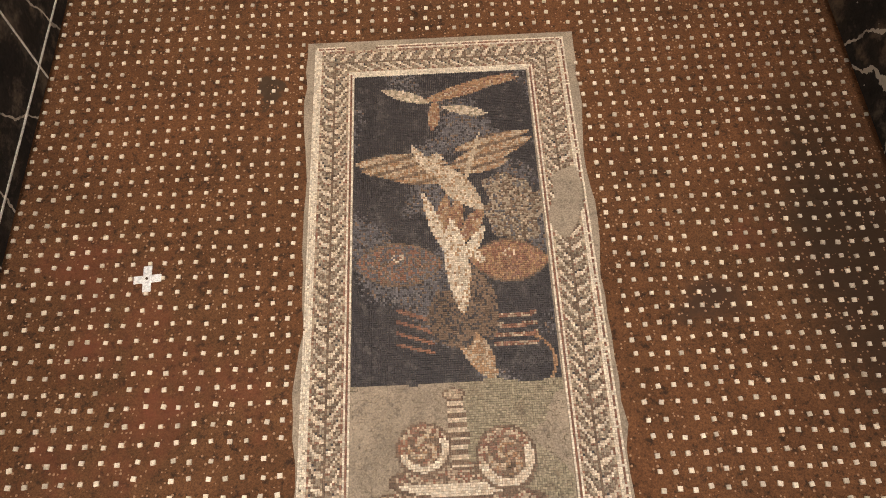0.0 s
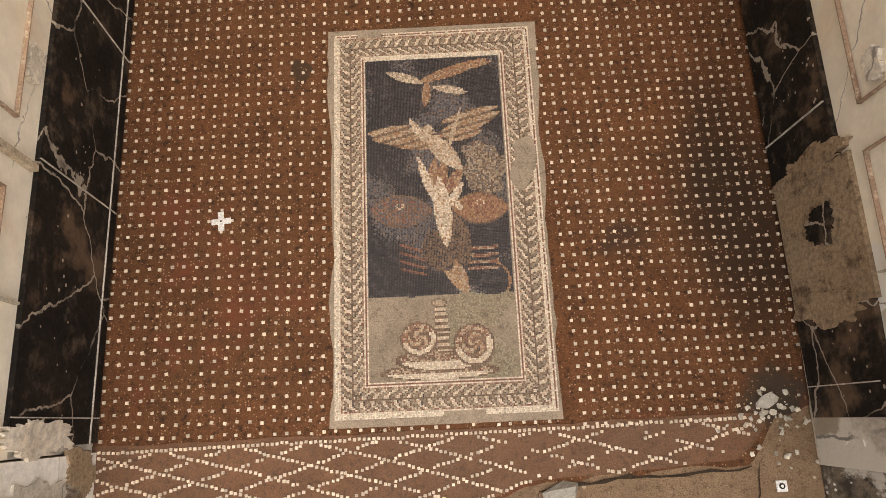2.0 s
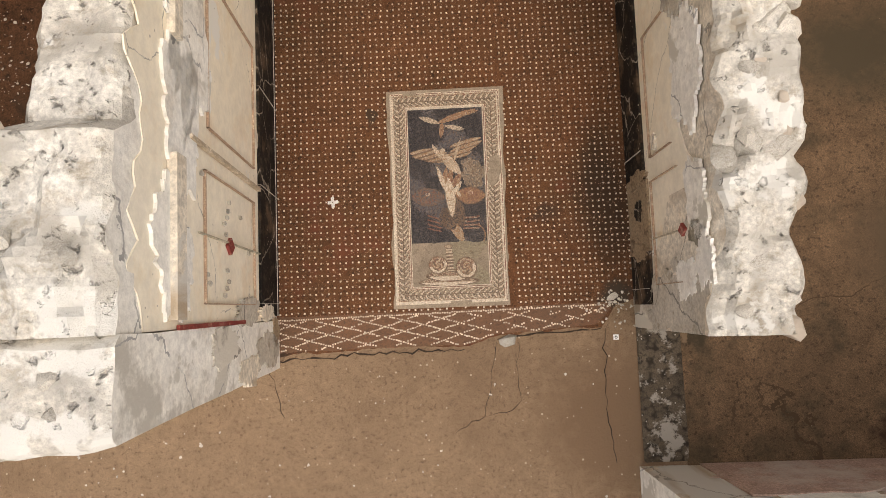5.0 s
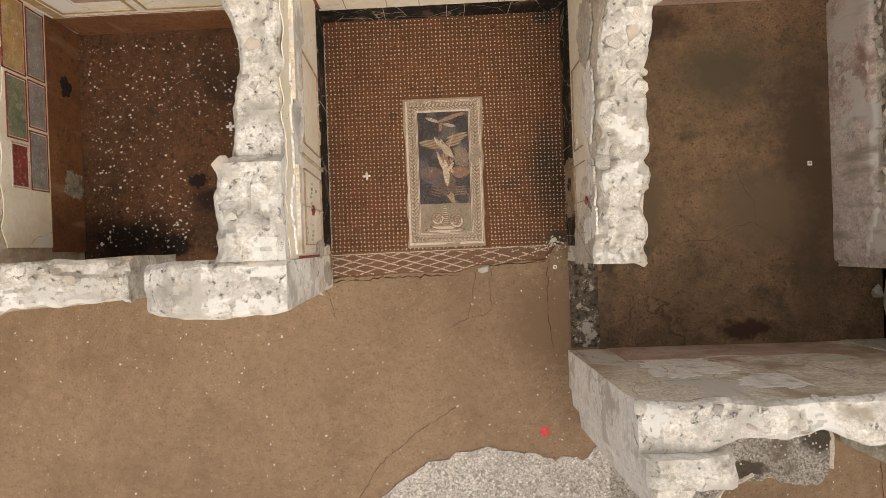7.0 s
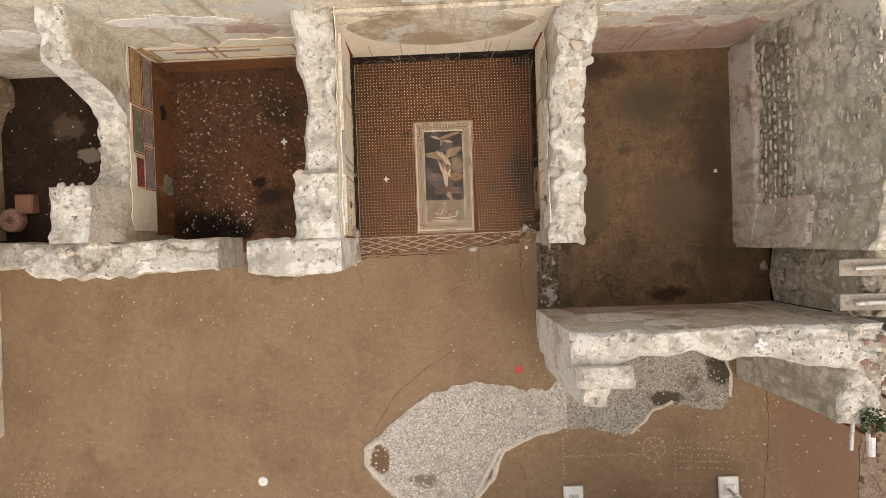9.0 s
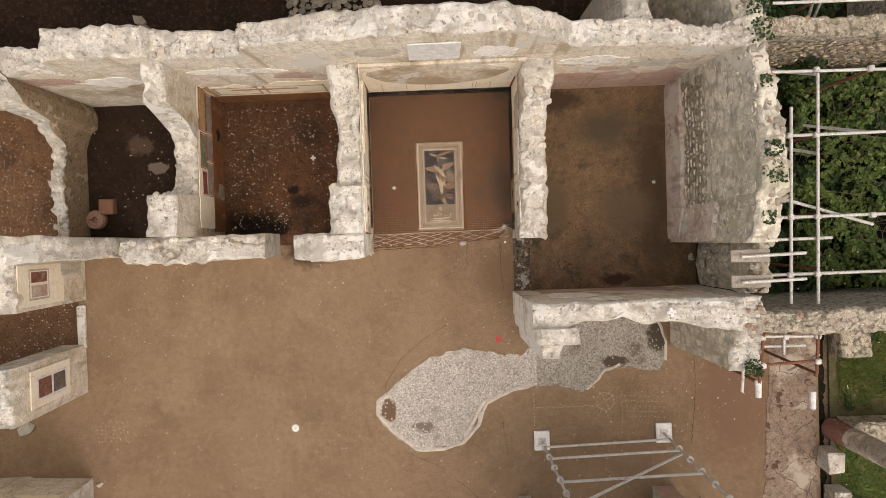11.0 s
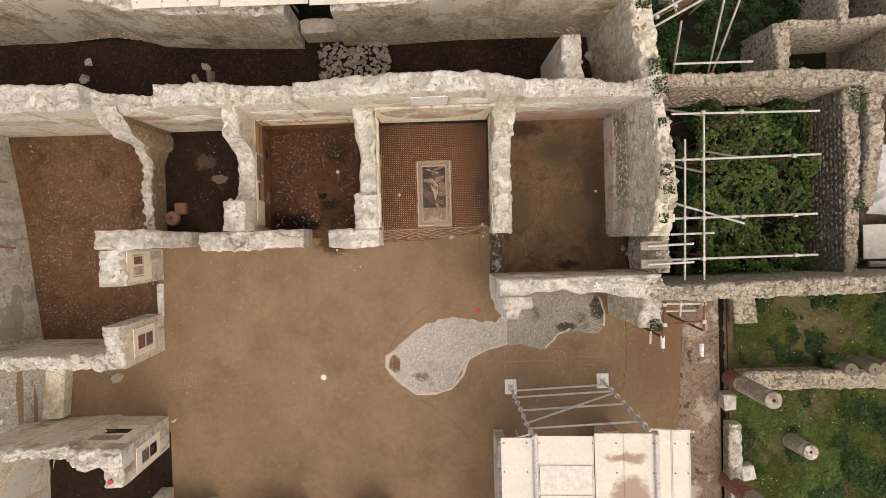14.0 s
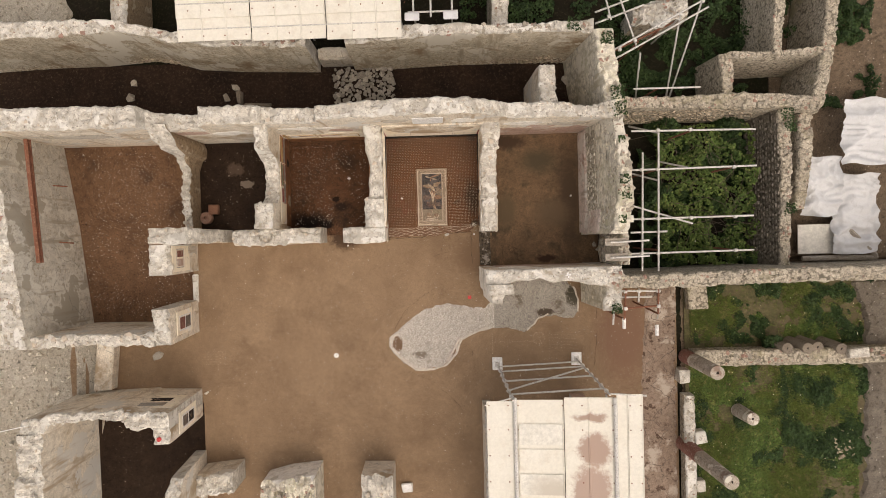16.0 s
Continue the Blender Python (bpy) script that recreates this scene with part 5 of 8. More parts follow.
wall_n2c = wall("wall_alley_sill", "low part of the passage wall under a window gap", "x", [(-3.1, 4.75, 5.08, 0.9), (-2.04, 4.75, 5.08, 0.9)], (M_GREYRENDER, M_GREYRENDER, M_MORTAR), lean=(0.05, 0), seed=25, stones=0)
rubble_face(wall_n2a, "x", lambda s: np.interp(s, [-14, -11.1, -8.1, -6.9, -5.3, -3.2], [5.0, 5.1, 5.18, 4.95, 4.78, 4.7]), -12.5, -3.3, 0.1, 1.0, -1, lean=(0.05, 0), step=(0.16, 0.085), seed=6, batter=0.1)
rubble_face(wall_n2b, "x", lambda s: np.interp(s, [-2, 0.8, 4.4], [4.68, 4.77, 4.70]), -2.0, 4.0, 0.1, 0.9, -1, lean=(0.05, 0), step=(0.16, 0.085), seed=8, batter=0.1)
wall_spur = wall("wall_alley_spur", "short rubble cross wall in the passage", "y", [(2.95, 2.98, 3.46, 2.7), (3.92, 2.98, 3.4, 2.6)], (M_PLASTER, M_CAP, M_MORTAR), lean=(0.06, 0), seed=26, kinds=STONES, stones=24)
# east yard and garden walls
wall_gs = wall("wall_garden_north", "long straight rubble wall between the ivy yard and the garden", "x",
               [(4.85, -1.9, -1.55, 2.6), (6.42, -1.88, -1.53, 2.6), (7.84, -1.84, -1.48, 2.6), (9.27, -1.83, -1.45, 2.6), (10.39, -1.82, -1.45, 2.6), (18.0, -1.81, -1.43, 2.6)],
               (M_MORTAR, M_MORTAR, M_MORTAR), lean=(0.03, 0.0), batter=(0.03, 0.03), seed=27, kinds=RSTONES, stones=26, stone_size=0.2)
wall_ey = wall("wall_ivy_yard_east", "thick rubble wall east of the ivy yard, its shade put into the colour", "y", [(-1.44, 9.52, 9.82, 1.6), (1.15, 9.61, 9.91, 1.6), (2.9, 9.52, 9.94, 1.6)], (M_SHADEMORTAR, M_MORTAR, M_SHADEMORTAR), lean=(0.03, 0), batter=(0.25, 0), seed=28, kinds=RSTONES, stones=26, z0=-0.1)
rubble_face(wall_ey, "y", 9.5, -1.4, 2.7, 0.1, 1.45, -1, lean=(0.03, 0), seed=12, batter=0.25, mat=M_SHADERUBBLE)
wall_ey2 = wall("wall_ivy_yard_far", "curved low rubble wall beside the trench", "y", [(0.08, 10.04, 10.35, 1.2), (1.29, 10.12, 10.49, 1.4), (2.67, 10.14, 10.52, 1.4)], (M_MORTAR, M_MORTAR, M_MORTAR), lean=(0.03, 0), batter=(0.1, 0), seed=29, kinds=RSTONES, stones=24)
wall_en = wall("wall_ivy_yard_north", "rubble wall north of the ivy yard", "x", [(5.17, 2.85, 3.13, 2.2), (6.76, 2.86, 3.17, 1.8), (8.29, 2.83, 3.25, 1.7), (9.77, 2.81, 3.17, 1.7), (10.52, 2.65, 3.04, 1.7)], (M_MORTAR, M_MORTAR, M_MORTAR), lean=(0.03, 0), batter=(0.1, 0), seed=30, kinds=RSTONES, stones=24)
rubble_face(wall_en, "x", 2.83, 5.4, 10.2, 0.2, 1.6, -1, lean=(0.03, 0), seed=14, batter=0.1)
wall_ne1 = wall("wall_far_east", "rubble wall of the far yard", "y", [(2.76, 10.29, 10.63, 1.7), (4.11, 10.61, 10.97, 1.7), (6.19, 10.86, 11.18, 1.7), (8.5, 11.1, 11.4, 1.7)], (M_MORTAR, M_MORTAR, M_MORTAR), lean=(0.03, 0), batter=(0.15, 0), seed=31, kinds=RSTONES, stones=22)
wall_ne2 = wall("wall_far_middle", "rubble wall of the far yard", "y", [(4.22, 9.35, 9.57, 1.7), (6.25, 9.39, 9.76, 1.7), (8.5, 9.5, 9.8, 1.7)], (M_MORTAR, M_MORTAR, M_MORTAR), lean=(0.03, 0), batter=(0.15, 0), seed=32, kinds=RSTONES, stones=22)
wall_ne3 = wall("wall_far_short", "short rubble cross wall of the far yard", "y", [(3.2, 8.07, 8.37, 1.5), (4.33, 8.02, 8.39, 1.5)], (M_MORTAR, M_MORTAR, M_MORTAR), lean=(0.03, 0), batter=(0.15, 0), seed=33, kinds=RSTONES, stones=22)
wall_ne4 = wall("wall_far_cross", "thin rubble cross wall of the far yard", "x", [(8.2, 4.2, 4.38, 1.5), (9.4, 4.18, 4.36, 1.6), (10.73, 4.21, 4.41, 1.6)], (M_MORTAR, M_MORTAR, M_MORTAR), lean=(0.03, 0), batter=(0.2, 0), seed=34, kinds=RSTONES, stones=22)
wall_g = wall("wall_garden_low", "low garden wall of small rough stones set in mortar", "x", [(7.5, -4.33, -3.91, 0.55), (8.61, -4.36, -3.9, 0.55), (12.86, -4.34, -3.9, 0.55), (16, -4.32, -3.91, 0.55)], (M_MORTAR, M_MORTAR, M_MORTAR), lean=(0.0, 0), seed=35, kinds=RSTONES, stones=46, stone_size=0.16)
wall_k1 = wall("wall_garden_kerb", "low mortared kerb wall along the paving", "y", [(-6.67, 7.2, 7.5, 0.45), (-5.22, 7.22, 7.52, 0.45)], (M_MORTAR, M_CAP, M_MORTAR), lean=(0, 0), seed=36, kinds=RSTONES, stones=18)
wall_k2 = wall("wall_garden_kerb_south", "low mortared kerb wall along the paving", "y", [(-11, 7.2, 7.52, 0.45), (-6.85, 7.22, 7.54, 0.45)], (M_MORTAR, M_CAP, M_MORTAR), lean=(0, 0), seed=37, kinds=RSTONES, stones=18)


def bank(name, x0, x1, y0, y1, z, bumps, mat, label, seed, res=0.12):
    """Uneven ground on a grid, sunk at its rim."""
    nx, ny = int((x1 - x0) / res), int((y1 - y0) / res)
    V, F = [], []
    for i in range(nx + 1):
        for j in range(ny + 1):
            x, y = x0 + (x1 - x0) * i / nx, y0 + (y1 - y0) * j / ny
            x += 0.5 * noise.noise(Vector((y * 0.7, 3, seed))) + 0.2 * noise.noise(Vector((y * 2.2, 3, seed))) + 0.08 * noise.noise(Vector((y * 5, 3, seed)))
            h = noise.noise(Vector((x * 0.8, y * 0.8, seed))) + 0.5 * noise.noise(Vector((x * 2.6, y * 2.6, seed))) + 0.3 * noise.noise(Vector((x * 7, y * 7, seed)))
            V.append((x, y, z + bumps * h if 0 < i < nx and 0 < j < ny else -0.14))
            if i and j:
                q = i * (ny + 1) + j
                F.append((q, q - 1, q - ny - 2, q - ny - 1))
    return structure(name, mesh(name, V, F, mat), label, "ground")


bank("ground_garden_east", 12.55, 18.0, -13.0, -1.95, 0.0, 0.10, M_BANKSOIL, "grey trodden bank of soil and stones at the garden's east side", 38)
bank("ground_far_northwest", -15.0, -10.95, 5.75, 9.5, 0.0, 0.05, M_GREYSOIL, "pale trodden ground beyond the passage wall", 41)
wall_nw = wall("wall_far_northwest", "broken rubble wall beyond the passage", "y", [(5.75, -8.75, -8.25, 1.6), (9.0, -8.75, -8.25, 1.6)], (M_PLASTER, M_CAP, M_BARE), lean=(0.04, 0), seed=51, kinds=RSTONES, stones=14)
wall_nc = wall("wall_far_north", "broken rubble wall among the undergrowth", "y", [(5.25, 1.86, 2.30, 1.8), (9.0, 1.86, 2.34, 1.8)], (M_MORTAR, M_CAP, M_MORTAR), lean=(0.04, 0), seed=52, kinds=RSTONES, stones=20)
wall_nl = wall("wall_far_lump", "overgrown lump of broken masonry under the raking scaffold", "x", [(5.75, 5.25, 5.75, 1.3), (6.5, 5.2, 5.95, 1.5), (7.25, 5.4, 5.9, 1.3)], (M_MORTAR, M_CAP, M_MORTAR), lean=(0.03, 0), seed=53, kinds=RSTONES, stones=20, rough=0.12)
structure("ground_west", sheet("ground_west", [(-16.0, -14, -2.2), (-11.6, -14, -2.9), (-10.9, -9.0, -3.3), (-9.9, -4.6, -3.4)], 0.006, M_GREYSOIL, wob=0.1, seed=12, bumpy=0.05), "pale grey rubbly ground outside the west wall", "ground")

# ---- painted plaster ----
L_MW, L_ME, L_N, L_BC = (0.095, 0), (0.03, 0), (0.05, -0.02), (0.10, 0)


def line(parent, axis, at, s0, s1, z0, z1, out, mat, lean, thick=0.016, name="painted_line"):
    return panel(name, parent, axis, at, s0, s1, z0, z1, out, mat, thick, lean)


def frame_lines(parent, axis, at, s0, s1, z0, z1, out, mat, lean, w=0.0055):
    for a, b, c, d in ((s0, s1, z0, z0 + w), (s0, s1, z1 - w, z1), (s0, s0 + w, z0, z1), (s1 - w, s1, z0, z1)):
        line(parent, axis, at, a, b, c, d, out, mat, lean)


def diamond(parent, at, y, z, size, out, lean, mat):
    ring = []
    for w in (at, at + out * 0.02):
        ring.append([(w + lean[0] * (z + b), y + a, z + b) for a, b in ((-size * 0.75, 0), (0, -size), (size * 0.75, 0), (0, size))])
    v, f = loft(ring)
    hang("painted_lozenge", mesh("painted_lozenge", v, f, mat), parent, "dark red painted lozenge")


def blob_panel(name, parent, axis, at, s, z, rs, rz, out, mat, lean, thick=0.014, seed=1, label=""):
    """A remnant of plaster or a bare patch with an uneven rounded outline."""
    rings = []
    for t in (0.0, thick):
        ring = []
        for q in np.arange(0, 2 * math.pi - 0.01, math.pi / 48):
            k = 1 + 0.16 * noise.noise(Vector((math.cos(q) * 15, math.sin(q) * 15, seed + 0.7))) + 0.45 * noise.noise(Vector((math.cos(q) * 1.6, math.sin(q) * 1.6, seed * 3.3))) + 0.22 * noise.noise(Vector((math.cos(q) * 6, math.sin(q) * 6, seed)))
            a_, z_, w = s + rs * k * math.cos(q), max(0.02, z + rz * k * math.sin(q)), at + out * t
            x, y = (a_, w) if axis == "x" else (w, a_)
            ring.append((x + lean[0] * z_, y + lean[1] * z_, z_))
        rings.append(ring)
    v, f = loft(rings)
    me = mesh(name, v, f, mat)
    bm = bmesh.new()
    bm.from_mesh(me)
    bmesh.ops.recalc_face_normals(bm, faces=bm.faces)
    bm.to_mesh(me)
    bm.free()
    return hang(name, me, parent, label)


# mosaic room, west side
a = -1.345 + 0.012
panel("cream_plaster", wall_mw, "y", a - 0.010, -0.14, 2.56, 0.60, 2.75, 1, M_CREAM, 0.008, L_MW, ragged=0.55, seed=3, label="cream painted plaster with a torn upper edge")
panel("dado", wall_mw, "y", a - 0.004, -0.11, 2.56, 0.035, 0.64, 1, M_BLACK, 0.020, L_MW, label="black painted dado")
for s0, s1, z0, z1 in ((-0.03, 0.65, 0.80, 1.86), (0.88, 1.72, 0.78, 1.80)):
    frame_lines(wall_mw, "y", a, s0, s1, z0, z1, 1, M_DARKLINE, L_MW)
line(wall_mw, "y", a, 0.748, 0.770, 0.66, 2.1, 1, M_RIDGE, L_MW, 0.026)
line(wall_mw, "y", a, 0.315, 0.323, 0.66, 1.95, 1, M_FADED, L_MW)
line(wall_mw, "y", a, -0.145, -0.122, 1.08, 2.25, 1, M_RED, L_MW, name="red_stripe")
diamond(wall_mw, a, 0.30, 1.40, 0.066, 1, L_MW, M_RED)
for s in (-0.02, 0.80, 1.5):
    line(wall_mw, "y", a, s, s + 0.004, 0.04, 0.64, 1, M_LINE, L_MW, 0.021)
line(wall_mw, "y", a, -0.11, 2.5, 0.10, 0.105, 1, M_LINE, L_MW, 0.021)
panel("cornice", wall_mw, "y", a, -0.10, 0.62, 2.24, 2.36, 1, M_PLASTER, 0.045, L_MW, label="broken stucco moulding")
panel("cornice", wall_mw, "y", a, 1.15, 2.3, 2.26, 2.36, 1, M_PLASTER, 0.04, L_MW, label="broken stucco moulding")
for y, z, ry, rz, m, k in ((1.25, 2.1, 0.5, 0.28, M_WHITEPLASTER, 3), (0.85, 2.2, 0.35, 0.22, M_WHITEPLASTER, 4), (1.9, 1.9, 0.3, 0.3, M_WHITEPLASTER, 5), (-0.07, 1.0, 0.09, 0.3, M_GREYRENDER, 6), (0.2, 2.3, 0.3, 0.2, M_WHITEPLASTER, 7), (-0.08, 0.45, 0.06, 0.2, M_PLASTER, 8), (1.1, 0.72, 0.06, 0.05, M_PLASTER, 9)):
    blob_panel("bare_patch", wall_mw, "y", a - 0.002, y, z, ry, rz, 1, m, L_MW, 0.022 if z < 0.6 else 0.016, k)
for y, z, ry, rz, m, k in ((-0.34, 0.42, 0.13, 0.32, M_GREYRENDER, 61), (-0.22, 0.14, 0.10, 0.12, M_BARE, 62), (-0.44, 0.95, 0.09, 0.25, M_PLASTER, 63), (-0.26, 1.5, 0.10, 0.3, M_GREYRENDER, 64)):
    blob_panel("bare_patch", wall_pw, "y", -1.334, y, z, ry, rz, 1, m, L_MW, 0.016, k)
# faded painted sprigs
for y, z in ((0.55, 1.40), (0.50, 1.42), (0.46, 1.45), (0.42, 1.5), (0.10, 1.42), (0.06, 1.46), (0.02, 1.5), (0.12, 1.82), (0.36, 1.47), (0.16, 1.45), (0.08, 1.78), (0.62, 1.9), (0.5, 1.15), (0.3, 0.95)):
    blob_panel("painted_sprig", wall_mw, "y", a, y, z, 0.012, 0.022, 1, M_GREYRENDER, L_MW, 0.0125, int(y * 100 + z * 10))
# mosaic room, east side
a = 1.415 - 0.008
panel("cream_plaster", wall_me, "y", a + 0.012, -0.05, 2.56, 0.44, 1.42, -1, M_CREAM, 0.009, L_ME, ragged=0.30, seed=8, label="cream painted plaster with cracks and losses")
panel("dado", wall_me, "y", a + 0.006, 0.74, 2.56, 0.035, 0.47, -1, M_BLACK, 0.022, L_ME, label="black painted dado")
panel("dado", wall_me, "y", a + 0.006, -0.13, 0.24, 0.035, 0.50, -1, M_BLACK, 0.022, L_ME, label="scuffed black piece of dado")
blob_panel("dado", wall_me, "y", a + 0.004, 0.54, 0.31, 0.07, 0.08, -1, M_BLACK, L_ME, 0.026, 2, "small remnant of black dado")
blob_panel("bare_mortar", wall_me, "y", a + 0.004, 0.25, 0.26, 0.07, 0.20, -1, M_BARE, L_ME, 0.024, 5, "grey-brown bare mortar patch")
blob_panel("bare_mortar", wall_me, "y", a + 0.004, 0.76, 0.27, 0.07, 0.20, -1, M_BARE, L_ME, 0.024, 7, "grey-brown bare mortar patch")
for y, z, ry, rz, m, k in ((0.28, 1.36, 0.08, 0.09, M_DARKRENDER, 3), (0.02, 1.18, 0.12, 0.16, M_WHITEPLASTER, 4), (0.48, 1.40, 0.22, 0.16, M_WHITEPLASTER, 6), (0.14, 1.46, 0.16, 0.12, M_WHITEPLASTER, 12), (1.25, 1.36, 0.36, 0.22, M_WHITEPLASTER, 8), (1.9, 1.3, 0.3, 0.3, M_GREYRENDER, 14), (0.05, 0.82, 0.05, 0.09, M_GREYRENDER, 15), (0.12, 0.98, 0.04, 0.06, M_GREYRENDER, 16), (0.95, 0.72, 0.05, 0.05, M_PLASTER, 9), (-0.12, 0.25, 0.10, 0.22, M_GREYRENDER, 10)):
    blob_panel("bare_patch", wall_me, "y", a + 0.004, y, z, ry, rz, -1, m, L_ME, 0.0185, k)
panel("bare_mortar", wall_me, "y", a + 0.006, 0.24, 0.74, 0.035, 0.52, -1, M_BARE, 0.020, L_ME, label="grey-brown bare mortar patch")
for s0, s1, z0, z1 in ((0.0, 0.70, 0.60, 1.12), (0.86, 1.7, 0.62, 1.05)):
    line(wall_me, "y", a, s0, s1, z0, z0 + 0.005, -1, M_DARKLINE, L_ME)
    for q in (s0, s1):
        line(wall_me, "y", a, q, q + 0.005, z0, z1, -1, M_DARKLINE, L_ME)
line(wall_me, "y", a, 0.31, 0.316, 0.55, 1.2, -1, M_FADED, L_ME)
diamond(wall_me, a, 0.31, 1.16, 0.055, -1, L_ME, M_RED)
for s in (-0.02, 0.95):
    line(wall_me, "y", a, s, s + 0.004, 0.04, 0.46, -1, M_LINE, L_ME, 0.023)
panel("grey_patch", wall_me, "y", a, -0.3, 0.05, 0.02, 1.5, -1, M_GREYRENDER, 0.010, L_ME, label="grey render at the door jamb")
# mosaic room, north side
a = 2.57 - 0.008
panel("cream_plaster", wall_north, "x", a + 0.004, -1.34, 1.42, 0.40, 2.35, -1, M_CREAM, 0.014, L_N, ragged=0.3, seed=5, label="cream painted plaster")
panel("dado", wall_north, "x", a + 0.004, -1.34, 1.42, 0.035, 0.43, -1, M_BLACK, 0.020, L_N, label="black painted dado")
v, f = loft([[(x + 0.05 * z, a - t - 0.02 * z, z) for x, z in [(0.02 + 1.18 * math.cos(q) * (1 + 0.05 * math.sin(5 * q)), 1.78 + (0.62 if math.sin(q) > 0 else 0.78) * math.sin(q) * (1 + 0.08 * math.sin(3 * q))) for q in np.arange(0, 2 * math.pi, 0.2)]] for t in (0.0, 0.018)])
hang("grey_patch", mesh("grey_patch", v, f, M_PLASTER), wall_north, "large rounded patch of rough pale plaster")
for x in (-1.0, -0.55, -0.2, 0.66, 0.72, 0.98):
    line(wall_north, "x", a, x, x + 0.008, 0.44, 1.0, -1, M_DARKLINE, L_N)
line(wall_north, "x", a, -1.32, -1.27, 0.5, 1.9, -1, M_RED, L_N, name="red_stripe")
line(wall_north, "x", a, 1.36, 1.40, 0.5, 1.3, -1, M_RED, L_N, name="red_stripe")
for x in (-0.6, 0.1, 0.3, 0.8):
    line(wall_north, "x", a, x, x + 0.006, 0.05, 0.42, -1, M_LINE, L_N, 0.021)
panel("cornice", wall_north, "x", a, -1.3, 1.4, 2.46, 2.58, -1, M_PLASTER, 0.05, L_N, label="white stucco moulding")
panel("white_repair", wall_north, "x", a, -0.42, 0.35, 2.75, 3.6, -1, M_WHITE, 0.02, L_N, label="smooth white plaster repair")
# painted room
a = -4.27 + 0.01
panel("dado", wall_bc, "y", a - 0.002, 0.0, 2.56, 0.02, 0.74, 1, M_ORANGE, 0.016, L_BC, label="orange-brown stained dado")
panel("cream_plaster", wall_bc, "y", a - 0.002, 0.05, 2.56, 0.74, 1.62, 1, M_CREAM, 0.010, L_BC, ragged=0.1, seed=2, label="cream painted plaster")
for s0, s1, z0, z1, m in ((0.66, 1.22, 0.80, 1.08, M_BLUEGREY), (1.30, 1.74, 0.80, 1.08, M_BLUEGREY), (1.82, 2.48, 0.80, 1.08, M_BLUEGREY),
                          (1.80, 2.50, 1.16, 1.50, M_OCHRE), (1.14, 1.72, 1.16, 1.46, M_GREEN), (0.66, 1.06, 1.16, 1.40, M_RED)):
    panel("painted_field", wall_bc, "y", a - 0.002, s0, s1, z0, z1, 1, m, 0.015, L_BC)
    frame_lines(wall_bc, "y", a, s0 - 0.025, s1 + 0.025, z0 - 0.025, z1 + 0.025, 1, M_RED if m is not M_RED else M_LINE, L_BC, 0.012)
# the hole is a flat patch; the shade inside it is painted
blob_panel("hole", wall_bc, "y", a, 1.86, 0.36, 0.10, 0.12, 1, M_HOLE, L_BC, 0.022, 13, "flat dark patch for the shade inside a hole in the dado")
blob_panel("bare_mortar", wall_bc, "y", a, 0.75, 0.25, 0.16, 0.22, 1, M_DARKRENDER, L_BC, 0.020, 17, "grey bare patch at the foot")
a = 2.57 - 0.008
panel("dado", wall_north, "x", a + 0.004, -4.2, -1.86, 0.02, 0.60, -1, M_ORANGE, 0.016, L_N, label="orange-brown stained dado")
panel("cream_plaster", wall_north, "x", a + 0.004, -4.2, -1.86, 0.62, 1.6, -1, M_CREAM, 0.012, L_N, ragged=0.35, seed=12, label="cream painted plaster")
line(wall_north, "x", a, -3.7, -2.5, 1.05, 1.16, -1, M_PINK, L_N, name="pink_stripe")
for x0, x1, z0, z1 in ((-4.02, -3.2, 0.74, 1.28), (-3.1, -2.0, 0.74, 1.28)):
    frame_lines(wall_north, "x", a, x0, x1, z0, z1, -1, M_OCHRE, L_N, 0.03)
line(wall_north, "x", a, -4.1, -1.9, 0.66, 0.68, -1, M_LINE, L_N)
line(wall_north, "x", a, -4.15, -4.05, 0.62, 1.4, -1, M_OCHRE, L_N)
panel("dado", wall_mw, "y", -1.79, 0.2, 2.5, 0.02, 0.6, -1, M_ORANGE, 0.03, L_MW, label="orange-brown stained dado")
# east room
panel("pink_plaster", wall_north, "x", a + 0.004, 1.95, 4.4, 0.02, 1.5, -1, M_PINK, 0.012, L_N, ragged=0.4, seed=22, label="pinkish plaster band")
for x in (2.7, 2.82, 3.6):
    line(wall_north, "x", a, x, x + 0.02, 0.2, 1.2, -1, M_DARKLINE, L_N)
panel("pink_plaster", wall_ds, "x", -1.33, 1.8, 4.3, 0.02, 0.85, 1, M_PINK, 0.014, (0.06, 0), ragged=0.16, seed=31, label="faded pinkish plaster along the foot")
# west rooms
a = -7.165
panel("cream_plaster", wall_p3, "y", a - 0.01, -2.95, -2.3, 0.75, 2.1, 1, M_CREAM, 0.022, (0.12, 0), label="cream painted plaster")
panel("painted_field", wall_p3, "y", a, -2.80, -2.48, 0.95, 1.36, 1, M_DARKPIC, 0.02, (0.12, 0), label="small dark grey picture")
panel("painted_field", wall_p3, "y", a, -2.80, -2.48, 1.44, 1.86, 1, M_REDPIC, 0.02, (0.12, 0), label="small dark red picture")
frame_lines(wall_p3, "y", a, -2.85, -2.43, 0.90, 1.92, 1, M_WHITE, (0.12, 0), 0.035)
line(wall_p3, "y", a, -2.85, -2.43, 1.375, 1.42, 1, M_WHITE, (0.12, 0))
a = -7.145
panel("cream_plaster", wall_p4, "y", a - 0.01, -1.2, -0.5, 0.9, 2.4, 1, M_CREAM, 0.022, (0.12, 0), label="cream painted plaster")
panel("painted_field", wall_p4, "y", a, -1.05, -0.85, 1.5, 2.0, 1, M_PINK, 0.02, (0.12, 0), label="small pinkish picture")
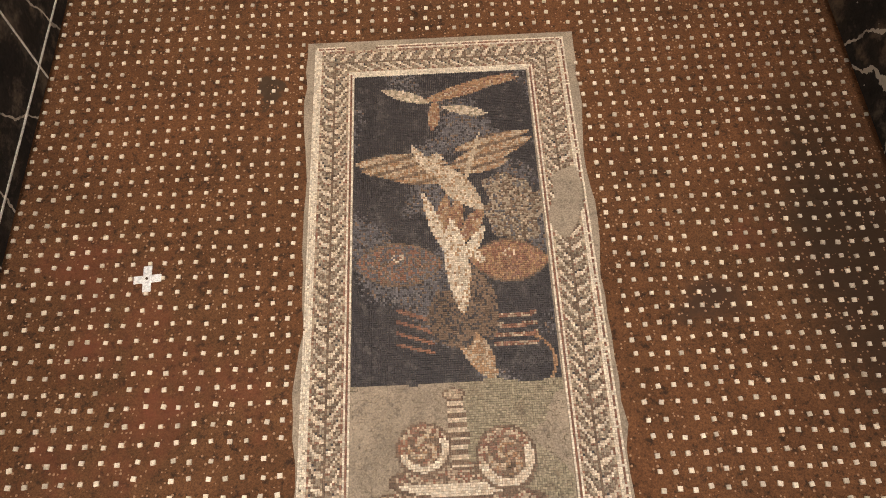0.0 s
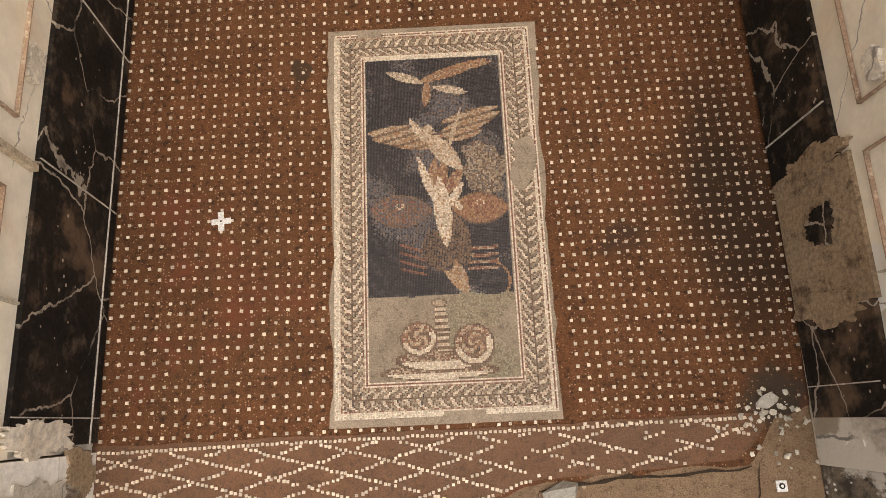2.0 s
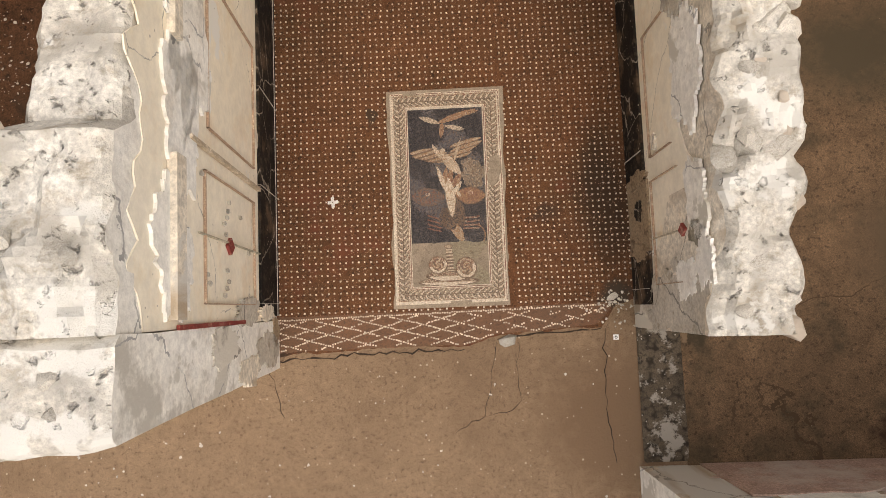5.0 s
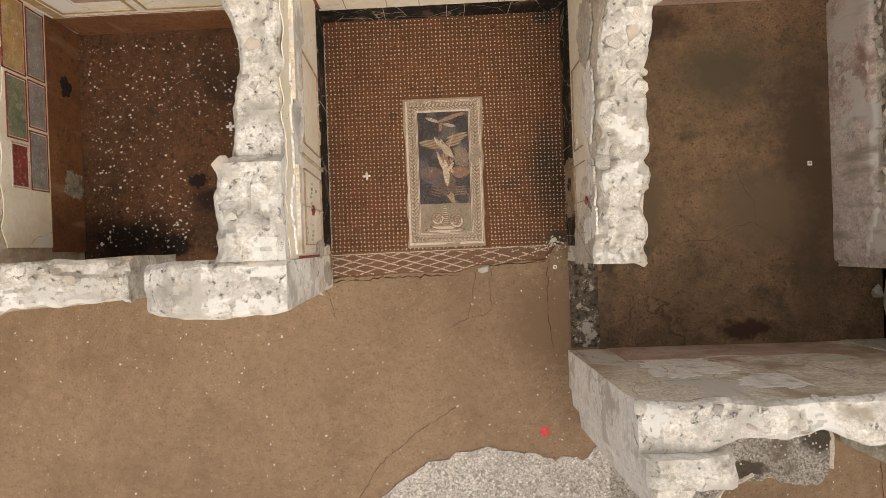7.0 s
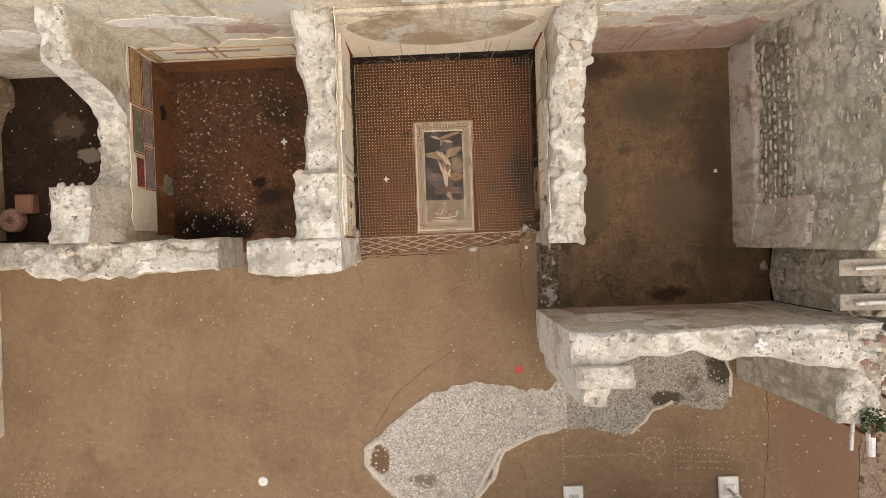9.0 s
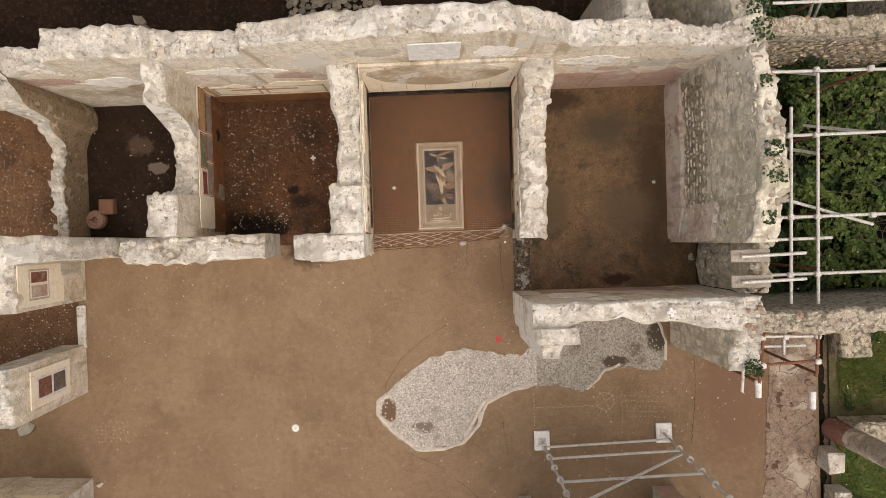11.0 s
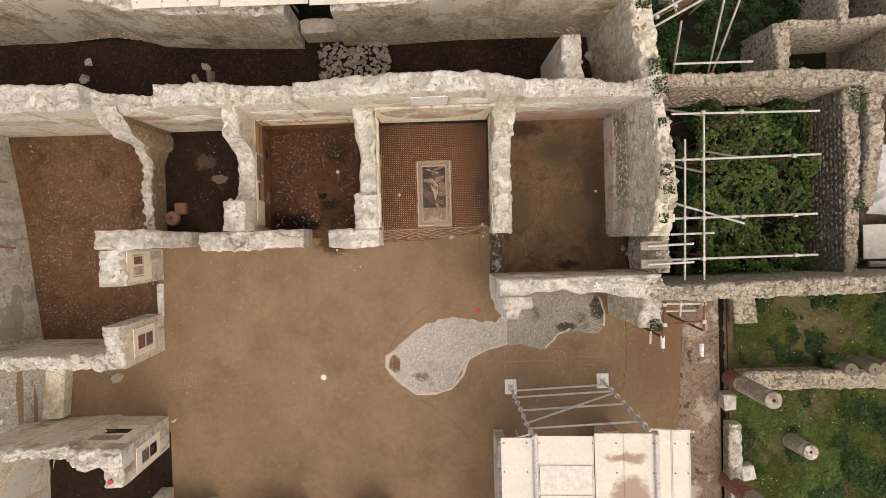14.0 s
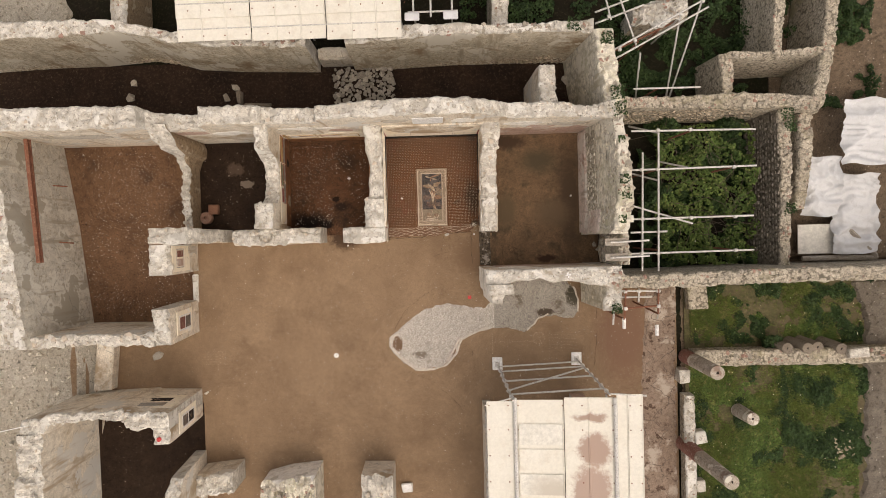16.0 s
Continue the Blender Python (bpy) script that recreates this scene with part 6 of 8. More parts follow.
panel("painted_field", wall_p4, "y", a, -0.80, -0.62, 1.5, 2.0, 1, M_REDPIC, 0.02, (0.12, 0), label="small faded red picture")
frame_lines(wall_p4, "y", a, -1.10, -0.57, 1.42, 2.08, 1, M_LINE, (0.12, 0), 0.03)
panel("grey_patch", wall_p4, "y", a, -0.72, -0.5, 0.2, 1.0, 1, M_GREYRENDER, 0.02, (0.12, 0), label="grey bare patch")
a = -7.14
panel("cream_plaster", wall_qp, "y", a - 0.01, -5.62, -5.05, 0.7, 2.15, 1, M_CREAM, 0.022, (0.10, 0), label="cream painted plaster")
panel("painted_field", wall_qp, "y", a, -5.50, -5.22, 0.95, 1.36, 1, M_BLACK, 0.02, (0.10, 0), label="small dark picture")
panel("painted_field", wall_qp, "y", a, -5.50, -5.22, 1.44, 1.84, 1, M_DARKPIC, 0.02, (0.10, 0), label="small blue-grey picture")
frame_lines(wall_qp, "y", a, -5.55, -5.17, 0.90, 1.90, 1, M_WHITE, (0.10, 0), 0.035)
line(wall_qp, "y", a, -5.55, -5.17, 1.375, 1.42, 1, M_WHITE, (0.10, 0))
a = -4.86
panel("cream_plaster", wall_q, "x", a - 0.006, -9.0, -7.3, 0.9, 2.3, 1, M_CREAM, 0.02, (0.10, 0), label="cream painted plaster")
for s0, s1, m in ((-8.98, -8.42, M_BLACK), (-8.32, -7.58, M_BLACK)):
    panel("painted_field", wall_q, "x", a, s0, s1, 1.22, 1.58, 1, m, 0.02, (0.10, 0), label="dark painted panel")
for s0, s1, m in ((-8.98, -8.42, M_PINK), (-8.32, -7.58, M_BLUEGREY)):
    panel("painted_field", wall_q, "x", a, s0, s1, 1.75, 2.1, 1, m, 0.02, (0.10, 0))
for x, z, rx, rz, m, k in ((2.2, 1.2, 0.4, 0.5, M_WHITEPLASTER, 1), (3.4, 0.9, 0.6, 0.35, M_PINK, 2), (3.0, 1.9, 0.6, 0.3, M_WHITEPLASTER, 3), (4.1, 1.7, 0.3, 0.4, M_PINK, 4), (2.5, 0.35, 0.6, 0.25, M_PINK, 5)):
    blob_panel("bare_patch", wall_ds, "x", -1.33 - 0.004, x, z, rx, rz, 1, m, (0.06, 0), 0.010, k + 80)
# stained and bare patches on the room walls
for x, z, rx, rz, m, k in ((-9.5, 2.2, 0.9, 0.35, M_GREYRENDER, 1), (-8.2, 1.6, 0.5, 0.3, M_PLASTER, 2), (-6.4, 2.2, 0.5, 0.22, M_PINK, 3), (-5.4, 2.0, 0.5, 0.3, M_WHITEPLASTER, 4), (-3.2, 2.4, 0.7, 0.25, M_WHITEPLASTER, 5), (-2.3, 2.0, 0.35, 0.2, M_PINK, 6), (-0.9, 3.2, 0.3, 0.2, M_GREYRENDER, 7), (0.9, 3.0, 0.3, 0.3, M_WHITEPLASTER, 8), (2.5, 2.2, 0.5, 0.25, M_WHITEPLASTER, 9), (3.6, 1.9, 0.5, 0.25, M_GREYRENDER, 10), (3.0, 1.6, 0.35, 0.15, M_PINK, 11), (2.2, 1.7, 0.25, 0.2, M_PLASTER, 12)):
    blob_panel("bare_patch", wall_north, "x", 2.57 - 0.004, x, z, rx, rz, -1, m, L_N, 0.010, k + 40)
# ---- thresholds, sills and small floor remains ----
structure("threshold", box_mesh("threshold", (1.40, -1.30, -0.02), (1.73, -0.28, 0.020), M_THRESH, 0.01, 0.008, 3), "dark grey pebbly threshold strip of the east room", "threshold")
structure("threshold_west", box_mesh("threshold_west", (-7.30, -2.22, 0), (-7.14, -1.38, 0.09), M_CAP, 0.02, 0.012, 4), "pale worn stone sill between two door piers", "threshold")
structure("rim_screed", tube_mesh("rim_screed", (0.75, -3.45, 0.02), (0.35, -4.15, 0.02), 0.035, M_LIME, 0.03, 8, 3), "white lime rim along the screed", "trim")


def rim(name, pts, r, mat, label):
    """A low uneven lime edge following a bent line."""
    P = [Vector(p) for p in pts]
    rings = []
    n = (len(P) - 1) * 6
    for i in range(n + 1):
        k = min(int(i / 6), len(P) - 2)
        c = P[k].lerp(P[k + 1], i / 6 - k)
        d = (P[k + 1] - P[k]).normalized()
        side = Vector((-d.y, d.x, 0))
        w = r * (1 + 0.5 * noise.noise(c * 7))
        c = c + side * 0.03 * noise.noise(c * 5)
        rings.append([c + side * w * q + Vector((0, 0, h)) for q, h in ((-1, -0.02), (-0.8, 0.02), (0, 0.035), (0.8, 0.02), (1, -0.02))])
    v, f = loft(rings)
    return structure(name, mesh(name, v, f, mat), label, "trim")


rim("rim_screed_west", [(-0.1, -4.40, 0.0), (-0.6, -4.40, 0), (-1.05, -4.02, 0), (-1.34, -3.7, 0), (-1.33, -3.42, 0), (-1.1, -3.30, 0)], 0.045, M_LIME, "raised white lime edge of the screed patch")
rim("rim_screed_south", [(-0.1, -4.40, 0), (0.3, -4.28, 0), (0.62, -3.95, 0), (0.8, -3.5, 0), (1.3, -3.25, 0), (1.6, -3.2, 0)], 0.04, M_LIME, "raised white lime edge of the screed patch")
rim("rim_screed_east", [(2.75, -3.28, 0), (3.1, -2.95, 0), (3.4, -2.8, 0)], 0.03, M_LIME, "raised lime edge of the grey gravel patch")
rim("rim_screed_corner", [(4.28, -2.75, 0), (4.30, -2.4, 0), (4.16, -2.0, 0)], 0.03, M_LIME, "raised lime edge of the grey gravel patch")

cells = []
for x in np.arange(1.72, 2.95, 0.05):
    cells.append((x, -3.66 + 0.02 * x, 0))
for y in np.arange(-3.95, -3.3, 0.055):
    cells += [(1.72, y, 0), (3.42, y - 0.05, 0)]
for q in np.arange(0, 2 * math.pi, 0.22):
    cells.append((3.1 + 0.17 * math.cos(q), -3.52 + 0.17 * math.sin(q), 0))
for q in np.arange(-0.16, 0.17, 0.04):
    cells += [(3.1 + q, -3.52 + q * 0.6, 0), (3.1 - q * 0.5, -3.52 + q, 0)]
for k in range(5):
    for x in np.arange(3.5, 4.25, 0.055 if k % 2 else 0.09):
        cells.append((x, -3.42 - 0.1 * k - 0.05 * (x - 3.5), 0))
cells = [(x + r_.normal() * 0.008, y + r_.normal() * 0.008, m) for x, y, m in cells]
tagged(hang("court_tesserae", tesserae("court_tesserae", cells, 0.021, 0.0, [M_TTAN], r_, 0.005), floor_atrium, "remains of dotted white tessera patterns"), kind="stuff")
cells = [(-7.0 + i * 0.075 + r_.normal() * 0.012, -3.75 - j * 0.075 + r_.normal() * 0.012, 0) for i in range(9) for j in range(6) if r_.random() < 0.8]
tagged(hang("court_tesserae", tesserae("court_tesserae", cells, 0.024, 0.0, [M_TTAN], r_, 0.005), floor_atrium, "remains of dotted white tessera patterns"), kind="stuff")
places = [(1.24 + r_.normal() * 0.07, -0.13 + r_.normal() * 0.07, 0.014) for _ in range(70)]
tagged(hang("threshold_pebbles", joined_stones("threshold_pebbles", places, [(q, q * 0.9, q * 0.5) for q in r_.uniform(0.008, 0.034, len(places))], M_RUBBLEPALE, r_), floor_atrium, "grey pebbles where the mosaic has broken away"), kind="stuff")
# loose chips over the court and the rooms
places, sizes = [], []
for _ in range(1700):
    x, y = r_.uniform(-7.0, 5.8), r_.uniform(-8.3, -0.6)
    s = 0.009 + 0.028 * r_.random() ** 2
    places.append((x, y, s * 0.2)), sizes.append((s, s, s * 0.6))
tagged(hang("stone_chips", joined_stones("stone_chips", places, sizes, M_LIME, r_), floor_atrium, "scattered pale stone chips"), kind="stuff")
places, sizes = [], []
for x0, x1, y0, y1, n in ((-4.15, -1.95, 0.0, 2.4, 950), (-10.6, -7.4, -2.6, 2.4, 2300), (-6.9, -4.85, 0.1, 2.4, 90), (-9.8, -7.2, -8.4, -5.6, 90)):
    for _ in range(n):
        x, y, s = r_.uniform(x0, x1), r_.uniform(y0, y1), 0.009 + 0.027 * r_.random() ** 2.2
        if noise.noise(Vector((x * 0.9, y * 0.9, 3))) > -0.22:
            places.append((x, y, 0.016 + s * 0.15)), sizes.append((s * 1.2, s, s * 0.6))
tagged(hang("room_chips", joined_stones("room_chips", places, sizes, M_LIME, r_), floor_atrium, "pale stone chips in the floors"), kind="stuff")


def crack(pts, width, seed):
    """A long jagged dark ribbon lying in the court floor, for soil-filled cracks and for the shade at a broken edge."""
    r = np.random.default_rng(seed)
    P = [Vector((*q, 0.004)) for q in pts]
    line_ = []
    for a_, b_ in zip(P, P[1:]):
        n = max(2, int((b_ - a_).length / 0.05))
        side = Vector((-(b_ - a_).y, (b_ - a_).x, 0)).normalized()
        line_ += [a_.lerp(b_, i / n) + side * float(r.normal() * 0.009) for i in range(n)]
    line_.append(P[-1])
    V, F = [], []
    for i, q in enumerate(line_):
        d = (line_[min(i + 1, len(line_) - 1)] - line_[max(i - 1, 0)]).normalized()
        side = Vector((-d.y, d.x, 0)) * width * float(r.uniform(0.15, 0.75)) * (0.35 if i in (0, len(line_) - 1) else 1)
        V += [q + side, q - side]
        if i:
            F.append((2 * i - 2, 2 * i - 1, 2 * i + 1, 2 * i))
    return hang("crack", mesh("crack", V, F, M_CRACKDARK), floor_atrium)


M_CRACKDARK = surf("crack_soil_and_edge_shade", (0.030, 0.019, 0.012), (0.045, 0.029, 0.018), (0.02, 0.013, 0.009), 6, 30, 0.95, 0.3)
# the last two ribbons also paint the shadow line at the mosaic's broken edge
for k, (pts, width) in enumerate((([(0.35, -0.36), (0.30, -0.6), (0.24, -0.93), (0.0, -1.05)], 0.004), ([(0.52, -0.37), (0.49, -0.6), (0.51, -0.82), (0.44, -0.89), (0.24, -0.93)], 0.004), ([(1.18, -0.28), (1.15, -0.62), (1.15, -0.9), (1.2, -1.3)], 0.006),
                                  ([(-1.40, -0.5), (-1.36, -0.66), (-1.29, -0.9)], 0.006), ([(-1.2, -3.2), (-1.13, -3.01), (-0.85, -2.6), (-0.38, -2.21), (0.08, -1.94)], 0.006), ([(-0.9, -4.4), (-0.54, -4.57), (0.0, -4.81)], 0.006),
                                  ([(0.09, -4.95), (0.53, -5.32), (0.8, -5.7)], 0.006), ([(4.82, -2.5), (4.84, -3.41), (4.73, -4.4)], 0.008), ([(1.11, -3.8), (1.15, -4.2), (1.19, -4.6)], 0.006), ([(-1.4, -0.46), (-0.9, -0.44), (-0.5, -0.43), (0.1, -0.42)], 0.012), ([(0.35, -0.345), (0.8, -0.315), (1.15, -0.295)], 0.012))):
    crack(pts, width, k)


# ---- survey markers ----
def plus_marker(at, size, label, turn=0.0):
    ob = thing("survey_marker", at, label, "marker", "survey crosses")
    w, h = size * 0.15, size / 2
    for k in range(2):
        x, y = (h, w) if k == 0 else (w, h)
        me = box_mesh("arm", (at[0] - x, at[1] - y, at[2] + 0.0015 * k), (at[0] + x, at[1] + y, at[2] + 0.004 + 0.002 * k), M_WHITE, 0.001)
        hang("arm", me, ob)
    me = tube_mesh("centre_dot", (at[0], at[1], at[2] + 0.006), (at[0], at[1], at[2] + 0.0085), size * 0.05, M_BLACK, sides=12)
    hang("centre_dot", me, ob, "black centre dot")
    ob.rotation_euler = (0, 0, radians(turn))
    return ob


plus_marker((-0.882, 0.757, MZ + 0.002), 0.082, "white plus-shaped survey target lying on the dotted floor", 4)
plus_marker((-2.46, 1.40, 0.018), 0.10, "white plus-shaped survey target on the chipped floor", 2)
plus_marker((3.62, -1.50, 2.68), 0.14, "white plus-shaped survey target on the wall top", 10)
plus_marker((-4.05, 0.08, 0.018), 0.05, "small white plus-shaped survey target in the dark corner", 0)
disc = thing("survey_disc", (-3.0, -3.93, 0.0), "round white survey disc lying on the court floor", "marker")
hang("plate", tube_mesh("plate", (-3.0, -3.93, 0.0), (-3.0, -3.93, 0.012), 0.075, M_WHITE, 0.07, 20), disc)
hang("centre_dot", tube_mesh("centre_dot", (-3.0, -3.93, 0.012), (-3.0, -3.93, 0.015), 0.008, M_BLACK, sides=10), disc, "black centre dot")


def square_tag(x, y, z, s, label):
    ob = thing("survey_tag", (x, y, z), label, "marker", "small survey tags")
    hang("card", box_mesh("card", (x - s, y - s, z), (x + s, y + s, z + 0.004), M_WHITE, 0.001), ob)
    ring = hang("ring", tube_mesh("ring", (x, y, z + 0.004), (x, y, z + 0.006), s * 0.55, M_BLACK, sides=14), ob, "black printed ring")
    hang("centre", tube_mesh("centre", (x, y, z + 0.006), (x, y, z + 0.0075), s * 0.28, M_WHITE, sides=12), ring)


for x, y, z, s in ((1.25, -0.37, 0.0, 0.02), (1.42, -0.2, 0.03, 0.015), (-2.55, -0.62, 0.0, 0.022), (4.14, 0.7, 0.012, 0.025)):
    square_tag(x, y, z, s, "small white survey tag with a black ring")
dot = new("red_sticker", tube_mesh("red_sticker", (-7.12, -5.53, 2.80), (-7.12, -5.53, 2.95), 0.055, M_REDTAPE, sides=14))
tagged(dot, "small round red marker on the door pier's top", "marker")
tape = thing("red_film", (1.07, -2.26, 0.0), "small crumpled piece of bright red film on the court floor", "scrap")
v, f = loft([[(1.02 + 0.1 * i / 5, -2.31 + 0.1 * j / 5 + 0.01 * math.sin(i * 2.0), 0.004 + 0.012 * abs(noise.noise(Vector((i * 0.7, j * 0.7, 2))))) for j in range(6)] for i in range(6)], closed=False, caps=False)
hang("film", mesh("film", v, f, M_REDTAPE), tape)
for x, y, s, lab in ((0.45, -0.36, 0.12, "pale broken stone lying on the mosaic's ragged edge"), (1.24, -0.06, 0.07, "grey stone at the door jamb"), (-8.5, -3.84, 0.30, "flat grey stone on the court floor"), (-7.0, -5.0, 0.12, "small stone beside the door pier")):
    ob = new("loose_stone", hull_mesh("loose_stone", M_CAPSTONE, int(abs(x) * 100), 18, 0.45))
    ob.matrix_basis = pose(x, y, s * 0.14, 0, 0, 15) @ Matrix.Diagonal((s * 1.5, s * 0.85, s, 1))
    tagged(ob, lab, "stone")

# ---- small room: quern and blocks ----
quern = thing("quern_stone", (-6.8, 0.32, 0.014), "round brown millstone lying flat in the dark room", "millstone")
rings = []
for rad, z in ((0.17, 0.014), (0.19, 0.05), (0.19, 0.15), (0.17, 0.19), (0.06, 0.18), (0.05, 0.13)):
    rings.append([(-6.8 + rad * math.cos(q), 0.32 + rad * math.sin(q), z) for q in np.arange(0, 2 * math.pi, math.pi / 12)])
v, f = loft(rings)
hang("stone", mesh("stone", v, f, M_MILL), quern)
hang("spindle", box_mesh("spindle", (-6.90, 0.31, 0.17), (-6.76, 0.33, 0.20), M_RUST, 0.004), quern, "rusty iron bar")
ob = new("brown_block", box_mesh("brown_block", (-6.72, 0.42, 0.014), (-6.42, 0.72, 0.20), M_BRICK, 0.02, 0.01, 8))
tagged(ob, "brown masonry block beside the millstone", "block")
# rusty beam along the west wall
beam = thing("steel_beam", (-10.5, 0.8, 2.5), "long rusty steel beam fixed along the west wall", "beam")
for dz, hw, hh in ((0.0, 0.052, 0.01), (0.07, 0.01, 0.07), (0.14, 0.052, 0.01)):
    v, f = loft([[(x + a, y, 2.5 + dz + b) for a, b in ((-hw, -hh), (hw, -hh), (hw, hh), (-hw, hh))] for x, y in ((-10.60, 2.45), (-10.36, -0.85))])
    hang("flange" if hw > 0.05 else "web", mesh("flange", v, f, M_RUST), beam)
for y, z in ((-0.3, 1.3), (1.3, 1.5)):
    tie = new("rusty_bracket", tube_mesh("rusty_bracket", (-10.62, y, z), (-10.2, y - 0.04, z), 0.02, M_RUST, sides=8))
    tagged(tie, "short rusty iron bar set in the west wall", "bracket", "wall irons")
wall_slab = wall("wall_low_white", "low white-plastered wall stub across the side room", "y", [(-4.78, -10.32, -9.78, 0.4), (-3.2, -10.15, -9.62, 0.4)], (M_PLASTER, M_PLASTER, M_PLASTER), lean=(0, 0), seed=40, stones=0, rough=0.01)


# ---- passage behind the rooms ----
pile = thing("stone_platform", (-1.9, 4.1, 0.012), "square platform of grey broken stones in the dark passage", "stone pile")
r = np.random.default_rng(12)
# core coloured dark to give the gaps between stones their shade
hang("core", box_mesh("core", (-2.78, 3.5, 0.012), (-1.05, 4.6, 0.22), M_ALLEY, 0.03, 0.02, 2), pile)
PSTONES = [hull_mesh("stone", M_PILESTONE, 60 + i, 14, 0.8) for i in range(6)]
for i in range(17):
    for j in range(11):
        x, y = -2.74 + i * 0.105 + r.normal() * 0.028, 3.48 + j * 0.11 + r.normal() * 0.028
        ob = new("stone", PSTONES[int(r.integers(6))])
        ob.parent = pile
        s = r.uniform(0.09, 0.18)
        ob.matrix_basis = Matrix.Translation((x + 1.9, y - 4.1, 0.26 + r.uniform(-0.02, 0.05))) @ pose(0, 0, 0, r.uniform(-30, 30), r.uniform(-30, 30), r.uniform(0, 360)) @ Matrix.Diagonal((s * 1.2, s, s * 0.7, 1))
for x, y, s in ((4.15, 4.15, 0.5), (4.45, 3.75, 0.4), (-9.0, 4.0, 0.35), (-6.1, 3.9, 0.3), (-5.8, 4.2, 0.3), (-8.9, 4.45, 0.25)):
    ob = new("fallen_block", hull_mesh("fallen_block", M_RUBBLE, int(abs(x * 31)), 16, 0.7))
    ob.matrix_basis = pose(x, y, s * 0.25 + 0.01, 5, 8, x * 70) @ Matrix.Diagonal((s, s * 0.85, s, 1))
    tagged(ob, "large fallen masonry block in the dark passage", "stone", "fallen blocks")
for x0, x1 in ((-5.75, -4.75),):
    frame_ = thing("stone_basin", (x0 + 0.5, 4.0, 0.012), "low stone-edged basin on the passage floor", "basin")
    for lo, hi in (((x0 + 0.2, 3.62, 0.0), (x1, 3.72, 0.14)), ((x0, 3.7, 0.0), (x0 + 0.14, 4.1, 0.2))):
        hang("edge_stone", box_mesh("edge_stone", lo, hi, M_TUFA, 0.03, 0.03, int(lo[0] * 10) % 7), frame_)


# ---- corrugated roofs ----
def roof_sheet(name, x0, x1, y0, y1, z0, z1, parent, mat, pitch=0.0, ribs=6, label=""):
    """One roofing sheet with raised seams along y; z0 and z1 are its heights at y0 and y1."""
    xs, hs = [], []
    for i in range(ribs + 1):
        c = x0 + (x1 - x0) * i / ribs
        xs += [c - 0.025, c - 0.012, c + 0.012, c + 0.025]
        hs += [0, 0.018, 0.018, 0]
    rings = []
    for y, z in ((y0, z0), (y1, z1)):
        rings.append([(min(max(x, x0), x1), y, z + pitch * (x - x0) + h) for x, h in zip(xs, hs)] + [(x1, y, z + pitch * (x1 - x0) - 0.02), (x0, y, z - 0.02)])
    v, f = loft(rings)
    return hang(name, mesh(name, v, f, mat), parent, label)


def screw(parent, x, y, z):
    hang("screw", tube_mesh("screw", (x, y, z), (x, y, z + 0.012), 0.018, M_RUST, sides=6), parent)


def clamp(parent, p, r=0.045):
    p = Vector(p)
    hang("coupler", box_mesh("coupler", p - Vector((r, r, r)), p + Vector((r, r, r)), M_STEEL, 0.015), parent)


shelter = thing("shelter", (3.3, -6.5, 0.0), "white sheet-roofed scaffold shelter over a dig", "shelter")
# roof in strips, rising a little to the east
for k, (x0, x1, m) in enumerate(((1.42, 2.08, M_SHEET), (2.16, 3.30, M_SHEET), (3.32, 4.50, M_SHEET), (4.58, 4.84, M_SHEET), (4.85, 5.20, M_SHEET))):
    z = 3.40 + 0.065 * (x0 - 1.42)
    roof_sheet("roof_sheet", x0, x1, -9.5, -4.55 + 0.05 * (x0 - 1.42), z, z, shelter, m, pitch=0.065, ribs=max(1, int((x1 - x0) / 0.58)))
for k in range(5):
    y = -5.35 - 0.62 * k
    roof_sheet("roof_light", 2.20, 3.28, y - 0.28, y + 0.24, 3.475, 3.475, shelter, M_GREYSHEET if k in (0, 2, 3) else M_SHEET, pitch=0.065, ribs=1, label="greyish translucent sheet")
for y in (-4.95, -5.55, -6.2, -6.85):
    for x in (1.48, 1.95, 2.2, 3.28, 3.75, 4.48, 4.9, 5.15):
        screw(shelter, x, y + 0.3, 3.41 + 0.065 * (x - 1.42))
for x in (2.12, 4.54):
    hang("ridge_cap", tube_mesh("ridge_cap", (x, -9.5, 3.46 + 0.065 * (x - 1.42)), (x, -4.45, 3.46 + 0.065 * (x - 1.42)), 0.05, M_STEEL, sides=8), shelter, "grey metal capping")
PL = (0.06, -0.06)


def post(parent, x, y, h, rosettes=True):
    shaft = hang("post", tube_mesh("post", (x, y, 0.05), (x + PL[0] * h, y + PL[1] * h, h), 0.024, M_STEEL), parent)
    if rosettes:
        z = 0.3
        while z < h:
            c = Vector((x + PL[0] * z, y + PL[1] * z, z))
            hang("rosette", tube_mesh("rosette", c, c + Vector((0, 0, 0.03)), 0.06, M_STEEL, sides=10), shaft)
            z += 0.5


for x, y in ((1.85, -4.27), (4.20, -4.16)):
    base = hang("base_block", box_mesh("base_block", (x - 0.15, y - 0.18, 0.0), (x + 0.15, y + 0.2, 0.05), M_WHITE, 0.01), shelter, "white board under the post")
    hang("base_plate", box_mesh("base_plate", (x - 0.075, y - 0.075, 0.05), (x + 0.075, y + 0.075, 0.06), M_STEEL), base)
    post(shelter, x, y, 3.65)
for x, y in ((1.95, -5.4), (4.85, -5.4), (1.95, -7.5), (4.85, -7.5)):
    post(shelter, x, y, 3.38, False)
for z in (0.35, 0.9, 1.9, 3.1):
    hang("ledger", tube_mesh("ledger", (1.85 + PL[0] * z, -4.27 + PL[1] * z, z), (4.20 + PL[0] * z, -4.16 + PL[1] * z, z), 0.024, M_STEEL), shelter)
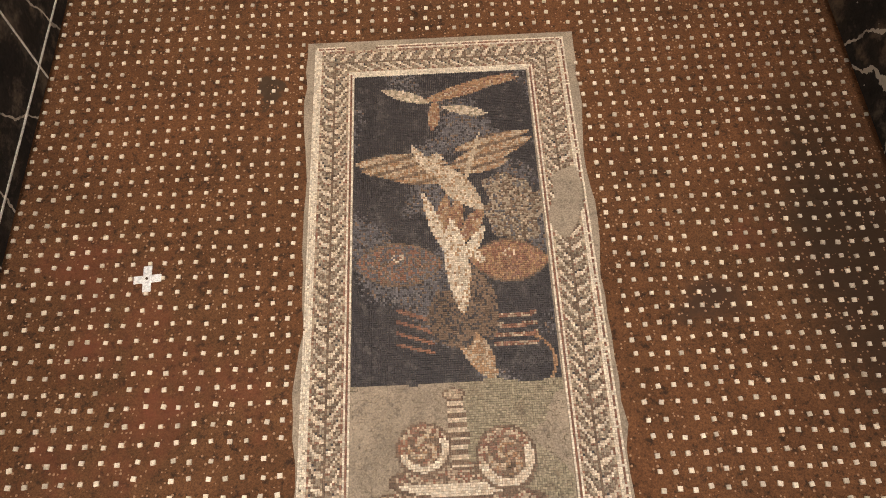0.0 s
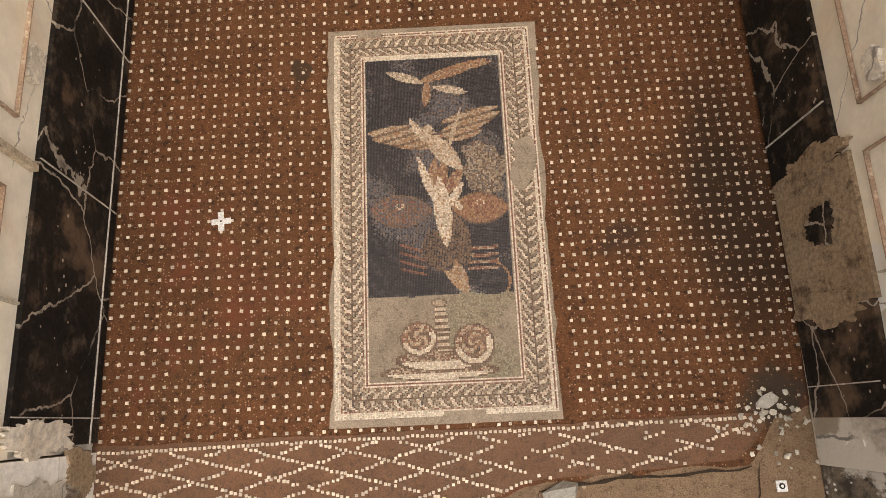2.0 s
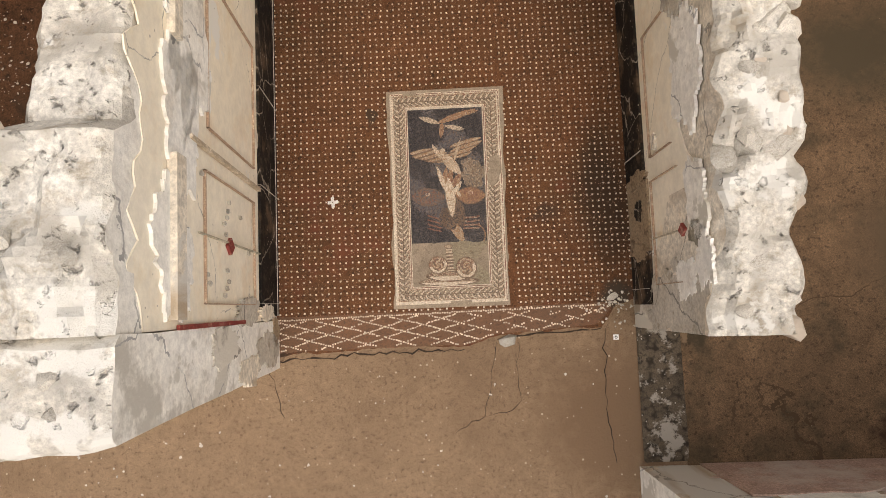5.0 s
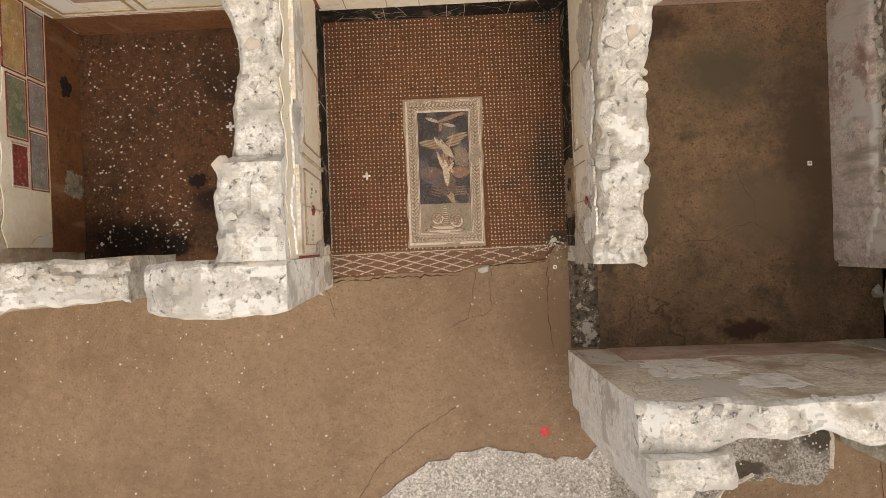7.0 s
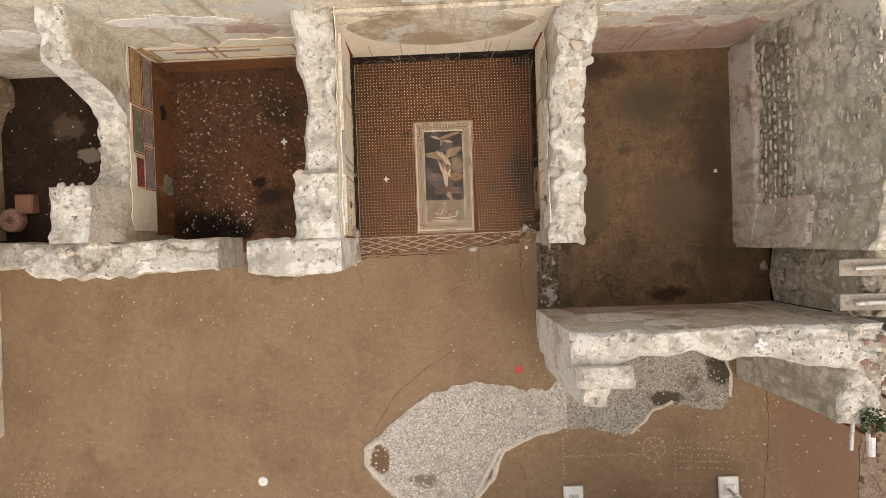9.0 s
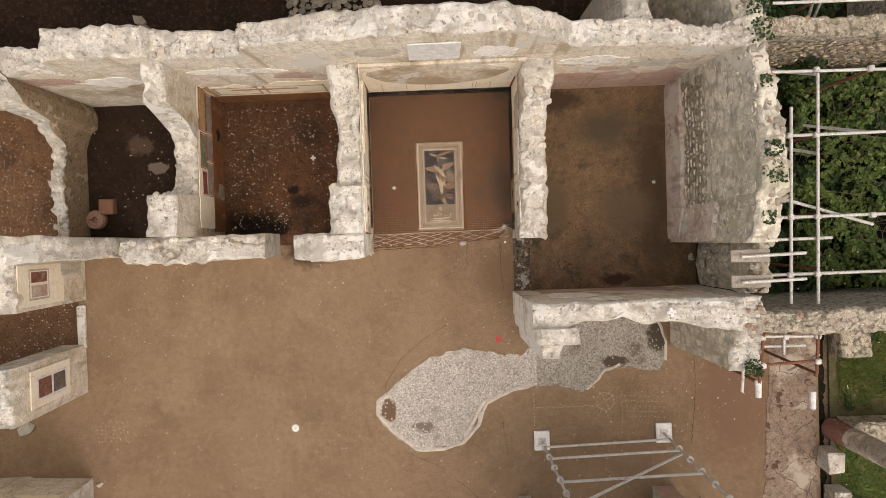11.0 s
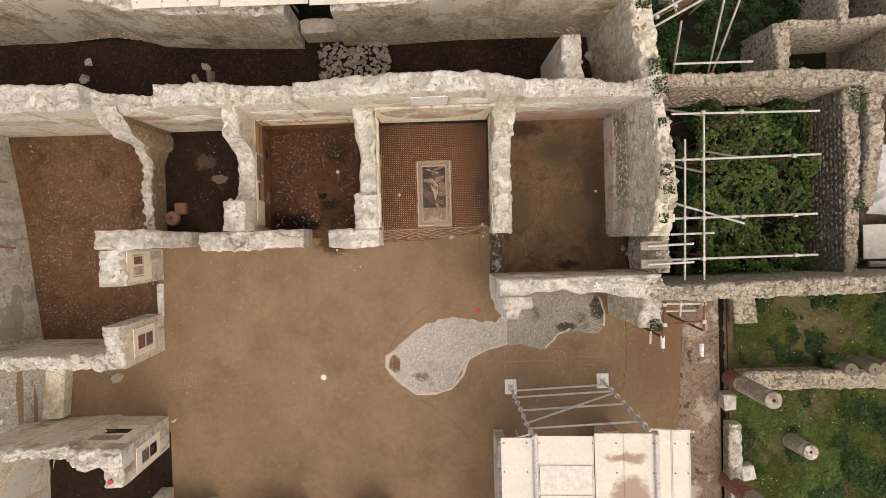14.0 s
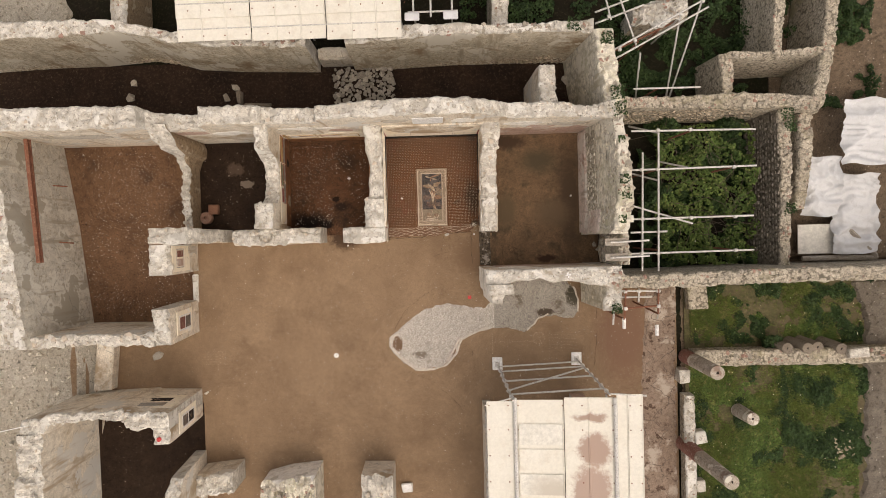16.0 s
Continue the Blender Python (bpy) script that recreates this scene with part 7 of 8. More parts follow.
hang("brace", tube_mesh("brace", (1.95, -4.42, 2.9), (4.25, -4.24, 1.0), 0.024, M_STEEL), shelter)
for x, z in ((2.02, 3.2), (4.4, 3.3)):
    hang("ledger", tube_mesh("ledger", (x, -4.45, z), (x + 0.1, -9.4, z), 0.024, M_STEEL), shelter)
hang("edge_tube", tube_mesh("edge_tube", (4.4, -4.36, 3.6), (5.3, -4.42, 3.62), 0.022, M_STEEL), shelter)
hang("edge_tube", tube_mesh("edge_tube", (1.38, -4.66, 3.36), (2.1, -4.46, 3.42), 0.02, M_STEEL), shelter)
wall_dig = wall("wall_dig_edge", "plastered masonry edge of the dig under the shelter", "y", [(-9.0, 1.42, 1.66, 1.4), (-5.35, 1.42, 1.66, 1.4)], (M_PLASTER, M_CAP, M_PLASTER), lean=(0.04, 0), seed=44, stones=3)
# flat dark sheet: the shade under the roof is put into its colour
structure("pit", box_mesh("pit", (1.75, -9.0, 0.0), (5.0, -5.9, 0.012), M_ALLEY), "soil of the dig under the shelter, its shade put into the colour", "ground")
wall_dig2 = wall("wall_dig_pier", "short plastered stub under the shelter", "y", [(-6.0, 4.0, 4.4, 0.8), (-5.2, 4.0, 4.4, 0.9)], (M_GREYRENDER, M_PINK, M_GREYRENDER), lean=(0.04, 0), seed=45, stones=2)

north_roof = thing("north_roof", (-3.4, 6.0, 0.0), "white sheet roof on props beyond the passage wall", "shelter")
for k in range(3):
    roof_sheet("roof_sheet", -6.32 + 1.95 * k, -4.40 + 1.95 * k, 4.80 - 0.04 * k, 5.42, 2.80, 2.86, north_roof, M_SHEET, ribs=3)
    roof_sheet("roof_sheet", -6.32 + 1.95 * k, -4.40 + 1.95 * k, 5.36, 9.5, 2.90, 3.2, north_roof, M_SHEET, ribs=3)
for y, z in ((5.72, 2.93), (5.84, 2.94), (5.1, 2.83)):
    hang("seam", tube_mesh("seam", (-6.32, y, z), (-0.5, y, z), 0.018, M_STEEL, sides=8), north_roof, "grey metal seam")
for k in range(11):
    screw(north_roof, -6.2 + 0.56 * k, 4.92, 2.82)
    screw(north_roof, -6.0 + 0.56 * k, 5.55, 2.92)
for x in (-6.2, -3.4, -0.65):
    for y in (5.6, 9.2):
        hang("post", tube_mesh("post", (x, y, -0.1), (x, y, 2.86), 0.024, M_STEEL), north_roof)


# ---- tube scaffolds ----
def scaffold(name, at, label, tubes, couplers=True):
    ob = thing(name, at, label, "scaffold", "tube scaffolds")
    for p0, p1, rusty in tubes:
        hang("tube", tube_mesh("tube", p0, p1, 0.026, M_RUST if rusty else M_STEEL), ob)
    return ob


Z = 2.2
yard_scaffold = scaffold("yard_scaffold", (7.0, 0.5, -0.1), "galvanised tube scaffold spanning the ivy yard",
                         [((5.69, 1.64, Z + 0.05), (5.62, -1.47, Z + 0.05), 0), ((6.11, 2.15, Z + 0.05), (6.04, -1.48, Z + 0.05), 0), ((5.42, 2.21, Z), (8.63, 2.17, Z), 0), ((5.40, 1.19, Z), (8.64, 1.22, Z), 0),
                          ((5.33, -0.10, Z), (8.54, -0.08, Z), 0), ((5.21, -1.01, Z), (8.53, -0.98, Z), 0), ((5.3, 0.30, Z - 0.1), (7.0, -0.25, Z - 0.1), 0), ((5.35, -0.45, Z), (6.3, -0.44, Z), 0),
                          ((6.92, -0.1, Z), (6.80, 0.0, -0.1), 1), ((6.94, 2.17, Z), (6.82, 2.2, -0.1), 1), ((8.05, -0.1, Z), (7.93, 0.0, -0.1), 1), ((8.05, 1.2, Z), (7.93, 1.2, -0.1), 1), ((8.05, -0.98, Z), (7.93, -0.9, -0.1), 1),
                          ((6.08, -0.93, Z), (5.98, -0.9, -0.1), 1), ((6.1, 1.2, Z), (5.98, 1.2, -0.1), 1), ((6.1, 2.15, Z), (5.6, 2.5, 1.2), 0), ((6.94, 1.2, Z), (6.4, 1.5, 1.2), 0), ((6.1, 0.9, Z), (5.6, 1.2, 1.2), 0)])
for p in ((5.66, 1.19, Z), (5.66, -0.1, Z), (5.63, -1.01, Z), (6.1, 2.21, Z), (6.08, 1.19, Z), (6.07, -0.1, Z), (6.05, -1.01, Z), (6.92, -0.1, Z), (6.94, 2.2, Z), (8.05, -0.1, Z), (8.05, 1.2, Z), (8.05, -0.98, Z)):
    clamp(yard_scaffold, (p[0], p[1], p[2] + 0.03))
south_scaffold = scaffold("corner_scaffold", (5.5, -2.4, 0.0), "tube scaffold propping the wall's corner, some tubes rusty",
                          [((4.58, -2.48, 2.2), (6.06, -2.39, 2.2), 1), ((5.05, -1.98, 2.2), (6.1, -2.0, 2.2), 0), ((5.06, -2.16, 2.1), (5.9, -2.16, 2.1), 0), ((5.18, -1.93, 2.25), (5.16, -2.75, 2.1), 1), ((6.03, -1.93, 2.25), (6.02, -2.6, 2.2), 1),
                           ((4.87, -2.5, 2.2), (4.84, -2.87, 2.2), 0), ((5.55, -1.93, 2.15), (5.53, -2.29, 2.15), 0), ((5.16, -2.75, 2.1), (5.06, -2.7, 0.0), 1), ((6.02, -2.6, 2.2), (5.92, -2.5, 0.0), 1), ((6.05, -2.3, 2.2), (6.6, -3.0, 0.05), 0)])
for x, y in ((5.16, -2.92), (6.02, -3.12)):
    hang("end_cap", tube_mesh("end_cap", (x, y + 0.2, 2.05), (x, y - 0.08, 2.05), 0.055, M_WHITE, 0.045, 10), south_scaffold, "white plastic wrapped tube end")
for p in ((5.17, -2.45, 2.22), (6.03, -2.4, 2.22), (5.17, -2.0, 2.22), (6.03, -2.0, 2.22), (5.54, -2.0, 2.2)):
    clamp(south_scaffold, p)
north_scaffold = scaffold("north_scaffold", (5.8, 4.8, 0.0), "raking tube scaffold beside the passage, galvanised and rusty tubes",
                          [((4.75, 4.25, 2.0), (7.35, 5.55, 2.3), 0), ((4.85, 4.05, 2.0), (7.45, 5.35, 2.3), 0), ((4.9, 4.45, 1.2), (6.9, 5.3, 1.4), 1), ((5.0, 5.2, 2.0), (4.75, 6.3, 2.0), 0), ((4.6, 5.15, 1.9), (5.9, 5.6, 1.9), 0), ((4.6, 5.45, 1.9), (5.5, 5.75, 1.9), 0),
                           ((5.15, 5.95, 2.1), (5.65, 4.5, 2.0), 0), ((5.7, 4.6, 2.0), (5.6, 4.6, 0.0), 1), ((6.2, 4.85, 2.1), (6.1, 4.85, 0.0), 1), ((6.7, 5.1, 2.2), (6.6, 5.1, 0.0), 0), ((7.3, 5.5, 2.2), (7.0, 3.4, 0.2), 0), ((6.75, 5.2, 2.2), (6.9, 3.3, 0.2), 0),
                           ((5.55, 3.36, 2.0), (7.3, 3.35, 2.0), 0), ((6.2, 3.36, 2.0), (6.1, 3.4, 0.0), 1), ((5.75, 4.3, 2.0), (5.95, 3.2, 0.5), 0)])
for p in ((5.6, 4.62, 2.08), (6.2, 4.95, 2.15), (6.75, 5.22, 2.22), (5.2, 4.4, 2.05), (7.3, 5.5, 2.3), (4.95, 5.3, 1.98)):
    clamp(north_scaffold, p)
back_scaffold = scaffold("back_scaffold", (0.1, 5.6, 0.0), "small dark tube scaffold behind the passage wall",
                         [((-0.35, 5.4, 2.6), (0.95, 5.4, 2.6), 0), ((-0.35, 5.75, 2.6), (0.95, 5.75, 2.6), 0), ((-0.2, 5.25, 2.65), (-0.2, 6.4, 2.65), 0), ((0.25, 5.25, 2.65), (0.25, 6.4, 2.65), 0), ((0.8, 5.25, 2.65), (0.8, 6.4, 2.65), 0), ((-0.2, 5.4, 2.6), (-0.25, 5.4, -0.1), 0), ((0.8, 5.75, 2.6), (0.75, 5.75, -0.1), 0)])
for x in (-0.25, 0.75):
    hang("foot_board", box_mesh("foot_board", (x - 0.18, 5.16, 2.66), (x + 0.2, 5.36, 2.72), M_TARP, 0.02, 0.01, 3), back_scaffold, "pale crumpled wrapping")
gutter = thing("drain_boards", (4.8, -0.9, 2.35), "grey boards with tubes laid across the broken wall", "boards")
for y in (-0.68, -1.08):
    hang("board", box_mesh("board", (4.62, y - 0.10, 2.42), (5.22, y + 0.10, 2.46), M_WOOD, 0.008, 0.006, 5), gutter)
    hang("tube", tube_mesh("tube", (4.75, y - 0.01, 2.52), (5.75, y + 0.02, 2.48), 0.026, M_STEEL), gutter)
plank = new("white_plank", box_mesh("white_plank", (5.28, -0.18, 2.24), (5.38, 0.0, 2.42), M_SHEET, 0.006, lean=(0, 0)))
tagged(plank, "short white board clamped to the scaffold tubes", "board")


# ---- garden: columns, drums and blocks ----
def column(base, top, r0, r1, label, lower=None, split=0.4, shaft_mat=None):
    """A broken column shaft with a chipped head; lower paints its foot another colour."""
    ob = thing("column", (*base, 0.0), label, "column", "garden columns")
    h = top[2]
    b, t = Vector((*base, -0.05)), Vector(top)
    sides = 22

    def shaft(name, f0, f1, mat, tag=""):
        rings = []
        for i in range(9):
            f = f0 + (f1 - f0) * i / 8
            c = b.lerp(t, f)
            rr = r0 + (r1 - r0) * f
            rings.append([c + Vector((rr * (1 + 0.03 * noise.noise(Vector((math.cos(q) * 2, math.sin(q) * 2, f * 5 + base[0])))) * math.cos(q), rr * (1 + 0.03 * noise.noise(Vector((math.sin(q) * 2, math.cos(q) * 2, f * 5)))) * math.sin(q), 0)) for q in np.arange(0, 2 * math.pi - 0.01, 2 * math.pi / sides)])
        v, fs = loft(rings)
        return hang(name, mesh(name, v, fs, mat, smooth=False), ob, tag)
    if lower:
        shaft("foot", 0, split, lower, "dull red stucco foot")
        upper = shaft("shaft", split, 1, shaft_mat or M_STUCCO)
    else:
        upper = shaft("shaft", 0, 1, shaft_mat or M_STUCCO)
    n = (t - b).normalized()
    # no hole is cut: a black disc paints the shade inside it
    hang("dowel_hole", tube_mesh("dowel_hole", t - n * 0.004, t + n * 0.004, r1 * 0.22, M_BLACK, sides=10), upper, "flat black disc for the shade in the broken top's dowel hole")
    return ob


M_REDSTUCCO = surf("faded_red_stucco", (0.28, 0.13, 0.10), (0.22, 0.1, 0.075), (0.36, 0.26, 0.21), 3, 16, 0.9, 0.3)
column((7.43, -4.15), (7.61, -4.24, 2.0), 0.21, 0.19, "broken stuccoed column with a dull red foot at the garden corner", M_REDSTUCCO, 0.3)
column((8.93, -5.79), (9.05, -5.85, 0.72), 0.20, 0.18, "short weathered column stump standing in the grass")
column((7.27, -6.72), (7.70, -6.95, 2.6), 0.21, 0.19, "tall broken stuccoed column with a red foot beside the kerb", M_REDSTUCCO, 0.42)
for x, y, h in ((10.1, -3.87, 0.62), (10.68, -3.88, 0.60), (10.98, -3.86, 0.55), (11.6, -3.9, 0.64)):
    column((x - 0.24, y + 0.10), (x, y, h), 0.17, 0.155, "dark weathered tufa column stump standing beside the low garden wall", None, shaft_mat=M_TUFA)


def block(x, y, sx, sy, h, label, z=0.0, mat=None, seed=1, turn=0):
    ob = new("stone_block", box_mesh("stone_block", (-sx / 2, -sy / 2, 0), (sx / 2, sy / 2, h), mat or M_CAP, 0.03, 0.018, seed))
    ob.matrix_basis = pose(x, y, z, 0, 0, turn)
    return tagged(ob, label, "stone block", "pale blocks")


block(7.25, -4.66, 0.30, 0.40, 0.45, "pale squared stone block beside the garden column", seed=2)
block(7.72, -6.5, 0.34, 0.36, 0.40, "pale rounded stone block in the grass by the kerb", -0.1, seed=3, turn=8)
block(7.72, -7.95, 0.26, 0.34, 0.35, "pale stone block in the grass by the kerb", -0.1, seed=4)
block(12.02, -4.0, 0.55, 0.28, 0.22, "whitish stone block lying on the low garden wall", 0.56, seed=5, turn=6)
block(-0.95, -7.95, 0.32, 0.28, 0.12, "small white box lid on the soil", 0.0, M_WHITE, 6, 5)
block(7.7, -2.35, 0.55, 0.75, 0.45, "mossy masonry stump at the garden's corner", -0.1, M_MORTAR, 7, 5)


# ---- covered trench ----
def tarp(name, x0, x1, y0, y1, hfun, label, seed):
    n = 44
    rings = []
    for i in range(n + 1):
        row = []
        for j in range(n + 1):
            x, y = x0 + (x1 - x0) * i / n, y0 + (y1 - y0) * j / n
            e = 0.12 * noise.noise(Vector((x * 1.3, y * 1.3, seed)))
            w = Vector((x * 1.1 + 0.5 * noise.noise(Vector((x, y, seed))), y * 2.3, seed))
            fold = (0.5 - abs(noise.noise(w))) * 0.34 + (0.5 - abs(noise.noise(w * 2.3))) * 0.20 + abs(noise.noise(w * 5.5)) * 0.05
            row.append((x + e * 0.8, y + 0.12 * noise.noise(Vector((y * 1.5, x * 1.5, seed + 4))), hfun(x, y) + fold))
        rings.append(row)
    v, f = loft(rings, closed=False, caps=False)
    ob = thing(name, ((x0 + x1) / 2, (y0 + y1) / 2, 0.0), label, "tarpaulin", "white tarpaulins")
    hang("cloth", mesh(name, v, f, M_TARP, smooth=True), ob)
    return ob


tarp("tarpaulin", 10.45, 11.45, -0.1, 1.55, lambda x, y: 0.85 + 0.15 * (y - 0.5), "creased white tarpaulin spread over the trench edge", 3)
tarp("tarpaulin", 11.3, 12.7, -1.2, 1.05, lambda x, y: 0.72 - 0.16 * (x - 11.3), "creased white tarpaulin hanging down the trench side", 6)
tarp("tarpaulin", 11.4, 14.0, 1.25, 3.0, lambda x, y: 1.0 + 0.1 * (y - 1.2), "bulky folded white tarpaulin", 9)
panel_board = new("grey_board", box_mesh("grey_board", (10.42, -1.18, 0.62), (11.85, -0.35, 0.66), M_GREYSHEET, 0.006, 0.01, 4))
tagged(panel_board, "large grey board lying over the trench", "board")
for (a0, a1) in (((11.75, -0.45, 0.72), (12.65, -1.28, 0.55)), ((10.5, -1.3, 0.7), (12.7, -1.32, 0.5))):
    ob = new("timber", tube_mesh("timber", a0, a1, 0.07, M_WOOD, sides=4))
    tagged(ob, "weathered timber edging the covered trench", "timber", "trench timbers")
structure("trench_bank", box_mesh("trench_bank", (10.4, -1.35, -0.06), (14.5, 3.2, 0.22), M_SOIL, 0.1, 0.05, 5), "soil bank under the covered trench", "ground")
bank("spoil_bank", 10.8, 17.0, 3.0, 9.8, 0.15, 0.16, M_SOIL, "uneven bank of brown soil", 45)


# ---- plants ----
M_CLOVER = surf("clover_leaf", (0.100, 0.145, 0.034), (0.052, 0.090, 0.022), (0.17, 0.185, 0.06), 1.0, 6, 0.7, 0.0, island=True, spec=0.2)

def leaves(name, count, area, height, size, mat, seed, gap=-0.15, clump=1.1):
    """Many small folded leaves, thick where the noise is high."""
    r = np.random.default_rng(seed)
    V, F = [], []
    tries = 0
    while len(F) < count * 2 and tries < count * 12:
        tries += 1
        x, y = r.uniform(area[0], area[1]), r.uniform(area[2], area[3])
        d = noise.noise(Vector((x * clump, y * clump, seed))) + 0.4 * noise.noise(Vector((x * 3.7, y * 3.7, seed)))
        if d < gap:
            continue
        z = height[0] + (height[1] - height[0]) * min(1, max(0, (d - gap) * 1.1)) * r.uniform(0.35, 1.0)
        s, q = size * r.uniform(0.6, 1.3), r.uniform(0, 6.3)
        m = Euler((r.uniform(-0.7, 0.7), r.uniform(-0.7, 0.7), q)).to_matrix()
        b = len(V)
        for p in ((-0.5, 0, 0.0), (0, -0.42, 0.12), (0.62, 0, 0.0), (0, 0.42, 0.12)):
            w = m @ Vector(p) * s
            V.append((x + w.x, y + w.y, z + w.z))
        F += [(b, b + 1, b + 2), (b, b + 2, b + 3)]
    return mesh(name, V, F, mat)


def stems(name, area, n, height, seed, mat):
    r = np.random.default_rng(seed)
    V, F = [], []
    for _ in range(n):
        p = Vector((r.uniform(area[0], area[1]), r.uniform(area[2], area[3]), r.uniform(0, height)))
        d = Vector(r.normal(size=3) * (1, 1, 0.35)).normalized()
        for k in range(6):
            q = p + d * 0.16
            d = (d + Vector(r.normal(size=3) * 0.3)).normalized()
            s = d.orthogonal().normalized() * 0.006
            t = d.cross(s).normalized() * 0.006
            b = len(V)
            V += [p + s, p - s * 0.5 + t, p - s * 0.5 - t, q + s, q - s * 0.5 + t, q - s * 0.5 - t]
            F += [(b, b + 1, b + 4, b + 3), (b + 1, b + 2, b + 5, b + 4), (b + 2, b, b + 3, b + 5)]
            p = q
    return mesh(name, V, F, mat)


tagged(new("ivy", leaves("ivy", 15000, (6.1, 9.5, -1.45, 2.75), (0.0, 1.2), 0.10, M_LEAF, 3, -0.05)), "dense dark green ivy filling the yard under the scaffold", "ivy", kind="stuff")
tagged(new("ivy", leaves("ivy", 4800, (6.5, 9.3, -1.4, 2.6), (0.3, 1.35), 0.095, M_CLOVER, 23, -0.22, 1.6)), "brighter green ivy clumps reaching up to the scaffold tubes", "ivy", kind="stuff")
tagged(new("bare_twigs", stems("bare_twigs", (6.4, 9.3, -1.3, 2.7), 110, 1.4, 4, M_TWIG)), "thin bare twigs among the ivy", "twigs", kind="stuff")
tagged(new("undergrowth", leaves("undergrowth", 16000, (1.0, 11.0, 5.1, 8.5), (-0.1, 1.2), 0.08, M_LEAF, 5, -0.2)), "dark green undergrowth beyond the passage wall", "undergrowth", kind="stuff")
tagged(new("undergrowth", leaves("undergrowth", 6000, (5.3, 9.3, 3.2, 5.2), (-0.1, 0.7), 0.08, M_LEAF, 6, -0.05)), "dark green undergrowth in the north yard", "undergrowth", kind="stuff")
tagged(new("shrubs", leaves("shrubs", 9000, (10.9, 12.8, 3.0, 8.0), (0.2, 1.1), 0.08, M_LEAF, 7, 0.0, 0.8)), "ragged green shrubs on the soil bank", "shrub", kind="stuff")


def grass(name, count, area, size, seed, gap, label):
    r = np.random.default_rng(seed)
    V, F = [], []
    tries = 0
    while len(F) < count and tries < count * 10:
        tries += 1
        x, y = r.uniform(area[0], area[1]), r.uniform(area[2], area[3])
        d = noise.noise(Vector((x * 0.8, y * 0.8, seed))) + 0.5 * noise.noise(Vector((x * 2.9, y * 2.9, seed)))
        d += 0.5 * noise.noise(Vector((x * 7.5, y * 7.5, seed)))
        if r.random() > min(1.0, max(0.03, (d - gap + 0.45) / 1.0)) ** 1.6:
            continue
        s, q = size * r.uniform(0.5, 1.3), r.uniform(0, 6.3)
        dx, dy = math.cos(q), math.sin(q)
        b = len(V)
        w = 0.011
        V += [(x - dy * w, y + dx * w, -0.11), (x + dy * w, y - dx * w, -0.11), (x + dx * s * 0.75, y + dy * s * 0.75, -0.1 + s * 0.7)]
        F.append((b, b + 1, b + 2))
    return tagged(new(name, mesh(name, V, F, M_BLADE)), label, "grass", kind="stuff")


grass("grass", 60000, (7.55, 12.4, -9.2, -4.4), 0.10, 8, -0.05, "patchy green grass of the garden")
grass("grass", 15000, (7.6, 13.4, -3.9, -1.95), 0.10, 9, 0.22, "thin grass on bare soil beside the rubble wall")
tagged(new("ground_cover", leaves("ground_cover", 16000, (7.55, 12.4, -9.2, -4.45), (-0.10, 0.05), 0.07, M_CLOVER, 18, 0.02, 0.7)), "low bright green clover and weeds among the garden grass", "weeds", kind="stuff")
tagged(new("ground_cover", leaves("ground_cover", 4500, (7.6, 13.4, -3.85, -1.95), (-0.10, 0.05), 0.07, M_CLOVER, 19, 0.22, 0.7)), "low green weeds beside the rubble wall", "weeds", kind="stuff")
tagged(new("ground_cover", leaves("ground_cover", 9000, (7.55, 12.5, -9.2, -4.45), (-0.10, 0.07), 0.085, M_LEAF, 28, 0.12, 1.6)), "darker green weed clumps among the garden grass", "weeds", kind="stuff")
tagged(new("ground_cover", leaves("ground_cover", 9000, (10.2, 12.7, -7.2, -4.4), (-0.10, 0.10), 0.09, M_LEAF, 33, -0.12, 1.1)), "dark green weeds along the garden's far side", "weeds", kind="stuff")
tagged(new("ground_cover", leaves("ground_cover", 5000, (7.7, 13.0, -3.8, -1.95), (-0.10, 0.10), 0.085, M_LEAF, 34, 0.05, 1.2)), "dark green weeds beside the rubble wall", "weeds", kind="stuff")
tagged(new("shrubs", leaves("shrubs", 700, (9.6, 10.05, -3.9, -3.55), (-0.1, 0.5), 0.06, M_LEAF, 29, -0.9)), "small dark bush beside the low garden wall", "shrub", kind="stuff")
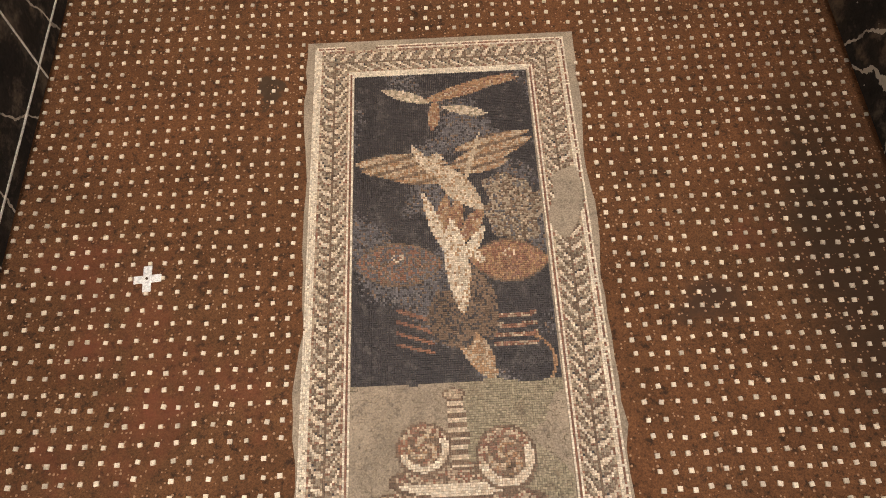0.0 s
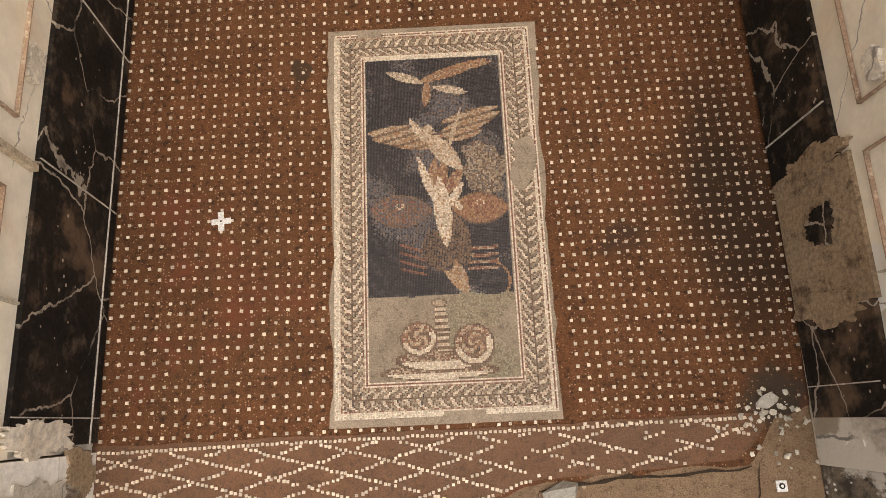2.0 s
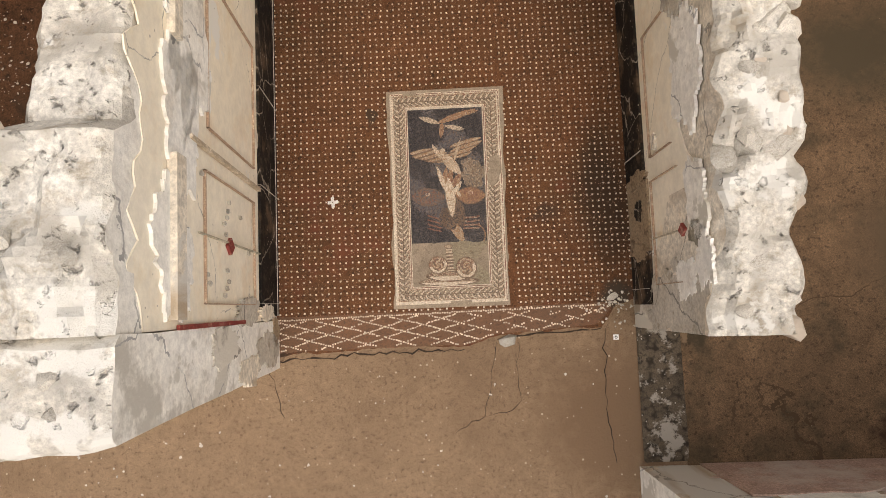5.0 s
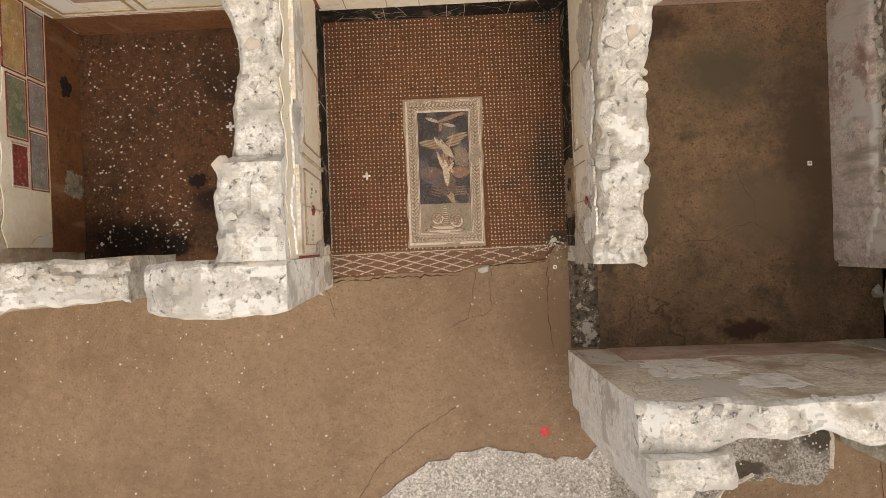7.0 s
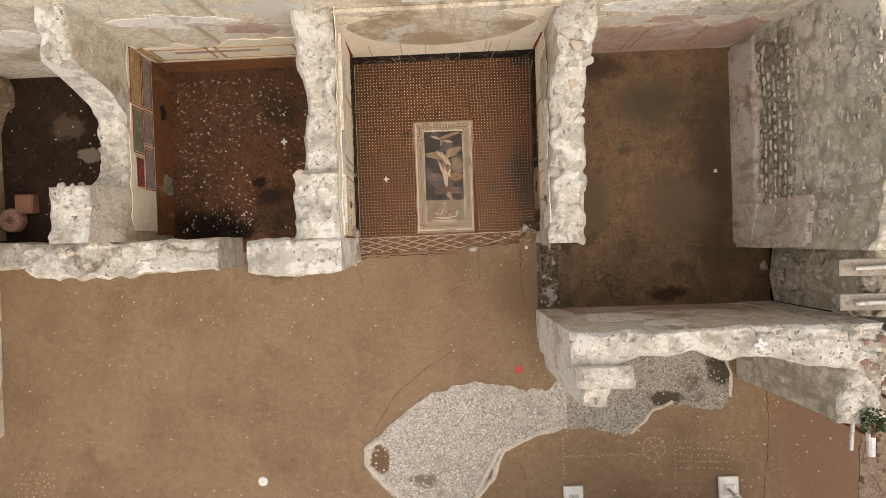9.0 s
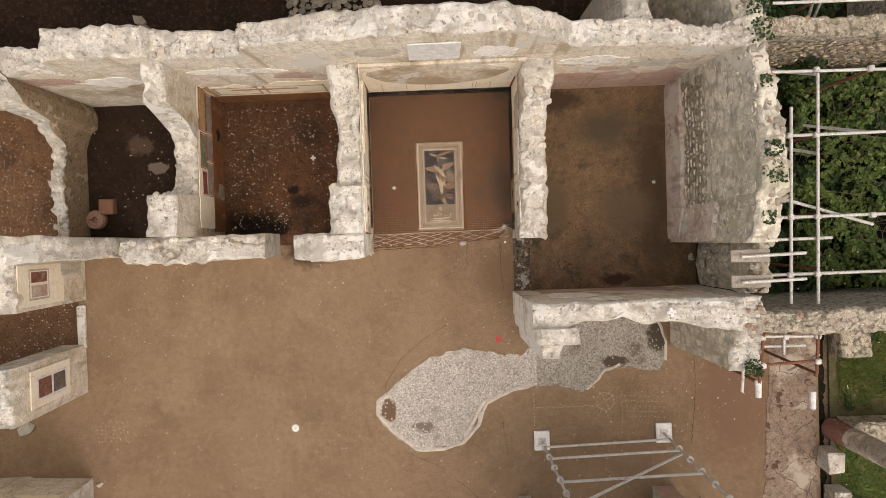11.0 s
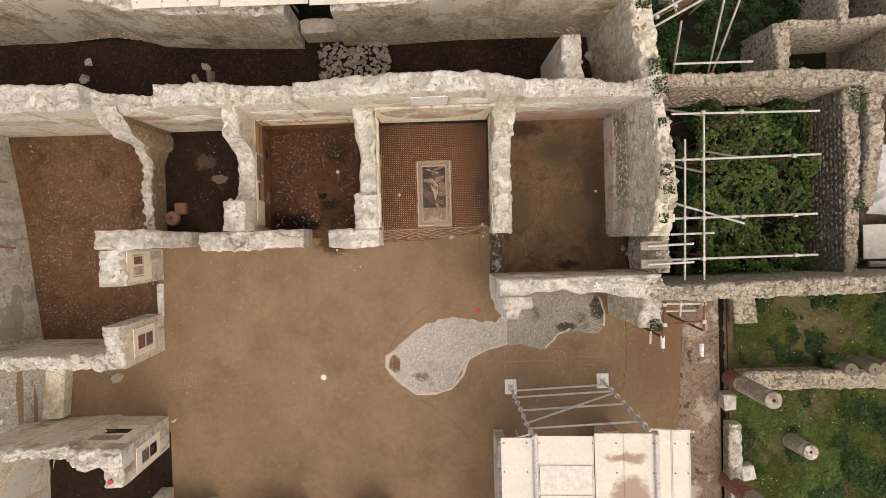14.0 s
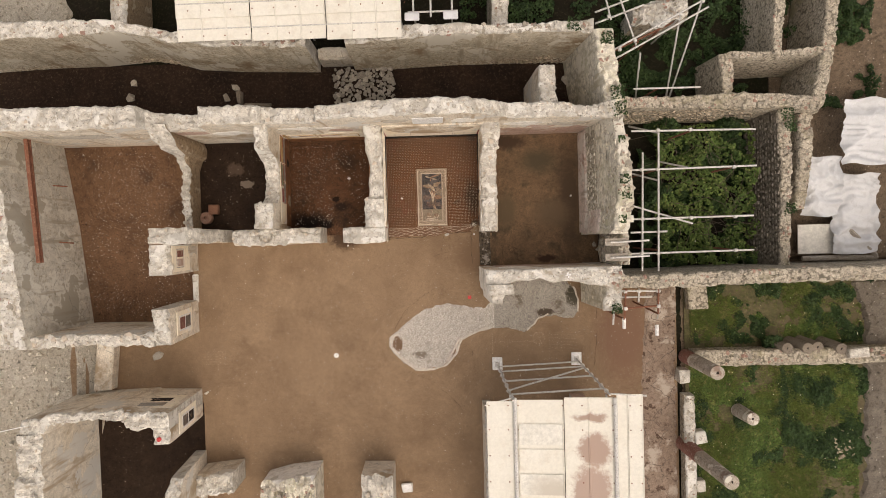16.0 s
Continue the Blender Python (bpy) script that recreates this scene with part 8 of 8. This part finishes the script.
# weeds on the wall tops
r = np.random.default_rng(15)
for x, y, z, s in ((4.95, 3.1, 2.85, 0.35), (4.98, 2.7, 2.8, 0.4), (5.0, 1.9, 2.9, 0.2), (5.02, 0.9, 3.1, 0.25), (5.0, 0.55, 3.1, 0.3), (4.95, -0.1, 3.0, 0.2), (4.85, -2.4, 2.55, 0.25), (9.75, 0.1, 1.6, 0.3), (9.7, 2.6, 1.65, 0.35), (4.7, 4.5, 2.8, 0.3), (3.9, 4.9, 2.75, 0.35), (9.8, 2.3, 1.6, 0.3)):
    me = leaves("weed", 90, (x - s / 2, x + s / 2, y - s / 2, y + s / 2), (z - 0.03, z + 0.12), 0.05, M_LEAF, int(abs(x * 17 + y * 13)), -0.9)
    tagged(new("weed", me), "small green weed rooted in the wall top", "weed", "wall weeds")
flowers = []
for _ in range(150):
    x, y = (r.uniform(6.5, 9.3), r.uniform(-1.4, -0.7)) if r.random() < 0.35 else (r.uniform(7.6, 12.5), r.uniform(-9, -2.0))
    flowers.append((x, y, r.uniform(-0.06, 0.05) if x > 7.6 and y < -1.9 else r.uniform(0.1, 0.9)))
tagged(new("wild_flowers", joined_stones("wild_flowers", flowers, [(0.035, 0.035, 0.02)] * len(flowers), M_FLOWER, r)), "tiny white and yellow wild flowers", "flowers", kind="stuff")
places = [(11.85 + r.normal() * 0.22, -6.9 + r.normal() * 0.2, -0.08 + r.uniform(0, 0.06)) for _ in range(90)]
garden_heap = thing("rubble_heap", (11.85, -6.9, -0.1), "small heap of grey rubble lying in the garden grass", "rubble")
tagged(hang("loose_rubble", joined_stones("loose_rubble", places, [(q, q * 0.8, q * 0.6) for q in r.uniform(0.05, 0.16, len(places))], M_RUBBLEJ, r), garden_heap), kind="stuff")
rubble_west = thing("rubble_heap", (-12.0, -6.0, -0.1), "loose stones and rubble outside the west wall", "rubble")
places = [(r.uniform(-13.5, -10.9), r.uniform(-8.6, -3.2), r.uniform(-0.12, 0.12)) for _ in range(260)]
tagged(hang("loose_rubble", joined_stones("loose_rubble", places, [(s, s * 0.8, s * 0.6) for s in r.uniform(0.05, 0.2, len(places))], M_RUBBLEPALE, r), rubble_west), kind="stuff")
cable = new("white_cable", tube_mesh("white_cable", (-13.0, -5.6, 2.9), (-10.6, -5.1, 3.02), 0.012, M_WHITE, sides=6))
tagged(cable, "thin white cable stretched to the wall top", "cable")
